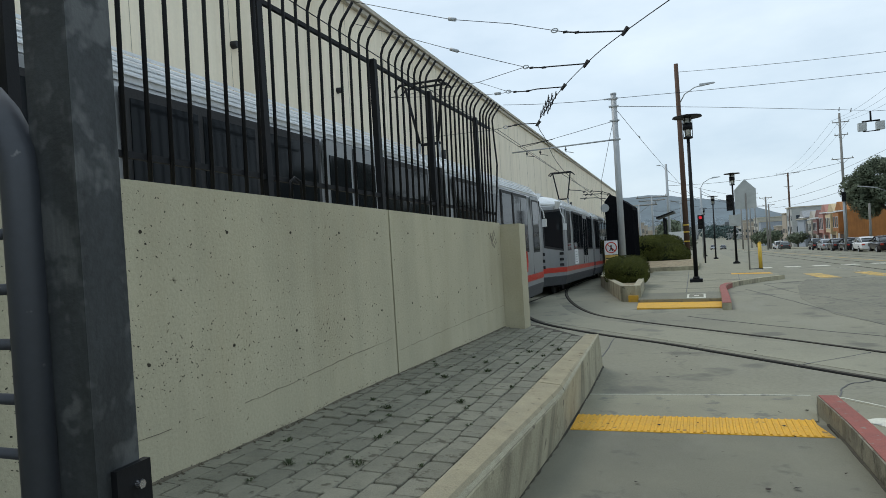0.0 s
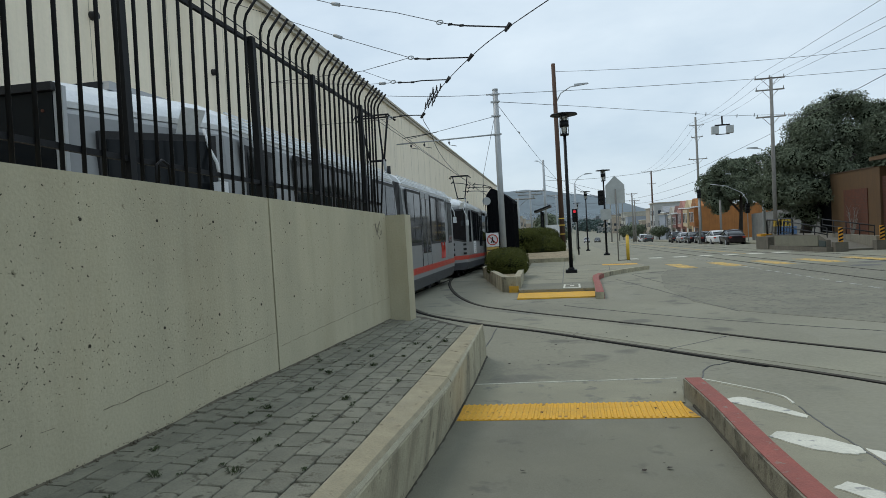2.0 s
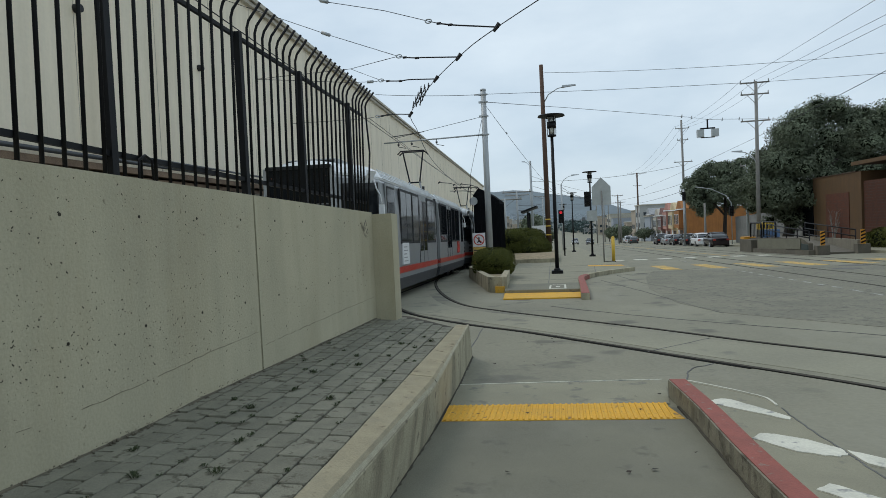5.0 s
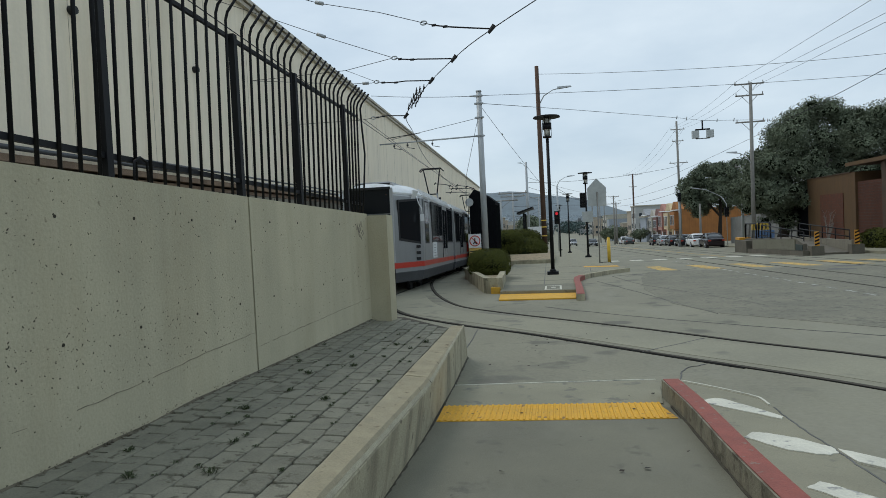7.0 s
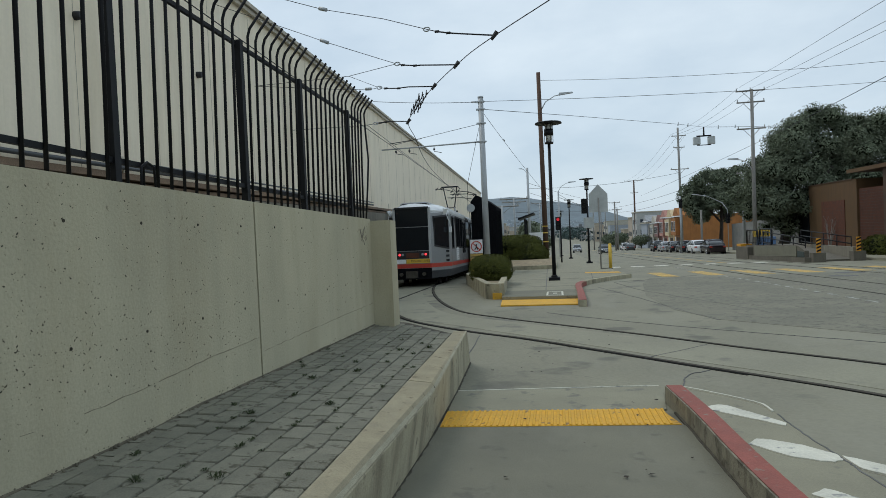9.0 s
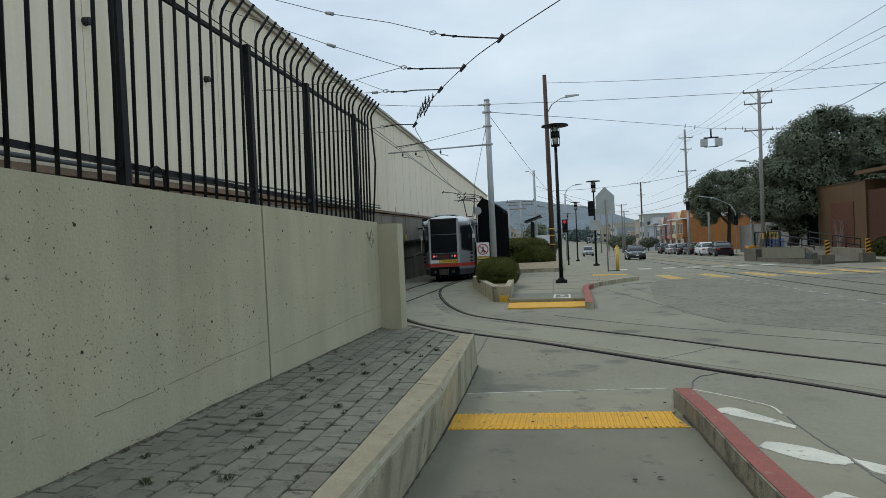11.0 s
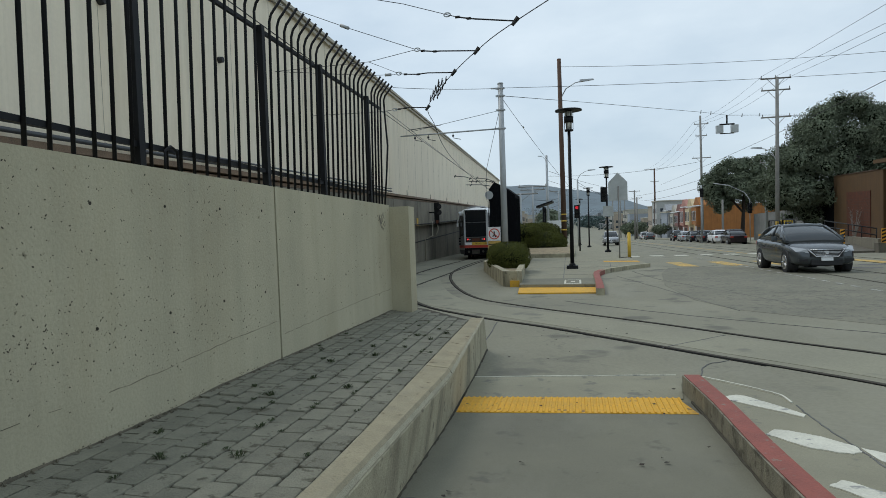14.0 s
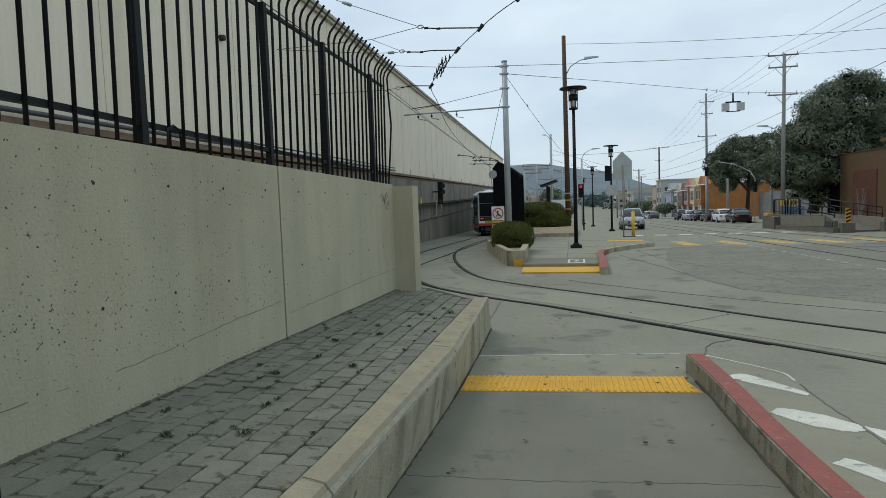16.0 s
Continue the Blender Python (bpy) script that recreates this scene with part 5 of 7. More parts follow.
# ---------------------------------------------------------------- island, planters, poles
def leaf_cloud(bm, blobs, count, size, seed, flat=0.5, inner=0.62, outer=0.42, square=1.0):
    """Small leaf clumps scattered through and over ellipsoids (centre, radii); square below 1 flattens their sides as shears do."""
    rnd = random.Random(seed)
    weights = [b[1][0] * b[1][1] * b[1][2] for b in blobs]
    for _ in range(count):
        c, r = rnd.choices(blobs, weights)[0]
        v = Vector((rnd.gauss(0, 1), rnd.gauss(0, 1), rnd.gauss(0, 1))).normalized()
        v = Vector([math.copysign(abs(e) ** square, e) for e in v]) * (inner + outer * rnd.random() ** 0.6)
        p = Vector((c[0] + v.x * r[0], c[1] + v.y * r[1], c[2] + v.z * r[2]))
        face = v + Vector((rnd.gauss(0, 0.5), rnd.gauss(0, 0.5), rnd.gauss(0.25, 0.5)))
        q = face.to_track_quat("Z", "Y").to_matrix() @ Euler((0, 0, rnd.uniform(0, 6.3))).to_matrix()
        s = size * rnd.uniform(0.6, 1.4)
        pts = [(-s, 0, 0), (-0.3 * s, -flat * s, 0.15 * s), (s, 0, 0), (-0.2 * s, flat * s, 0.12 * s)]
        bm.faces.new([bm.verts.new(p + q @ Vector(a)) for a in pts])


def core(bm, blobs, k=0.8):
    for c, r in blobs:
        m = Matrix.Translation(c) @ Matrix.Diagonal((r[0] * k, r[1] * k, r[2] * k, 1))
        bmesh.ops.create_icosphere(bm, subdivisions=2, radius=1.0, matrix=m)


def build_bush(x, y, z, blobs, count, size, seed, label):
    bush = thing("bush", pose(x, y, z), label, "bush", "clipped bushes")
    # near-black core paints the shade deep inside the bush
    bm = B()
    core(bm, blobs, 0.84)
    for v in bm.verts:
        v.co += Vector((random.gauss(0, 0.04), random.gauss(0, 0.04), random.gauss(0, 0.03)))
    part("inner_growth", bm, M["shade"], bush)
    bm = B()
    leaf_cloud(bm, blobs, count, size, seed, square=0.72)
    tagged(part("leaves", bm, M["bush"], bush), kind="stuff")


def build_island():
    outline = [(-1.2, 16.5), (0.72, 16.35), (0.82, 19.0), (0.86, 21.0), (1.25, 22.8), (2.1, 24.8), (2.9, 26.1), (3.2, 29.0), (2.9, 31.0), (3.1, 36.0), (3.1, 110), (-2.4, 110), (-2.2, 38), (-1.5, 21.5)]
    bm = B()
    slab(bm, outline, -0.05, 0.1)
    structure("pavement_4", shear(bm), M["pale"], "pale concrete footway island with score lines", "pavement")
    for a, b in (((-1.45, 20.6), (0.95, 20.6)), ((-1.6, 25.2), (2.3, 25.2)), ((-0.1, 17.5), (-0.35, 40)), ((-2.0, 31), (2.9, 31)), ((1.5, 24), (1.8, 31))):
        bm = B()
        ribbon(bm, [Vector((*a, 0)), Vector((*b, 0))], -0.012, 0.012, 0.09, 0.1035)
        structure("score_line", shear(bm), M["patch"], "dark score line in the footway", "joint")
    bm = B()
    slab(bm, [(-1.18, 16.55), (0.7, 16.4), (0.8, 18.8), (-1.32, 18.8)], 0.0, 0.1045)
    structure("pavement_5", shear(bm), M["ramp"], "darker grey ramp slab above the yellow strip", "pavement")
    strip = thing("tactile_strip", Matrix(), "yellow tactile strip at the island ramp", "tactile strip")
    bm = B()
    slab(bm, [(-1.1, 14.87), (0.67, 14.84), (0.71, 16.32), (-1.2, 16.52)], 0.0, 0.03)
    part("plate", shear(bm), M["yellow"], strip)
    bm = B()
    slab(bm, [(1.5, 29.8), (3.0, 29.2), (3.0, 30.4), (1.5, 31.0)], 0.05, 0.106)
    structure("marking", shear(bm), M["yellow"], "yellow tactile strip at the far ramp", "tactile strip")
    # island kerb, red then plain
    path = smooth_path([(0.76, 14.4), (0.81, 17.0), (0.86, 20.3), (1.0, 21.7), (1.36, 23.1), (2.2, 25.0), (3.05, 26.4)], 5)
    root = thing("island_kerb", Matrix(), "rounded concrete island kerb painted faded red", "kerb", kind="structure")
    bm = B()
    ribbon(bm, path, 0.09, -0.09, -0.05, 0.15)
    part("kerb_body", shear(bm), M["kerb"], root)
    bm = B()
    ribbon(bm, path[:18], 0.088, -0.088, 0.151, 0.156)
    ribbon(bm, path[:18], 0.091, 0.096, -0.02, 0.14)
    part("paint", shear(bm), M["red"], root)
    # access cover
    lid = thing("access_cover", pose(0.15, 17.25, gz(17.25) + 0.106, math.degrees(SLOPE)), "pale framed square utility lid set in the ramp", "utility cover")
    one("frame", M["white_line"], lid, (-0.22, 0.22, -0.72, 0.72, 0, 0.006))
    one("plate", M["ramp"], lid, (-0.17, 0.17, -0.55, 0.55, 0.004, 0.01))
    one("badge", M["white_line"], lid, (-0.05, 0.06, -0.16, 0.1, 0.008, 0.014))
    # corner planter
    pl = [(-3.3, 25.6), (-2.2, 20.2), (-1.62, 17.35), (-1.28, 17.2), (-1.5, 21.2), (-2.0, 27.0), (-2.15, 33.0), (-3.6, 33.0)]
    root = thing("planter", Matrix(), "low concrete planter wall with a yellow painted nose", "planter", kind="structure")
    bm = B()
    loop = [Vector((*p, 0)) for p in pl + pl[:1]]
    for a, b in zip(loop, loop[1:]):
        hh = 0.42
        ribbon(bm, [a, b], -0.09, 0.09, -0.1, hh)
    part("planter_wall", shear(bm), M["kerb"], root)
    bm = B()
    slab(bm, [(-3.2, 25.6), (-2.1, 20.4), (-1.55, 18.0), (-1.6, 21.2), (-2.1, 27.0), (-2.2, 32.9), (-3.5, 32.9)], 0, 0.3)
    part("planter_soil", shear(bm), M["dry"], root)
    bm = B()
    slab(bm, [(-1.5, 17.08), (-1.26, 17.04), (-1.25, 17.3), (-1.48, 17.35)], -0.05, 0.17)
    part("yellow_nose", shear(bm), M["yellow"], root)
    build_bush(-2.05, 22.3, gz(22.3) + 0.25, [((0, 0.1, 0.42), (0.72, 1.2, 0.5)), ((-0.1, 0.8, 0.42), (0.7, 0.9, 0.46)), ((0.2, -0.25, 0.34), (0.55, 0.9, 0.38))], 32000, 0.024, 3, "round clipped green bush in the corner planter")
    # second planter with a hedge
    bm = B()
    box(bm, -2.3, 0.2, 37.2, 37.45, -0.1, 0.32)
    box(bm, 0.02, 0.2, 37.46, 52, -0.1, 0.3)
    box(bm, -4.0, 0.0, 37.5, 52, -0.1, 0.25)
    structure("planter_2", shear(bm), M["kerb"], "low concrete planter edge in front of the hedge", "planter")
    bm = B()
    stack(bm, [[(x, 37.52, 0.2), (x, 51, 0.2), (x, 51, 0.62), (x, 40.2, 0.62), (x, 38.6, 0.45), (x, 37.52, 0.305)] for x in (-3.9, -0.02)])
    structure("bed_soil", shear(bm), M["dry"], "dry brown planter soil", "soil")
    build_bush(-1.7, 42, gz(42) + 0.2, [((-1.2, 0, 1.3), (1.15, 1.6, 0.72)), ((-1.2, -0.1, 0.62), (1.1, 1.5, 0.62)), ((0.1, 0.4, 0.78), (1.15, 1.7, 0.72)), ((-0.5, 2.4, 1.2), (1.5, 1.6, 0.8)),
                                        ((0.85, 0.8, 0.6), (0.6, 1.4, 0.56)), ((0.0, -0.7, 0.5), (1.1, 0.9, 0.52))], 60000, 0.042, 5,
               "wide clipped green hedge in the long planter")


def lamp_post(x, y, h):
    lamp = thing("street_lamp", pose(x, y, gz(y) + 0.1, 0, 0, 0), "black pedestrian lamp with a flat disc hood and caged glass", "street lamp", "pedestrian lamps")
    bm = B()
    box(bm, -0.21, 0.21, -0.21, 0.21, -0.02, 0.12)
    bevel(bm, 0.02)
    rod(bm, (0, 0, 0.1), (0, 0, 0.2), 0.14, 0.1, 12)
    part("base", bm, M["black"], lamp)
    bm = B()
    rod(bm, (0, 0, 0.1), (0, 0, h - 0.72), 0.075, 0.055, 12)
    part("shaft", bm, M["black"], lamp)
    bm = B()
    rod(bm, (0, 0, h - 0.72), (0, 0, h - 0.05), 0.1, 0.14, 16)
    lant = part("lantern", bm, M["lampglass"], lamp, "milky glass lantern")
    bm = B()
    rod(bm, (0, 0, h - 0.45), (0, 0, h - 0.22), 0.17, 0.17, 16)
    rod(bm, (0, 0, h - 0.76), (0, 0, h - 0.7), 0.16, 0.16, 16)
    for k in range(6):
        a = k * math.pi / 3
        rod(bm, (0.15 * math.cos(a), 0.15 * math.sin(a), h - 0.72), (0.16 * math.cos(a), 0.16 * math.sin(a), h), 0.012, 0.012, 5)
    part("cage", bm, M["black"], lant)
    bm = B()
    rod(bm, (0, 0, h - 0.02), (0, 0, h + 0.03), 0.5, 0.48, 24)
    rod(bm, (0, 0, h + 0.03), (0, 0, h + 0.07), 0.2, 0.1, 16)
    part("hood", bm, M["black"], lamp)
    return lamp


def crossarm(bm, z, w, pins=4, dirx=1.0, diry=0.0):
    u = Vector((dirx, diry, 0)).normalized()
    tube(bm, [-u * w + Vector((0, 0, z)), u * w + Vector((0, 0, z))], 0.06, 4)
    for k in range(pins):
        p = u * (-w + 2 * w * (k + 0.06) / (pins - 0.88)) + Vector((0, 0, z + 0.05))
        rod(bm, p, p + Vector((0, 0, 0.2)), 0.04, 0.03, 6)


def utility_pole(x, y, top, material, arms, label, lean=(0, 0), r=0.16, arm_lamp=None):
    base = gz(y)
    pole = thing("utility_pole", pose(x, y, base), label, "utility pole", "utility poles")
    h = top - base
    bm = B()
    tube(bm, [(0, 0, -0.2), (lean[0] * 0.5, lean[1] * 0.5, h / 2), (lean[0], lean[1], h)], [r, r * 0.85, r * 0.7], 12)
    part("shaft", bm, material, pole)
    for dz, w, pins in arms:
        bm = B()
        crossarm(bm, h - dz, w, pins)
        tube(bm, [(-w * 0.6, 0, h - dz), (0, 0, h - dz - 0.7)], 0.02, 4)
        tube(bm, [(w * 0.6, 0, h - dz), (0, 0, h - dz - 0.7)], 0.02, 4)
        part("crossarm", bm, M["greywood"], pole)
    if arm_lamp:
        z, dx = arm_lamp
        bm = B()
        tube(bm, [(0, 0, z), (dx * 0.2, 0, z + 0.6), (dx * 0.55, 0, z + 0.95), (dx * 0.8, 0, z + 1.02)], 0.035, 6)
        arm = part("lamp_arm", bm, M["pole"], pole)
        bm = B()
        stack(bm, [[(dx * 0.72, -0.13, z + 0.97), (dx * 1.25, -0.1, z + 1.06), (dx * 1.25, 0.1, z + 1.06), (dx * 0.72, 0.13, z + 0.97)],
                   [(dx * 0.72, -0.13, z + 1.12), (dx * 1.22, -0.07, z + 1.13), (dx * 1.22, 0.07, z + 1.13), (dx * 0.72, 0.13, z + 1.12)]])
        part("lamp_head", bm, M["pole"], arm)
    return pole


def traffic_signal(x, y, z, lit=None, yaw=0, label="black traffic signal head with its lens unlit"):
    sig = thing("traffic_signal", pose(x, y, z, 0, 0, yaw), label, "traffic signal", "traffic signals")
    bm = B()
    box(bm, -0.2, 0.2, 0, 0.2, -0.52, 0.52)
    bevel(bm, 0.03)
    part("housing", bm, M["black"], sig)
    for k, zz in enumerate((0.33, 0, -0.33)):
        bm = B()
        rod(bm, (0, -0.01, zz), (0, -0.03, zz), 0.12, 0.12, 14)
        part("lens", bm, M["signal_red"] if lit == k and k == 0 else M["amber_glow"] if lit == k else M["rubber"], sig)
        bm = B()
        ring = [(0.14 * math.cos(a), 0.14 * math.sin(a)) for a in np.linspace(-0.3, math.pi + 0.3, 12)]
        stack(bm, [[(cx, -0.02 - dy, zz + cz) for cx, cz in ring] + [(cx * 0.9, -0.02 - dy, zz + cz * 0.9) for cx, cz in ring[::-1]] for dy in (0, 0.2)])
        part("hood", bm, M["black"], sig)
    return sig


def build_poles():
    for x, y, h in ((0.12, 24.3, 5.85), (2.5, 46.6, 5.95), (1.65, 66.5, 5.95), (0.9, 86, 5.9)):
        lamp_post(x, y, h)
    # tall steel traction pole with bracket arm
    y = 30.0
    pole = thing("traction_pole", pose(-2.97, y, gz(y) + 0.25), "tall grey steel traction pole with bands and a bracket arm", "pole")
    base = gz(y) + 0.25
    h = 7.55 - base
    bm = B()
    rod(bm, (0, 0, -0.3), (0, 0, h), 0.155, 0.122, 18)
    part("shaft", bm, M["pole"], pole)
    bm = B()
    rod(bm, (0, 0, h - 0.02), (0, 0, h + 0.05), 0.14, 0.13, 18)
    part("cap", bm, M["pole"], pole)
    for dz in (0.2, 0.55, 1.2, 2.05):
        bm = B()
        rod(bm, (0, 0, h - dz - 0.05), (0, 0, h - dz + 0.05), 0.148, 0.148, 18)
        box(bm, -0.23, -0.08, -0.05, 0.05, h - dz - 0.04, h - dz + 0.04)
        box(bm, 0.08, 0.2, -0.04, 0.04, h - dz - 0.03, h - dz + 0.03)
        part("band", bm, M["pole"], pole)
    bm = B()
    tube(bm, [(-0.12, 0, 5.5 - base), (-4.86, 0, 5.42 - base)], 0.035, 8)
    part("bracket_arm", bm, M["pole"], pole)
    for pts, r in (([(-0.12, 0, 6.33), (-4.3, 0, 5.62)], 0.011), ([(-0.12, 0, 6.2), (-0.75, -0.2, 3.6), (-0.8, -0.2, 2.2)], 0.01), ([(-4.55, 0.2, 5.72), (-2.9, 0.1, 5.86)], 0.02)):
        bm = B()
        tube(bm, [(px, py, pz - base) for px, py, pz in pts], r, 5)
        part("stay", bm, M["rubber"], pole)
    for dx in (-4.15, -3.5, -2.3):
        bm = B()
        tube(bm, [(dx, 0, 5.46 - base), (dx, 0, 5.2 - base), (dx + 0.35, 0, 5.12 - base)], 0.016, 5)
        rod(bm, (dx - 0.04, 0, 5.3 - base), (dx + 0.04, 0, 5.3 - base), 0.05, 0.05, 6)
        part("wire_hanger", bm, M["rubber"], pole)
    # leaning timber pole with a lamp arm
    utility_pole(-0.45, 44.2, 11.83, M["wood"], [], "brown creosoted timber pole with yellow bands and a lamp arm", (-0.06, 0.0), 0.185, (10.55, 1.75))
    tp = bpy.data.objects["utility_pole"]
    for z in (1.7, 2.3, 2.75):
        bm = B()
        rod(bm, (-0.005 * z, 0, z), (-0.005 * z, 0, z + 0.07), 0.186, 0.186, 12)
        part("yellow_band", bm, M["yellow_paint"], tp)
    utility_pole(15.9, 55, 11.6, M["greywood"], [(0.1, 1.1, 3), (1.0, 1.05, 3), (3.1, 1.1, 2)], "tall grey weathered utility pole with three crossarms and lamp arm", (0.1, 0), 0.17, (6.75, -1.5))
    utility_pole(17.0, 62, 5.6, M["pole"], [(0.15, 0.5, 2)], "grey steel pole beside the tree with a short arm", (0, 0), 0.15)
    utility_pole(17.15, 80, 2.6, M["greywood"], [], "short grey timber pole at the far kerb", (0, 0), 0.15)
    utility_pole(18.6, 100, 15.2, M["greywood"], [(1.2, 1.0, 2), (2.9, 0.8, 2), (6.1, 1.3, 2)], "far grey utility pole with crossarms", (-0.1, 0), 0.2, None)
    utility_pole(23.7, 200, 14.4, M["wood"], [(0.2, 2.8, 4), (3.8, 1.2, 2)], "far brown utility pole with a wide crossarm", (0, 0), 0.3)
    for x, y, t in ((14.9, 160, 5.2), (16.5, 240, 10), (13.5, 150, 6.5), (11.0, 190, 7.5), (19.5, 260, 12)):
        utility_pole(x, y, t, M["greywood"], [(0.2, 1.2, 3)], "distant utility pole with a crossarm", (0, 0), 0.2)
    utility_pole(-3.5, 95, 10.2, M["pole"], [], "far grey steel pole with a lamp head", (0, 0), 0.22, (11.9, -1.0))
    utility_pole(0.7, 78, 5.6, M["pole"], [], "grey street light pole with a curved arm", (0, 0), 0.13, (7.9, 1.7))
    for x, y, t in ((-4.2, 72, 4.8), (-5.0, 85, 5.0), (-4.6, 60, 3.6), (-2.5, 120, 6.0)):
        utility_pole(x, y, t, M["pole"], [(0.1, 1.6, 2)], "grey steel catenary pole in the yard", (0, 0), 0.13)
    # signals
    p = thing("signal_pole", pose(0.62, 52, gz(52)), "dark slim signal pole at the kerb", "pole")
    bm = B()
    rod(bm, (0, 0, 0), (0, 0, 3.75), 0.06, 0.05, 10)
    part("shaft", bm, M["black"], p)
    traffic_signal(0.44, 51.82, gz(52) + 3.2, 0, 0, "black traffic signal showing a red lens")
    traffic_signal(2.28, 46.55, gz(46.6) + 4.15, None, 0)
    p = thing("signal_pole", pose(15.2, 82, gz(82)), "slim grey signal pole", "pole")
    bm = B()
    rod(bm, (0, 0, 0), (0, 0, 6.9), 0.13, 0.1, 10)
    part("shaft", bm, M["pole"], p)
    traffic_signal(15.2, 81.72, gz(82) + 6.0)
    p = thing("signal_mast", pose(18.6, 74, gz(74)), "grey signal mast with a curved arm", "pole")
    bm = B()
    tube(bm, [(0, 0, 0), (0, 0, 4.6), (-0.5, 0, 5.4), (-2.0, 0, 6.2), (-3.6, 0, 6.5)], 0.045, 8)
    part("mast", bm, M["pole"], p)
    traffic_signal(18.58, 73.75, gz(74) + 3.7)
    # bollard pipe and sign seen from behind
    b = thing("bollard", pose(3.02, 35.0, gz(35) + 0.08), "tall yellow painted pipe bollard with a rounded cap", "bollard")
    bm = B()
    rod(bm, (0, 0, 0), (0, 0, 1.3), 0.085, 0.085, 14)
    rod(bm, (0, 0, 1.3), (0, 0, 1.36), 0.085, 0.04, 14)
    part("pipe", bm, M["yellow_paint"], b)
    one("foot_plate", M["rubber"], b, (-0.5, 0.1, -0.1, 0.1, 0, 0.05))
    s = thing("road_sign", pose(2.5, 34.6, gz(34.6) + 0.08), "bare aluminium back of a pentagon sign on a steel post", "sign")
    bm = B()
    rod(bm, (0, -0.09, 0), (0, -0.09, 3.75), 0.035, 0.035, 8)
    part("post", bm, M["greywood"], s)
    bm = B()
    stack(bm, [[(x - 0.02, yy, z) for x, z in ((-0.48, 3.0), (0.48, 3.0), (0.48, 3.95), (0.0, 4.45), (-0.48, 3.95))] for yy in (-0.04, -0.05)])
    part("sign_plate", bm, M["sign_back"], s)
    bm = B()
    box(bm, -0.3, 0.24, 0.02, 0.03, 2.2, 2.75, Matrix.Translation((-0.5, 0, 0)))
    part("lower_plate", bm, M["sign_back"], s)
    # no-walking sign at the yard mouth
    y = 28.3
    k = 0.822
    s = thing("warning_sign", pose(-3.26, y, gz(y) + 0.02, 0, 0, 4) @ Matrix.Diagonal((k, k, k, 1)), "white sign with a crossed-out red ring above a yellow panel", "sign")
    one("post", M["pole"], s, (-0.04, 0.04, 0, 0.08, 0, 1.9))
    one("white_panel", M["white"], s, (-0.34, 0.34, -0.03, 0, 1.44, 2.18), bev=0.01)
    one("yellow_panel", M["yellow_line"], s, (-0.34, 0.34, -0.03, 0, 0.45, 1.42), bev=0.01)
    bm = B()
    n = 28
    ring = [(math.cos(2 * math.pi * k / n), math.sin(2 * math.pi * k / n)) for k in range(n)]
    tube(bm, [(0.27 * a, -0.035, 1.81 + 0.27 * b) for a, b in ring + ring[:1]], 0.03, 5)
    tube(bm, [(-0.19, -0.035, 2.0), (0.19, -0.035, 1.62)], 0.025, 5)
    part("red_ring", bm, M["train_red"], s)
    bm = B()
    tube(bm, [(0, -0.034, 1.95), (0.0, -0.034, 1.79), (0.08, -0.034, 1.64)], 0.035, 5)
    tube(bm, [(0, -0.034, 1.79), (-0.09, -0.034, 1.64)], 0.03, 5)
    part("black_mark", bm, M["rubber"], s, "plain black pictogram strokes")
    bm = B()
    for k in range(5):
        box(bm, -0.3, 0.3 - 0.08 * (k % 2), -0.034, -0.03, 0.75 + 0.12 * k, 0.8 + 0.12 * k)
    part("text_bars", bm, M["rubber"], s, "dark bars of unreadable text")
    # black control hut with a sloping roof and a round horn
    y = 33.0
    hut = thing("control_hut", pose(-3.27, y, -0.59) @ Matrix.Diagonal((0.703, 0.703, 0.703, 1)), "black slatted control hut with a pitched top", "hut")
    bm = B()
    stack(bm, [[(-1.1, d, -0.7), (0.8, d, -0.7), (0.8, d, 4.4), (0.1, d, 4.95), (-0.7, d, 5.4), (-1.1, d, 4.9)] for d in (0, 4.0)])
    part("shell", bm, M["matte_black"], hut)
    for k in range(7):
        one("slat", M["matte_black"], hut, (-1.2 + 0.28 * k, -1.16 + 0.28 * k, -0.03, 0.0, 0, 4.3))
    for k in range(8):
        one("slat", M["matte_black"], hut, (0.8, 0.83, 0.1 + 0.5 * k, 0.16 + 0.5 * k, 0, 4.2))
    bm = B()
    rod(bm, (-1.05, -0.35, 4.45), (-1.05, 0.0, 4.45), 0.3, 0.26, 18)
    part("round_mirror", bm, M["pole"], hut)
    # bus shelter roof beyond
    sh = thing("shelter", pose(-3.0, 70, gz(70)), "dark shelter with a wing roof on slim posts", "shelter")
    bm = B()
    stack(bm, [[(-0.7, d, 4.4), (1.0, d, 5.0), (1.0, d, 5.15), (-0.7, d, 4.6)] for d in (-1, 5)])
    part("roof", bm, M["black"], sh)
    for d in (0, 4):
        one("post", M["black"], sh, (-0.1, 0.1, d, d + 0.2, 0, 4.5))
    bb = thing("notice_board", pose(-1.7, 66, gz(66)), "white notice board on posts behind the hedge", "sign")
    one("board", M["white"], bb, (-0.75, 0.75, 0, 0.05, 2.1, 2.9))
    one("post", M["pole"], bb, (-0.6, -0.54, 0.05, 0.1, 0, 2.9), (0.54, 0.6, 0.05, 0.1, 0, 2.9))


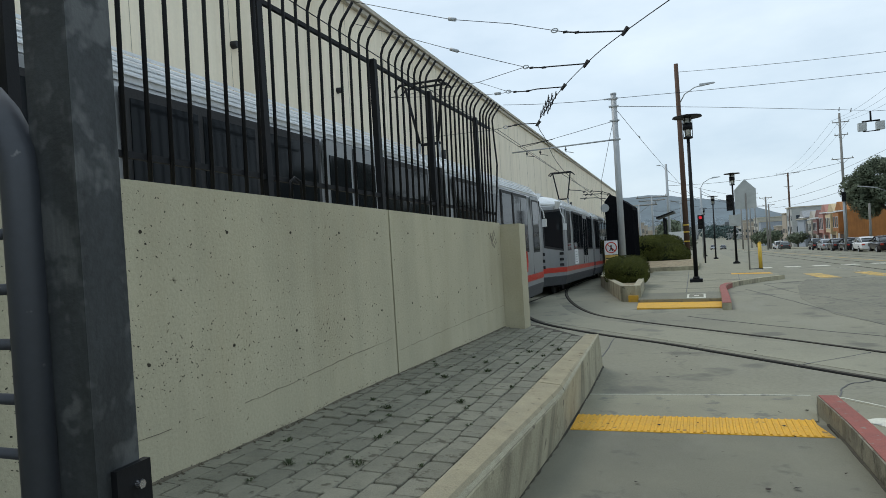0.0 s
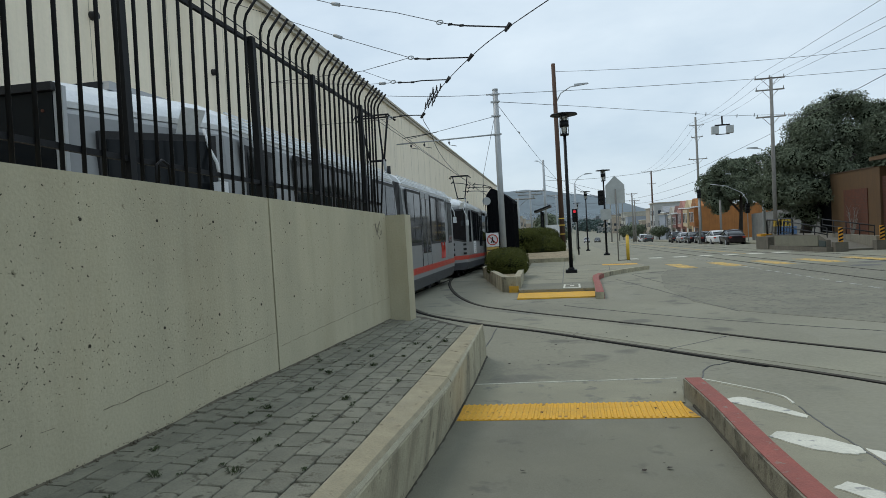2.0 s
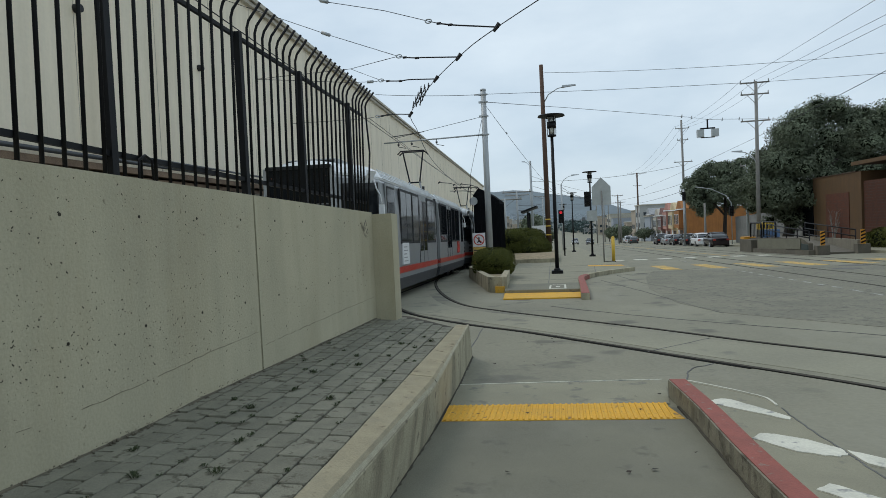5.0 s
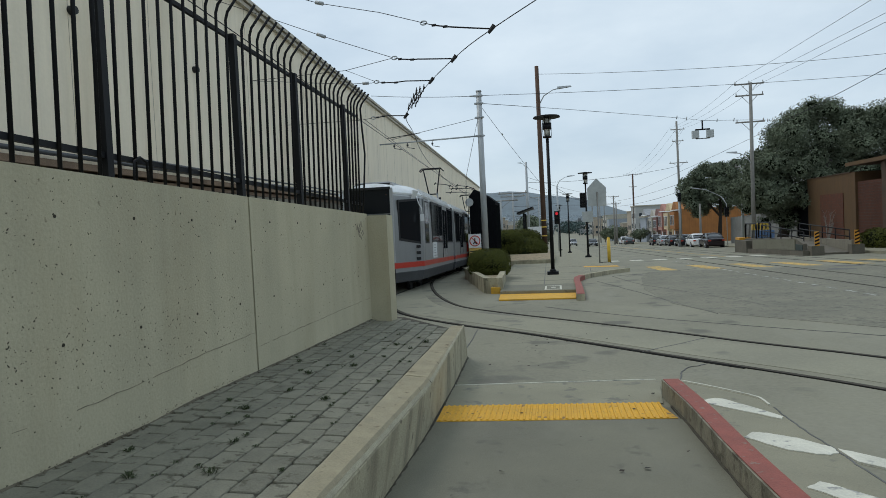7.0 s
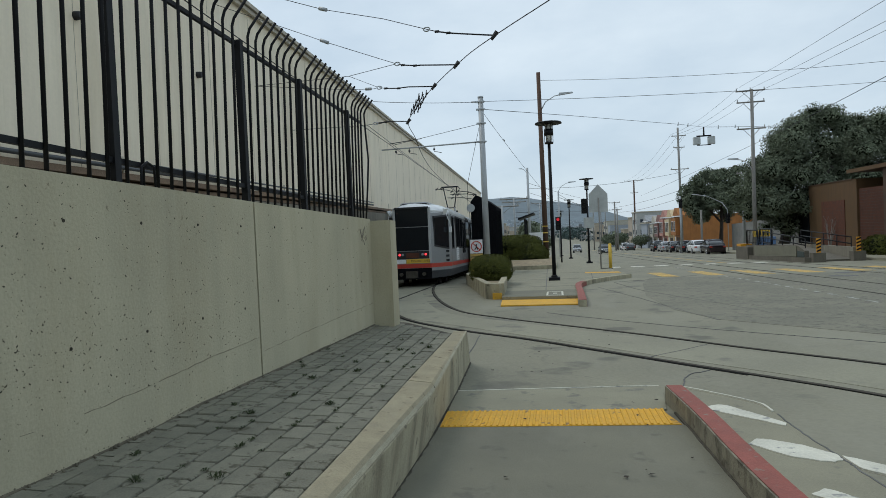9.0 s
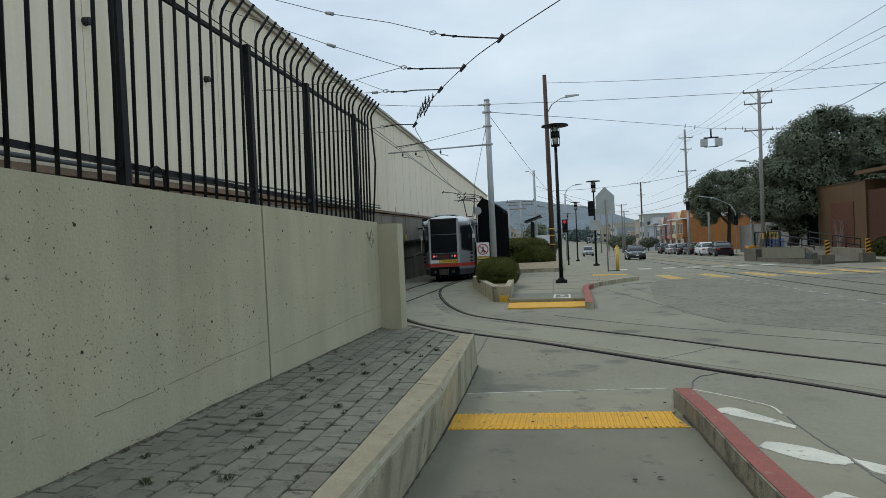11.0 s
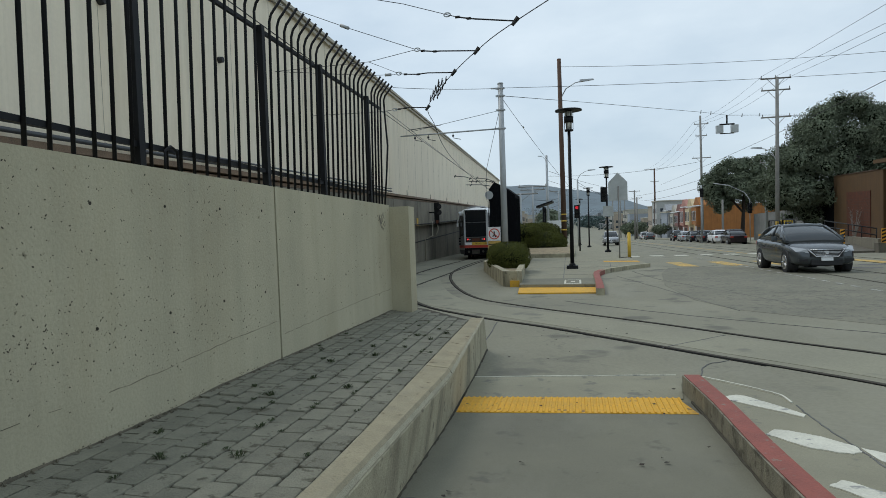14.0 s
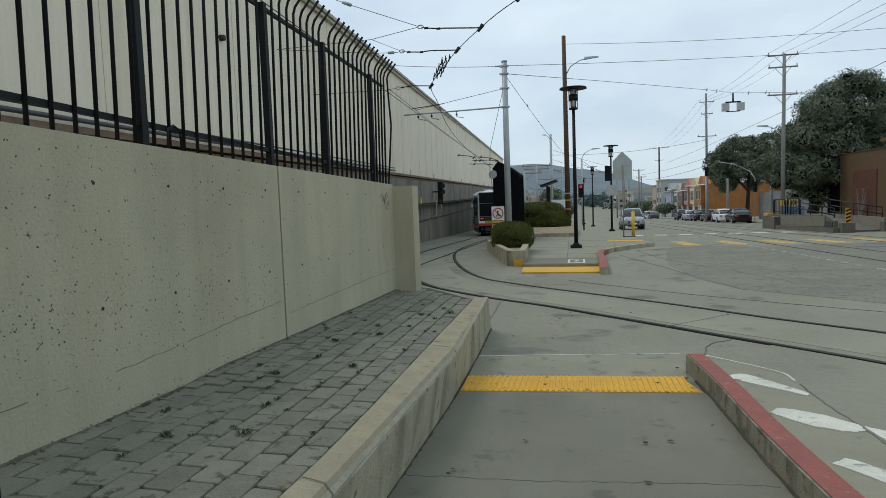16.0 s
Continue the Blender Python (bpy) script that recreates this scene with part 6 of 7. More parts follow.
def wire(pts, r=0.012, label="thin dark overhead wire", n=5, fittings=()):
    w = thing("overhead_wire", Matrix(), label, "wire", "overhead wires")
    bm = B()
    tube(bm, pts, r, n)
    part("strand", bm, M["rubber"], w)
    for p, q in fittings:
        bm = B()
        rod(bm, p, q, 0.036, 0.036, 8)
        part("insulator", bm, M["pole"], w)
    return w


def sag(a, b, s, n=10):
    a, b = Vector(a), Vector(b)
    return [a + (b - a) * (i / n) - Vector((0, 0, 4 * s * (i / n) * (1 - i / n))) for i in range(n + 1)]


def build_wires():
    # contact wire over the curve
    curve = smooth_path([(6.0, 2.0, 5.15), (2.2, 7.6, 5.02), (-0.7, 11.6, 4.86), (-1.65, 13.2, 4.81), (-2.43, 14.8, 4.77), (-2.85, 15.6, 4.66), (-3.5, 16.7, 4.34), (-3.72, 18.5, 4.17), (-4.19, 22, 3.98), (-4.7, 27, 3.85), (-5.4, 36, 3.75), (-5.95, 48, 3.5)], 5)
    wire(curve, 0.009, "dark contact wire following the curved track")
    wire([(-4.6 - 0.036 * (yy - 5), yy, 4.95 - 0.026 * yy) for yy in (-8, 10, 30, 60, 100)], 0.009, "dark contact wire above the yard track")
    wire([(-4.45, 16.0, 4.21), (-5.18, 24.0, 4.3), (-5.77, 34.0, 4.17), (-6.2, 48.0, 3.9)], 0.007, "dark messenger wire over the yard track")

    def pull_off(a, arm, ring, tails, beads):
        """A bent steel arm on the contact wire, its insulators and the wires that hold it."""
        w = wire([arm[-1], ring], 0.008, "pull-off span wire with insulators", fittings=beads)
        bm = B()
        tube(bm, [Vector(p) for p in [a] + arm], 0.014, 6)
        rod(bm, Vector(a) + Vector((0.05, 0, 0.06)), Vector(a) + Vector((-0.06, 0, -0.07)), 0.045, 0.03, 6)
        for p in arm[-2:]:
            rod(bm, Vector(p) + Vector((-0.04, 0, 0)), Vector(p) + Vector((0.04, 0, 0)), 0.024, 0.024, 8)
        part("pull_off_arm", bm, M["rubber"], w)
        bm = B()
        n = 14
        tube(bm, [Vector(ring) + Vector((0.06 * math.cos(2 * math.pi * k / n), 0, 0.035 * math.sin(2 * math.pi * k / n))) for k in range(n + 1)], 0.012, 5)
        part("ring", bm, M["pole"], w, "pale steel link ring")
        for t in tails:
            bm = B()
            tube(bm, [Vector(p) for p in t], 0.0065, 5)
            part("tail_wire", bm, M["rubber"], w)

    anchor = (-7.0, 15.0, 5.2)
    node = (-4.3, 14.2, 5.03)
    pull_off((-0.71, 11.6, 4.86), [(-1.4, 11.6, 4.96), (-1.55, 11.6, 4.985), (-1.76, 11.6, 5.03)], (-1.95, 11.6, 5.09), [[(-1.95, 11.6, 5.09), (-2.77, 11.6, 5.366), (-3.92, 11.62, 5.66), (-5.23, 11.7, 6.14), (-6.9, 11.9, 6.8)]],
             [((-3.85, 11.6, 5.64), (-4.0, 11.62, 5.69))])
    pull_off((-1.65, 13.2, 4.81), [(-2.3, 13.2, 4.86), (-2.42, 13.2, 4.87), (-2.53, 13.2, 4.87), (-2.79, 13.2, 4.905)], (-2.91, 13.2, 4.94), [[(-2.95, 13.2, 4.95), (-4.4, 13.2, 5.52), (-5.74, 13.2, 6.09), (-6.95, 13.2, 6.6)], [(-2.95, 13.2, 4.94), node]],
             [((-4.4, 13.2, 5.52), (-4.58, 13.2, 5.6))])
    pull_off((-2.43, 14.8, 4.77), [(-3.05, 14.8, 4.81), (-3.18, 14.8, 4.805), (-3.28, 14.8, 4.795), (-3.59, 14.8, 4.82)], (-3.75, 14.8, 4.85), [[(-3.8, 14.8, 4.87), node, anchor], [(-3.8, 14.8, 4.85), (-3.93, 15.0, 4.88), (-4.57, 15.0, 4.91), anchor]],
             [((-4.0, 15.0, 4.885), (-4.15, 15.0, 4.89))])
    pull_off((-3.5, 16.7, 4.34), [(-4.0, 16.7, 4.38), (-4.12, 16.7, 4.37), (-4.28, 16.7, 4.355)], (-4.4, 16.7, 4.35), [[(-4.45, 16.7, 4.345), (-4.7, 16.6, 4.3), (-7.2, 17.6, 4.5)]], [])
    # section insulator cluster
    sw = thing("section_insulator", Matrix(), "black rod cluster clamped on the contact wire", "insulator")
    p0, p1 = Vector((-2.78, 15.45, 4.72)), Vector((-3.2, 16.2, 4.42))
    for k, dx in enumerate((-0.13, -0.04, 0.06)):
        bm = B()
        off = Vector((dx, 0, 0.03 * k))
        tube(bm, [p0 + off, p1 + off], 0.012, 5)
        for u in (0.1, 0.4, 0.65, 0.9):
            q = p0.lerp(p1, u) + off
            rod(bm, q + Vector((-0.02, 0, -0.07)), q + Vector((0.01, 0, 0.11)), 0.016, 0.012, 5)
        part("rod", bm, M["rubber"], sw)
    gear = thing("overhead_switch", pose(-4.45, 31.0, 3.15, 0, 0, 8), "dark bar frame of the overhead wire crossing above the yard track", "wire fitting")
    for k, (x0, x1, z0, z1, knots) in enumerate(((-1.0, -0.1, 0.32, 0.16, (0.05, 0.85)), (-0.3, 1.0, 0.04, -0.02, (0.12, 0.3, 0.9)), (-0.45, 0.75, -0.12, -0.2, (0.2,)), (0.1, 0.95, 0.2, 0.02, (0.0, 0.55)))):
        bm = B()
        tube(bm, [(x0, 0.1 * k, z0), (0.4 * x0 + 0.6 * x1, 0.1 * k + 0.24, 0.5 * z0 + 0.5 * z1 + 0.03), (x1, 0.1 * k + 0.4, z1)], 0.017, 5)
        for u in knots:
            q = Vector((x0 + (x1 - x0) * u, 0.1 * k + 0.4 * u, z0 + (z1 - z0) * u))
            rod(bm, q + Vector((-0.05, 0, -0.05)), q + Vector((0.05, 0, 0.06)), 0.03, 0.022, 6)
        part("bar", bm, M["rubber"], gear)
    # spans from the traction pole
    wire(sag((-2.92, 30, 7.36), (18.9, 40, 8.67), 0.12), 0.011)
    wire(sag((-2.97, 30, 7.35), (-8.1, 29.9, 7.75), 0.06), 0.012, fittings=[((-3.2, 30, 7.36), (-3.4, 30, 7.37))])
    wire([(-2.92, 30, 7.0), (1.31, 43.66, 8.72), (9.72, 50.64, 8.6), (11.66, 52.07, 8.48), (15.88, 55, 8.66), (19.9, 57.6, 8.72), (29.7, 63.5, 9.2)], 0.014, "span wire carrying insulators and the hanging signal",
         fittings=[((9.5, 50.45, 8.5), (9.55, 50.5, 8.75)), ((10.3, 51.07, 8.45), (10.35, 51.1, 8.7)), ((12.9, 52.9, 8.4), (12.95, 52.95, 8.65)), ((14.4, 53.97, 8.5), (14.45, 54, 8.75)), ((17.5, 56.05, 8.55), (17.55, 56.1, 8.8))])
    wire(sag((-2.92, 30, 6.9), (0.3, 60, 3.5), 0.2), 0.011, fittings=[((-2.35, 35.0, 6.22), (-2.32, 35.2, 6.19))])
    wire(sag((-0.48, 44.2, 11.3), (20.8, 44, 10.64), 0.25), 0.013)
    # line wires along the far pole row
    for dx, z0, z1, end in ((-1.05, 11.75, 14.3, (11.49, 25, 8.55)), (0.0, 11.7, 14.3, (11.98, 25, 8.07)), (1.05, 11.6, 14.2, (11.97, 25, 7.75))):
        a, b = Vector((16.0 + dx, 55, z0)), Vector(end)
        wire([a, a + (b - a) * 0.5 + Vector((0, 0, -0.05)), b, b + (b - a) * 0.9], 0.009)
        wire(sag((16.0 + dx, 55, z0), (18.6 + dx, 100, z1), 0.5), 0.011)
        wire(sag((18.6 + dx, 100, z1), (23.7 + dx * 2, 200, 14.4), 1.2), 0.014)
    wire(sag((14.0, 28, 7.05), (18.06, 62, 8.01), 0.05) + sag((18.06, 62, 8.01), (15.47, 120, 6.31), 0.1)[1:], 0.016)
    # far crossing wires between the poles down the street
    for p, q, d in (((0.7, 78, 4.9), (14.9, 160, 4.7), 0.5), ((-3.5, 95, 8.0), (13.5, 150, 6.2), 0.5), ((0.7, 78, 5.3), (11.0, 190, 7.0), 0.8), ((-3.5, 95, 6.6), (14.9, 160, 5.0), 0.7),
                    ((-3.5, 95, 5.2), (11.0, 190, 6.0), 1.0), ((18.6, 100, 8.6), (-3.5, 95, 7.2), 0.6), ((15.2, 82, 4.2), (14.9, 160, 4.3), 0.4), ((18.6, 100, 6.0), (13.5, 150, 5.2), 0.3)):
        wire(sag(p, q, d), 0.022)
    for k in range(3):
        wire(sag((-5.0, 85, 2.2 + 0.7 * k), (-2.5, 120, 3.4 + 0.6 * k), 0.2), 0.03)
    # twin signal boxes hung from the span
    sb = thing("hanging_signal", pose(11.65, 52.07, 7.45), "pair of pale boxes in a black frame under the span wire", "signal")
    for s in (-1, 1):
        bm = B()
        box(bm, s * 0.53 - 0.24, s * 0.53 + 0.24, -0.2, 0.2, -0.28, 0.28)
        bevel(bm, 0.08, 3)
        part("lamp_box", bm, M["sign_back"], sb)
    bm = B()
    tube(bm, [(-0.53, 0, 0.36), (0.53, 0, 0.36)], 0.06, 6)
    tube(bm, [(0, 0, 0.36), (0, 0, 1.05)], 0.06, 6)
    part("hanger", bm, M["black"], sb)
    bm = B()
    tube(bm, [(-0.5, 0, -0.33), (0.5, 0, -0.33)], 0.035, 6)
    part("lower_bar", bm, M["black"], sb)


# ---------------------------------------------------------------- far side of the street
def build_stop():
    """Boarding stop in the street with its ramp and railings."""
    st = thing("tram_stop_platform", pose(0, 0, 0), "raised concrete tram stop with railings and striped end markers", "platform")

    def wall_run(name, x0, x1, rows, material):
        bm = B()
        stack(bm, [[(x0, y, gz(y) + lo), (x1, y, gz(y) + lo), (x1, y, gz(y) + hi), (x0, y, gz(y) + hi)] for y, lo, hi in rows])
        return part(name, bm, material, st)
    wall_run("plinth", 12.98, 13.3, [(36.3, -0.05, 0.26), (48.6, -0.05, 0.26)], M["dark_block"])
    wall_run("street_wall", 13.1, 13.3, [(36.6, 0.26, 0.62), (37.6, 0.26, 0.9), (45.6, 0.26, 0.93)], M["dark_block"])
    wall_run("pale_panel", 13.05, 13.1, [(37.7, 0.3, 0.87), (45.2, 0.24, 0.88)], M["ramp"])
    wall_run("green_panel", 13.06, 13.1, [(36.65, 0.28, 0.56), (37.6, 0.28, 0.62)], M["dark_green"])
    wall_run("deck", 13.3, 15.6, [(37.0, -0.05, 0.1), (44.5, -0.05, 0.9), (48.6, -0.05, 0.95)], M["dark_block"])
    wall_run("footway_wall", 15.55, 15.8, [(36.9, -0.05, 0.72), (45.2, -0.05, 0.95)], M["retain"])
    for y0, y1 in ((45.4, 47.9), (42.6, 45.0)):
        rl = B()
        z = gz(y0) + 0.93
        x = 13.35
        tube(rl, [(x, y0, z), (x, y0, z + 0.85), (x, y0 + 0.15, z + 0.98), (x, y1 - 0.15, z + 0.98), (x, y1, z + 0.85), (x, y1, z)], 0.05, 8)
        for k in range(1, 8):
            yy = y0 + (y1 - y0) * k / 8
            tube(rl, [(x, yy, z), (x, yy, z + 0.95)], 0.015, 5)
        tube(rl, [(x, y0, z + 0.15), (x, y1, z + 0.15)], 0.02, 5)
        part("guard_rail", rl, M["black"], st)
    for x in (13.35, 15.6):
        rl = B()
        for d in (0.2, 0.55, 0.9):
            tube(rl, [(x, 44.3, gz(44.3) + 0.9 + d), (x, 37.2, gz(37.2) + 0.35 + d)], 0.034, 6)
        for k in range(5):
            yy = 44.3 - 7.1 * k / 4
            b = gz(yy) + 0.9 - 0.55 * k / 4
            tube(rl, [(x, yy, b - 0.1), (x, yy, b + 0.9)], 0.03, 6)
        part("handrail", rl, M["black"], st)
    one("yellow_cabinet", M["yellow_paint"], st, (13.6, 14.6, 47.0, 47.4, gz(47) + 1.5, gz(47) + 1.95), bev=0.03)
    for k in range(4):
        one("cabinet_bar", M["rubber"], st, (13.7 + 0.22 * k, 13.8 + 0.22 * k, 46.98, 47.0, gz(47) + 1.58, gz(47) + 1.85))
    one("blue_box", mat("blue_paint", (0.11, 0.2, 0.36), 0.5), st, (13.7, 14.7, 46.2, 46.9, gz(46) + 0.94, gz(46) + 1.45), bev=0.03)
    one("yellow_bumper", M["hazard"], st, (12.95, 13.7, 48.0, 49.0, gz(48) + 0.86, gz(48) + 1.02), bev=0.04)
    one("bumper_block", M["dark_block"], st, (12.9, 14.6, 46.2, 49.0, gz(48) - 0.05, gz(48) + 0.86), bev=0.06)
    for x, y in ((13.6, 36.1), (15.75, 36.7)):
        mk = thing("hazard_marker", pose(x, y, gz(y) + 0.4), "narrow yellow and black striped hazard marker", "marker", "hazard markers")
        one("board", M["hazard"], mk, (-0.11, 0.11, 0, 0.04, 0.1, 0.85))
        bm = B()
        for k in range(4):
            stack(bm, [[(-0.11, d, 0.12 + 0.18 * k), (0.11, d, 0.21 + 0.18 * k), (0.11, d, 0.3 + 0.18 * k), (-0.11, d, 0.21 + 0.18 * k)] for d in (-0.006, -0.001)])
        part("black_stripes", bm, M["black"], mk)
        one("block", M["dark_block"], mk, (-0.3, 0.3, -0.1, 0.4, -0.45, 0.1), bev=0.02)


def build_right_building():
    """Low brick and timber community building."""
    b = thing("brick_building", Matrix(), "low brown brick building with a flat overhanging roof", "building")
    X, g = 20.0, gz(48) - 0.3
    one("tan_wall", M["tan"], b, (X, X + 12, 46.9, 55.1, g, 3.66))
    one("brick_wall", M["brick"], b, (X + 0.15, X + 12, 20.0, 46.9, g, 3.0))
    one("clerestory_wall", M["brown"], b, (X + 1.6, X + 12, 20.0, 46.9, 3.0, 4.1))
    bm = B()
    for r in range(24):
        z = g + 0.2 + 0.19 * r
        box(bm, X + 0.12, X + 0.149, 20, 46.85, z, z + 0.02)
    part("mortar_courses", bm, M["brown"], b)
    one("roof", M["brown"], b, (X - 0.25, X + 13, 18.0, 47.5, 4.1, 4.3), bev=0.03)
    one("fascia", M["tan"], b, (X - 0.3, X - 0.25, 17.9, 47.6, 4.08, 4.32))
    one("wall_cap", M["brown"], b, (X - 0.05, X + 12.05, 47.62, 55.15, 3.66, 3.72))
    bp = one("brick_panel", M["brick"], b, (X - 0.05, X, 48.7, 52.6, g + 0.6, 2.35))
    bm = B()
    for r in range(16):
        box(bm, X - 0.054, X - 0.0505, 48.7, 52.6, g + 0.7 + 0.19 * r, g + 0.715 + 0.19 * r)
    part("mortar_lines", bm, M["brown"], bp)
    # solid slab; the doorway's dark depth is put in by colour alone
    dp = B()
    box(dp, X - 0.03, X + 0.2, 55.16, 57.4, g, 2.9)
    part("dark_doorway", dp, M["matte_black"], b, "flat near-black slab standing for a doorway")
    for k in range(6):
        y = 44.5 - 4.0 * k
        w = one("window_1", M["brown"], b, (X + 1.5, X + 1.66, y - 1.7, y + 1.7, 3.1, 3.95))
        w.name = "window"
        one("pane", M["pane"], w, (X + 1.45, X + 1.52, y - 1.55, y + 1.55, 3.2, 3.88))
    for k in range(4):
        y = 43.0 - 6 * k
        one("pilaster", M["brown"], b, (X - 0.05, X + 0.25, y - 0.25, y + 0.25, g, 4.0))
    bm = B()
    bmesh.ops.create_uvsphere(bm, u_segments=12, v_segments=8, radius=0.12, matrix=Matrix.Translation((X + 0.05, 42.2, 2.6)))
    part("globe_lamp", bm, M["lampglass"], b)
    # footway on the far side
    bm = B()
    slab(bm, [(16.3, -10), (22.0, -10), (22.0, 200), (17.1, 200), (17.1, 60), (16.3, 56)], -0.05, 0.14)
    structure("pavement_6", shear(bm), M["pale"], "pale concrete footway across the street", "pavement")
    # bare twiggy shrub and garden shrubs before the brick wall
    rnd = random.Random(17)
    shrub = thing("bare_shrub", pose(19.5, 50.2, gz(50) + 0.14), "leafless grey-brown shrub before the brick panel", "shrub")
    for k in range(7):
        bm = B()
        a = rnd.uniform(0, 6.28)
        tip = Vector((0.25 * math.cos(a), 0.9 * math.sin(a), rnd.uniform(1.6, 2.6)))
        tube(bm, [(0, 0, 0), tip * 0.5 + Vector((0, 0, 0.2)), tip], [0.03, 0.02, 0.008], 5)
        for j in range(9):
            u = rnd.uniform(0.35, 1.0)
            p = tip * u + Vector((0, 0, 0.2 * (1 - u)))
            q = p + Vector((rnd.uniform(-0.2, 0.2), rnd.uniform(-0.45, 0.45), rnd.uniform(0.1, 0.45)))
            tube(bm, [p, q], [0.009, 0.004], 4)
        part("branch", bm, M["greywood"], shrub)
    # garden shrubs before the brick wall
    build_bush(19.0, 41.5, gz(41), [((0, 0, 0.6), (0.6, 1.4, 0.7)), ((0.2, 1.5, 0.5), (0.5, 1.0, 0.55))], 3500, 0.07, 9, "loose green shrub before the brick wall")


def build_tree(x, y, trunk, blobs, count, size, seed, label):
    tree = thing("tree", pose(x, y, gz(y)), label, "tree", "street trees")
    bm = B()
    for pts, r in trunk:
        tube(bm, pts, r, 8)
    part("trunk", bm, M["bark"], tree)
    bm = B()
    leaf_cloud(bm, blobs, count, size, seed, 0.6, 0.4, 0.95)
    tagged(part("crown", bm, M["leaf"], tree), kind="stuff")
    # near-black cores paint the shade behind the crown's leaves
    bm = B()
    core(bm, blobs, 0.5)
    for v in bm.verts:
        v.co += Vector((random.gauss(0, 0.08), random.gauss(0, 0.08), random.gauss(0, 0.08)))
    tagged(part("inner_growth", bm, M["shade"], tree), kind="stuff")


def clumps(rnd, outline, base, depth, n, r0, r1):
    """Leaf clumps that fill a crown: outline is (x, top) along the street side, base the underside."""
    blobs = []
    xs, tops = [p[0] for p in outline], [p[1] for p in outline]
    for _ in range(n):
        x = rnd.uniform(xs[0], xs[-1])
        top = float(np.interp(x, xs, tops))
        s = rnd.uniform(r0, r1)
        u = rnd.random() ** 0.6
        z = base + (top - 0.75 * s - base) * u
        y = rnd.uniform(-depth, depth) * math.sqrt(max(0.1, 1 - u * u * 0.7))
        blobs.append(((x, y, z), (s, s, 0.72 * s)))
    return blobs


def build_trees():
    rnd = random.Random(11)
    blobs = clumps(rnd, [(-2.5, 6.2), (-1.5, 8.2), (0.1, 9.5), (0.9, 11.0), (1.7, 12.3), (3.6, 12.6), (4.6, 12.3), (5.4, 11.4), (7.2, 11.5), (9.5, 11.0), (12, 9.5)], 3.0, 3.4, 210, 0.6, 1.15)
    blobs += clumps(rnd, [(-2.3, 5.2), (0.2, 5.4), (1.2, 4.8)], 1.6, 1.6, 26, 0.5, 0.8)
    blobs += clumps(random.Random(5), [(-1.0, 7.2), (1.5, 9.0), (5.0, 9.5)], 3.6, 2.4, 46, 0.6, 1.0)
    trunk = [([(0.0, 0, -0.2), (0.6, 0, 1.8), (1.8, -0.5, 3.8), (3.6, -1.5, 7.0)], [0.5, 0.42, 0.34, 0.16]), ([(0.5, 0, 1.6), (-0.3, 0, 3.6), (-0.8, 0, 5.8)], [0.34, 0.24, 0.12]),
             ([(1.4, -0.3, 3.0), (4.2, -1.6, 5.0), (6.8, -2.2, 7.0)], [0.3, 0.22, 0.1])]
    build_tree(18.7, 58, trunk, blobs, 175000, 0.085, 21, "broad dark evergreen street tree beside the brick building")
    blobs = clumps(rnd, [(-4.0, 8.4), (-3.0, 9.6), (-1.8, 10.4), (0.7, 11.0), (3.0, 10.6), (5.0, 9.5)], 3.1, 2.6, 96, 0.5, 1.0)
    trunk = [([(0, 0, -0.2), (0.2, 0, 3.0), (0.4, 0, 8.0)], [0.3, 0.22, 0.1]), ([(0.2, 0, 3.6), (-1.6, 0, 5.8), (-2.6, 0, 7.6)], [0.15, 0.12, 0.06]), ([(0.3, 0, 4.0), (2.4, 0, 6.4), (3.8, 0, 8.2)], [0.15, 0.11, 0.06])]
    build_tree(20.6, 86, trunk, blobs, 46000, 0.12, 22, "dark street tree hanging over the parked cars")
    for k, (x, y, s) in enumerate(((21.0, 166, 1.1), (16.5, 210, 1.5), (-1.5, 118, 1.0), (17, 185, 1.4), (-6, 150, 1.6), (-9, 240, 3))):
        blobs = [((rnd.uniform(-1, 1) * s, rnd.uniform(-1, 1) * s, 2.2 * s + rnd.uniform(-0.6, 0.6) * s), (1.0 * s, 1.0 * s, 0.8 * s)) for _ in range(5)]
        build_tree(x, y, [([(0, 0, -0.2), (0, 0, 2.2 * s)], [0.14 * s, 0.08 * s])], blobs, 1500, 0.2 * s, 30 + k, "small dark street tree far down the street")


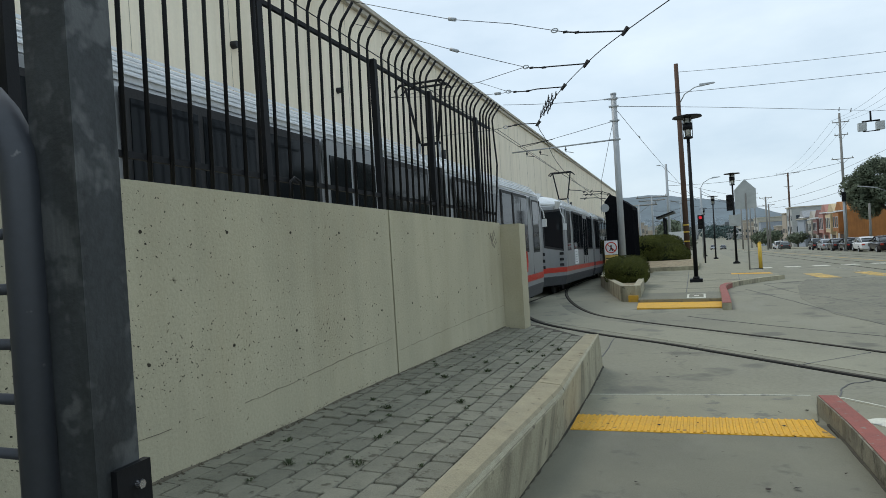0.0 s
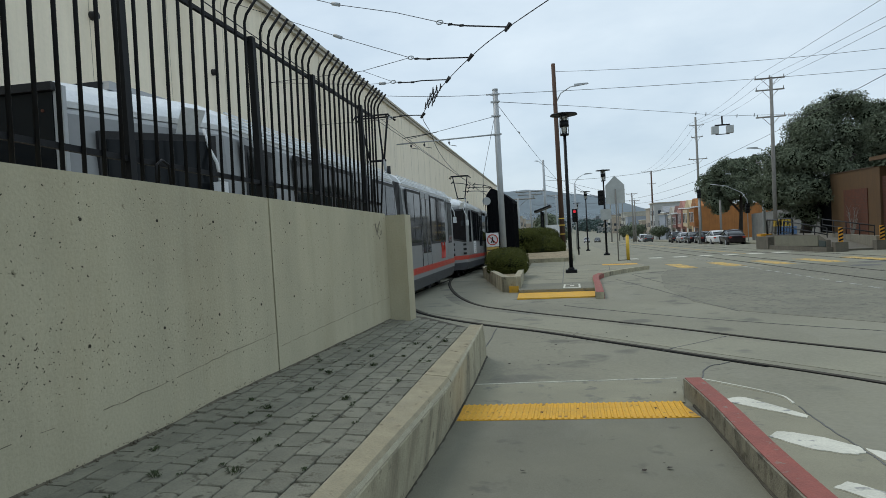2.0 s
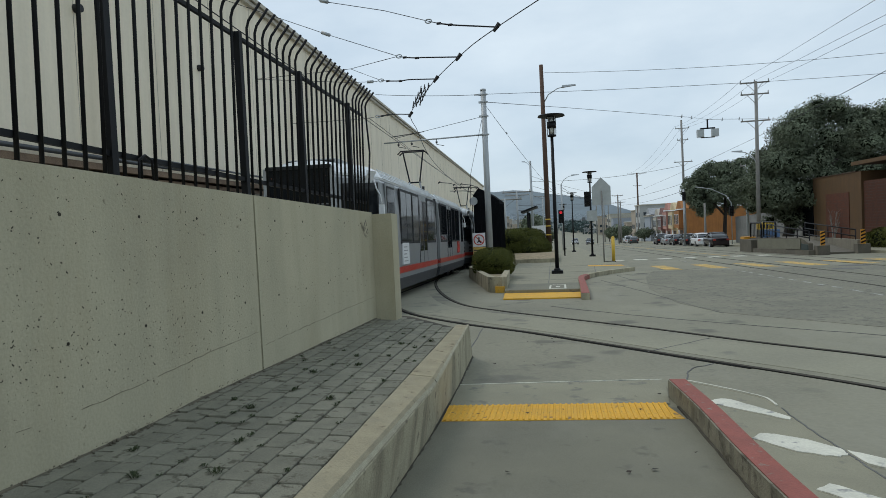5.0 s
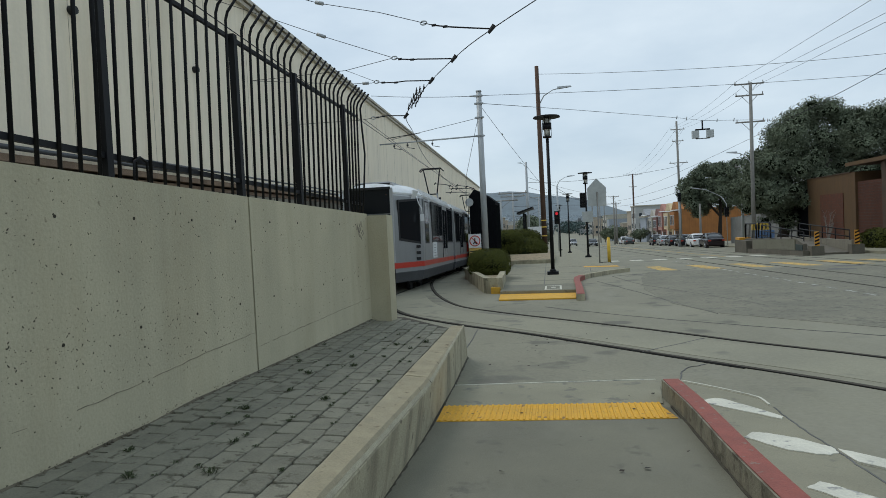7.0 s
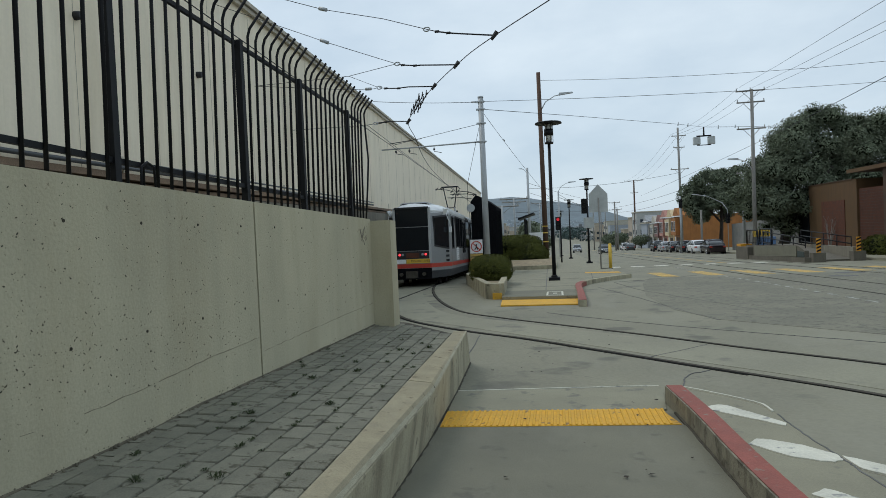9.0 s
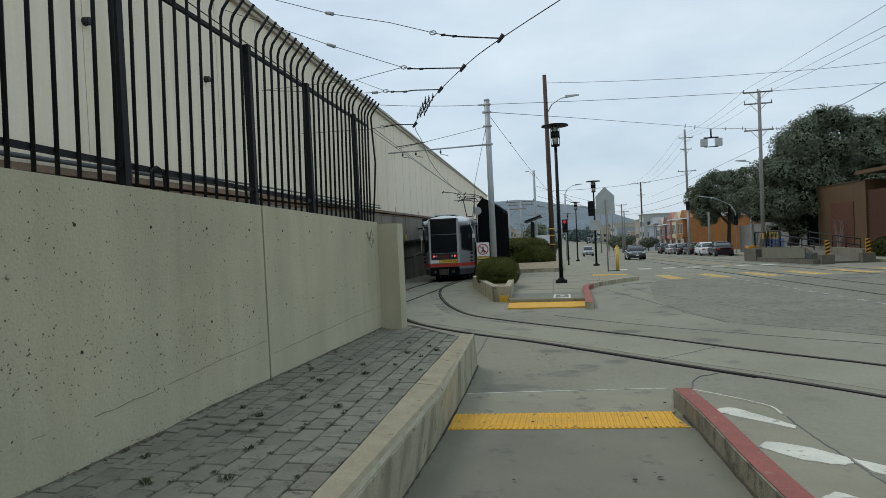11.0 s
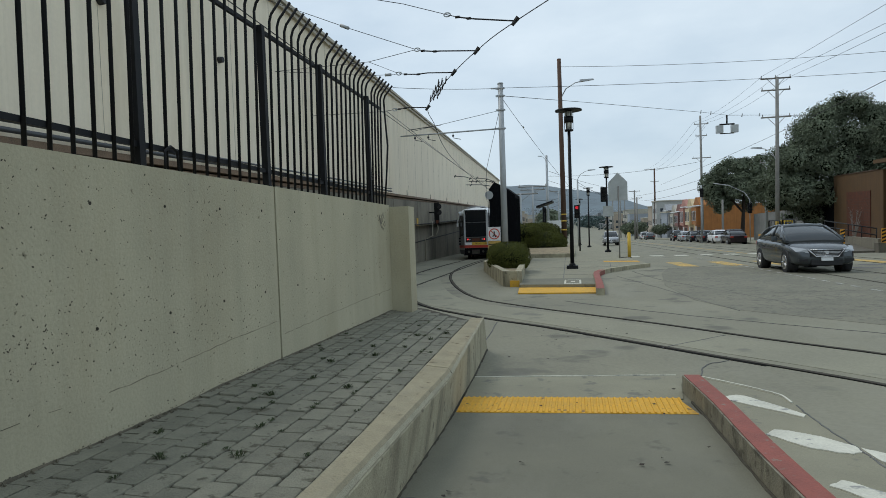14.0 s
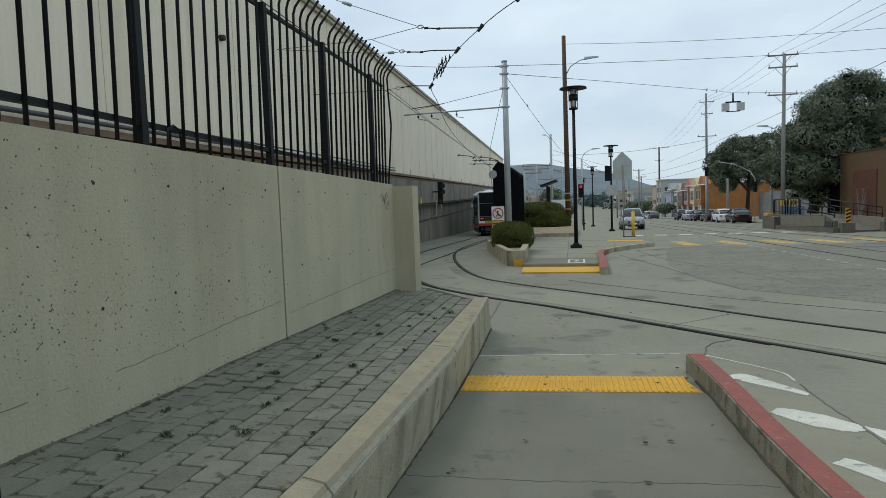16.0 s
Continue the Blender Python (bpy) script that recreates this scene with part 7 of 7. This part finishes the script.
def house(x, y, w, depth, h, color, gable, label):
    """Row house with its front to the street (-x)."""
    g = gz(y) + 0.1
    hs = thing("house", pose(x, y, g), label, "house", "row houses")
    paint = mat("house_render", color, 0.8, vary=0.15, scale=1.0, fine=12, streak=0.5)
    one("wall", paint, hs, (0, depth, -w / 2, w / 2 - 0.04, -1.2, h))
    bm = B()
    if gable:
        stack(bm, [[(dx, -w * 0.42, h), (dx, w * 0.42, h), (dx, w * 0.12, h + 1.5), (dx, -w * 0.12, h + 1.5)] for dx in (-0.35, 3.0)])
    else:
        box(bm, -0.3, depth, -w / 2, w / 2 - 0.04, h, h + 0.35)
    part("roof", bm, paint if gable else M["brown"], hs)
    one("bay", paint, hs, (-0.8, 0, -w * 0.36, w * 0.36, 2.7, h - 0.5), bev=0.1)
    for yy in (-w * 0.22, 0.0, w * 0.22):
        wd = one("window", M["white"], hs, (-0.86, -0.78, yy - 0.42, yy + 0.42, 3.4, h - 1.1), bev=0.02)
        one("pane", M["pane"], wd, (-0.9, -0.84, yy - 0.34, yy + 0.34, 3.5, h - 1.2))
    one("garage_door", M["brown"], hs, (-0.05, 0.02, -w * 0.3, w * 0.12, 0.0, 2.2))
    one("door", M["white"], hs, (-0.05, 0.02, w * 0.22, w * 0.38, 0.0, 2.3))
    one("cornice", M["white"], hs, (-0.45, 0.0, -w / 2, w / 2 - 0.04, h - 0.25, h - 0.05))
    return hs


def build_houses():
    cols = [((0.32, 0.13, 0.036), True, 6.5, "orange row house with a stepped gable and a bare side wall"), ((0.55, 0.44, 0.27), True, 6.6, "cream row house with arched gable"),
            ((0.4, 0.2, 0.16), True, 6.9, "pink row house with a shaped gable"), ((0.2, 0.1, 0.085), True, 6.2, "dusty maroon row house with a bay window"), ((0.4, 0.37, 0.31), True, 6.3, "pale row house with a bay window"),
            ((0.33, 0.32, 0.3), False, 6.4, "grey-white row house with a flat roof"), ((0.3, 0.31, 0.32), True, 7.2, "grey row house down the street")]
    for k, (c, gb, h, lab) in enumerate(cols):
        house(24.0, 134.0 + 7.5 * k, 7.3, 14, h, c, gb, lab)
    # grey screen wall and low orange annex before the houses
    bm = B()
    box(bm, 21.5, 21.8, 62, 84, -0.1, 3.3)
    structure("wall_2", shear(bm), mat("grey_block_wall", (0.2, 0.2, 0.19), 0.9, vary=0.2, scale=1, streak=0.3), "weathered grey block screen wall", "wall")
    an = thing("annex", pose(31, 98, gz(98)), "orange flat-roofed annex behind the trees", "building")
    one("wall", mat("orange_render", (0.26, 0.11, 0.034), 0.85, vary=0.15, scale=0.6, streak=0.3), an, (0, 9, -4, 10, -0.5, 5.0))
    one("roof", M["brown"], an, (-0.3, 9.3, -4.3, 10.3, 5.0, 5.3))
    for y in (-1, 4):
        w = one("window", M["brown"], an, (-0.06, 0.05, y, y + 1.6, 3.2, 4.8))
        one("pane", M["pane"], w, (-0.09, -0.04, y + 0.1, y + 1.5, 3.3, 4.7))
    # distant blocks along both sides
    rnd = random.Random(4)
    for k in range(26):
        right = k % 2 == 0
        y = 175 + 13 * k
        x = (22 + rnd.uniform(0, 4)) if right else -(16 + rnd.uniform(0, 10))
        h = rnd.uniform(6, 11)
        col = rnd.choice([(0.4, 0.4, 0.38), (0.3, 0.31, 0.32), (0.38, 0.32, 0.25), (0.3, 0.33, 0.37), (0.42, 0.4, 0.34)])
        d = thing("distant_building", pose(x, y, gz(y)), "distant pale flat-roofed building", "building", "distant buildings")
        one("wall", mat("distant_render", col, 0.9, vary=0.1), d, (0 if right else -12, 12 if right else 0, -5.5, 5.5, -0.5, h))
        one("roof", M["coping"], d, (-0.3 if right else -12.3, 12.3 if right else 0.3, -5.7, 5.7, h, h + 0.3))
        for i in range(3):
            xx = -0.06 if right else -0.05
            for j in range(int(h // 3.4)):
                one("window", M["pane"], d, (xx, xx + 0.11, -4.5 + 3.3 * i, -3.0 + 3.3 * i, 1.2 + 3 * j, 2.6 + 3 * j))
        for i in range(4):
            for j in range(int(h // 3.4)):
                one("window", M["pane"], d, (-11 + 2.8 * i if not right else 1 + 2.8 * i, -9.6 + 2.8 * i if not right else 2.4 + 2.8 * i, -5.55, -5.45, 1.2 + 3 * j, 2.6 + 3 * j))


def build_hills():
    rnd = random.Random(8)
    bm = B()
    xs = np.linspace(-1500, 1500, 70)
    rows = []
    for j in range(10):
        v = j / 9
        y = 950 + 750 * v
        row = []
        for x in xs:
            ridge = 60 + 22 * noise.noise((x * 0.0022, 3.1, 0)) + 12 * noise.noise((x * 0.008, 1.0, 0)) + 42 * math.exp(-((x + 190) / 260) ** 2) - 30 * math.exp(-((x - 520) / 420) ** 2) - 34 / (1 + math.exp(-(x - 130) / 45))
            z = -9 + ridge * math.sin(v * math.pi / 2) ** 1.2 + 4 * noise.noise((x * 0.01, y * 0.01, 2))
            row.append(bm.verts.new((x, y, z)))
        rows.append(row)
    for a, b in zip(rows, rows[1:]):
        for i in range(len(xs) - 1):
            f = bm.faces.new((a[i], a[i + 1], b[i + 1], b[i]))
            f.smooth = True
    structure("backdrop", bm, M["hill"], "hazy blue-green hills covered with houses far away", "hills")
    bm = B()
    for _ in range(5200):
        x = rnd.uniform(-520, 460)
        v = 0.22 * rnd.random() ** 1.6 + 0.01
        y = 950 + 750 * v
        ridge = 60 + 22 * noise.noise((x * 0.0022, 3.1, 0)) + 12 * noise.noise((x * 0.008, 1.0, 0)) + 42 * math.exp(-((x + 190) / 260) ** 2) - 30 * math.exp(-((x - 520) / 420) ** 2) - 34 / (1 + math.exp(-(x - 130) / 45))
        z = -9 + ridge * math.sin(v * math.pi / 2) ** 1.2
        w, h = rnd.uniform(0.6, 1.8), rnd.uniform(0.3, 1.1)
        box(bm, x - w, x + w, y - 2, y + 2, z - 3, z + h)
    # pale wall colour already holds the distance haze
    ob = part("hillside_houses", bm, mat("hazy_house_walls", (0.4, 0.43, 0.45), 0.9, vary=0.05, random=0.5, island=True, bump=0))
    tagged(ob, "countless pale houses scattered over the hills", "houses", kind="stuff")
    bm = B()
    for _ in range(2600):
        x, y = rnd.uniform(-260, 330), rnd.uniform(420, 940)
        w, h = rnd.uniform(1.2, 3.6), rnd.uniform(3, 7.5) + (4 if rnd.random() < 0.1 else 0)
        if abs(x - 8) > 9:
            box(bm, x - w, x + w, y - 5, y + 5, -9, -8 + h)
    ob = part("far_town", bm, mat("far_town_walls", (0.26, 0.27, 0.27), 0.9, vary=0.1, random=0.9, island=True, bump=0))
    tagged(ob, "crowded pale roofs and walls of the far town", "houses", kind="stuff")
    bm = B()
    leaf_cloud(bm, [((rnd.uniform(-240, 320), rnd.uniform(380, 900), -4), (7, 7, 5)) for _ in range(150)], 15000, 1.2, 77)
    # bluish leaf colour has the distance haze mixed in
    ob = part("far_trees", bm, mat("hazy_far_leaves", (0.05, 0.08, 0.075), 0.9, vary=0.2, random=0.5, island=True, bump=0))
    tagged(ob, "dark tree clumps among the far houses", "trees", kind="stuff")


def build_parked():
    paints = dict(black=mat("black_car_paint", (0.015, 0.015, 0.02), 0.2, vary=0.1, bump=0), silver=mat("silver_car_paint", (0.45, 0.46, 0.48), 0.25, metal=0.4, vary=0.05, bump=0),
                  white=mat("white_car_paint", (0.75, 0.75, 0.75), 0.25, vary=0.03, bump=0), maroon=mat("dark_maroon_car_paint", (0.02, 0.012, 0.016), 0.2, vary=0.1, bump=0), grey=mat("grey_car_paint", (0.075, 0.084, 0.09), 0.12, metal=0.35, vary=0.05, bump=0))
    spec = [("maroon", "sedan", 69.9, "dark low saloon parked at the far kerb"), ("white", "sedan", 77.0, "white sedan parked at the far kerb"), ("black", "sedan", 84.0, "black sedan parked at the far kerb"), ("black", "sedan", 91.5, "black saloon car parked at the far kerb"),
            ("silver", "sedan", 99.0, "silver sedan parked at the far kerb"), ("black", "suv", 106.5, "dark car parked at the far kerb"), ("grey", "sedan", 140, "grey car parked far down the street"), ("white", "suv", 150, "white van-like car parked far down the street")]
    for paint, kind, y, lab in spec:
        c = build_car("parked_car", lab, paints[paint], kind, 4.5, "cars parked at the far kerb")
        c.matrix_basis = pose(16.0 if y < 110 else 15.4, y, gz(y), math.degrees(SLOPE), 0, 180)
    return paints


# ---------------------------------------------------------------- build
build_ground()
build_tactile()
build_kerbs()
build_rails()
build_wall()
build_fence()
build_gate()
build_depot()
build_island()
build_poles()
build_wires()
build_stop()
build_right_building()
build_trees()
build_houses()
build_hills()
paints = build_parked()
tram_rear = build_tram("silver-grey articulated tram with a red band, tail lamps lit", True, 12.8)
tram_front = build_tram("silver-grey articulated tram with a red band, coupled ahead", False, 10.0)
sedan = build_car("sedan", "dark grey sedan with chrome grille driving up the street", paints["grey"], "sedan", 4.62)
suv = build_car("suv", "pale silver off-road car with a dark bumper driving up the street", paints["silver"], "suv", 4.4)
build_bed()


def track_x(y):
    return -5.09 - 0.036 * (y - 18.3)


def track_z(y):
    pts = [(-20, 0.0), (0, -0.3), (6, -0.42), (13, -0.48), (18, -0.54), (30, -0.9), (70, -2.1), (120, -3.6)]
    for (a, za), (b, zb) in zip(pts, pts[1:]):
        if y <= b:
            return za + (zb - za) * (y - a) / (b - a)
    return pts[-1][1]


def tram_pose(y):
    x0, z0, x1, z1 = track_x(y), track_z(y + 2), track_x(y + CAR), track_z(y + CAR - 2)
    pitch = math.degrees(math.atan2(z1 - z0, CAR - 4))
    return pose(x0, y, z0 - math.tan(radians(pitch)) * 2, pitch, 0, math.degrees(math.atan(0.036)))


def motions():
    tail = [(0.0, -0.6), (0.5, 0.58), (1.0, 1.83), (1.5, 3.15), (2.0, 4.48), (2.5, 5.75), (3.0, 6.95), (3.5, 8.25), (4.5, 10.8), (5.5, 13.5), (6.5, 16.4), (7.0, 18.0), (7.5, 19.5), (9.0, 24.5), (10.0, 27.9), (11.3, 32.2), (12.5, 36.0), (13.5, 38.8), (14.5, 41.5), (15.0, 42.9), (16.0, 45.8)]
    walk(tram_rear, [(t, tram_pose(y)) for t, y in tail])
    walk(tram_front, [(t, tram_pose(y + CAR + 0.75)) for t, y in tail])
    p = math.degrees(SLOPE)
    walk(sedan, [(t, pose(7.5, y, gz(y), p, 0, 0)) for t, y in ((0.0, 236.0), (7.0, 131.0), (9.0, 101.0), (11.5, 61.5), (12.0, 53.8), (12.5, 45.5), (13.0, 37.5), (13.5, 30.2), (14.0, 23.0), (14.5, 16.2), (16.0, -4.0))])
    walk(suv, [(t, pose(4.5, y, gz(y), p, 0, 0)) for t, y in ((0.0, 240.0), (9.0, 138.0), (11.5, 110.0), (13.0, 92.0), (14.0, 81.0), (15.0, 69.0), (16.0, 55.5))])


motions()
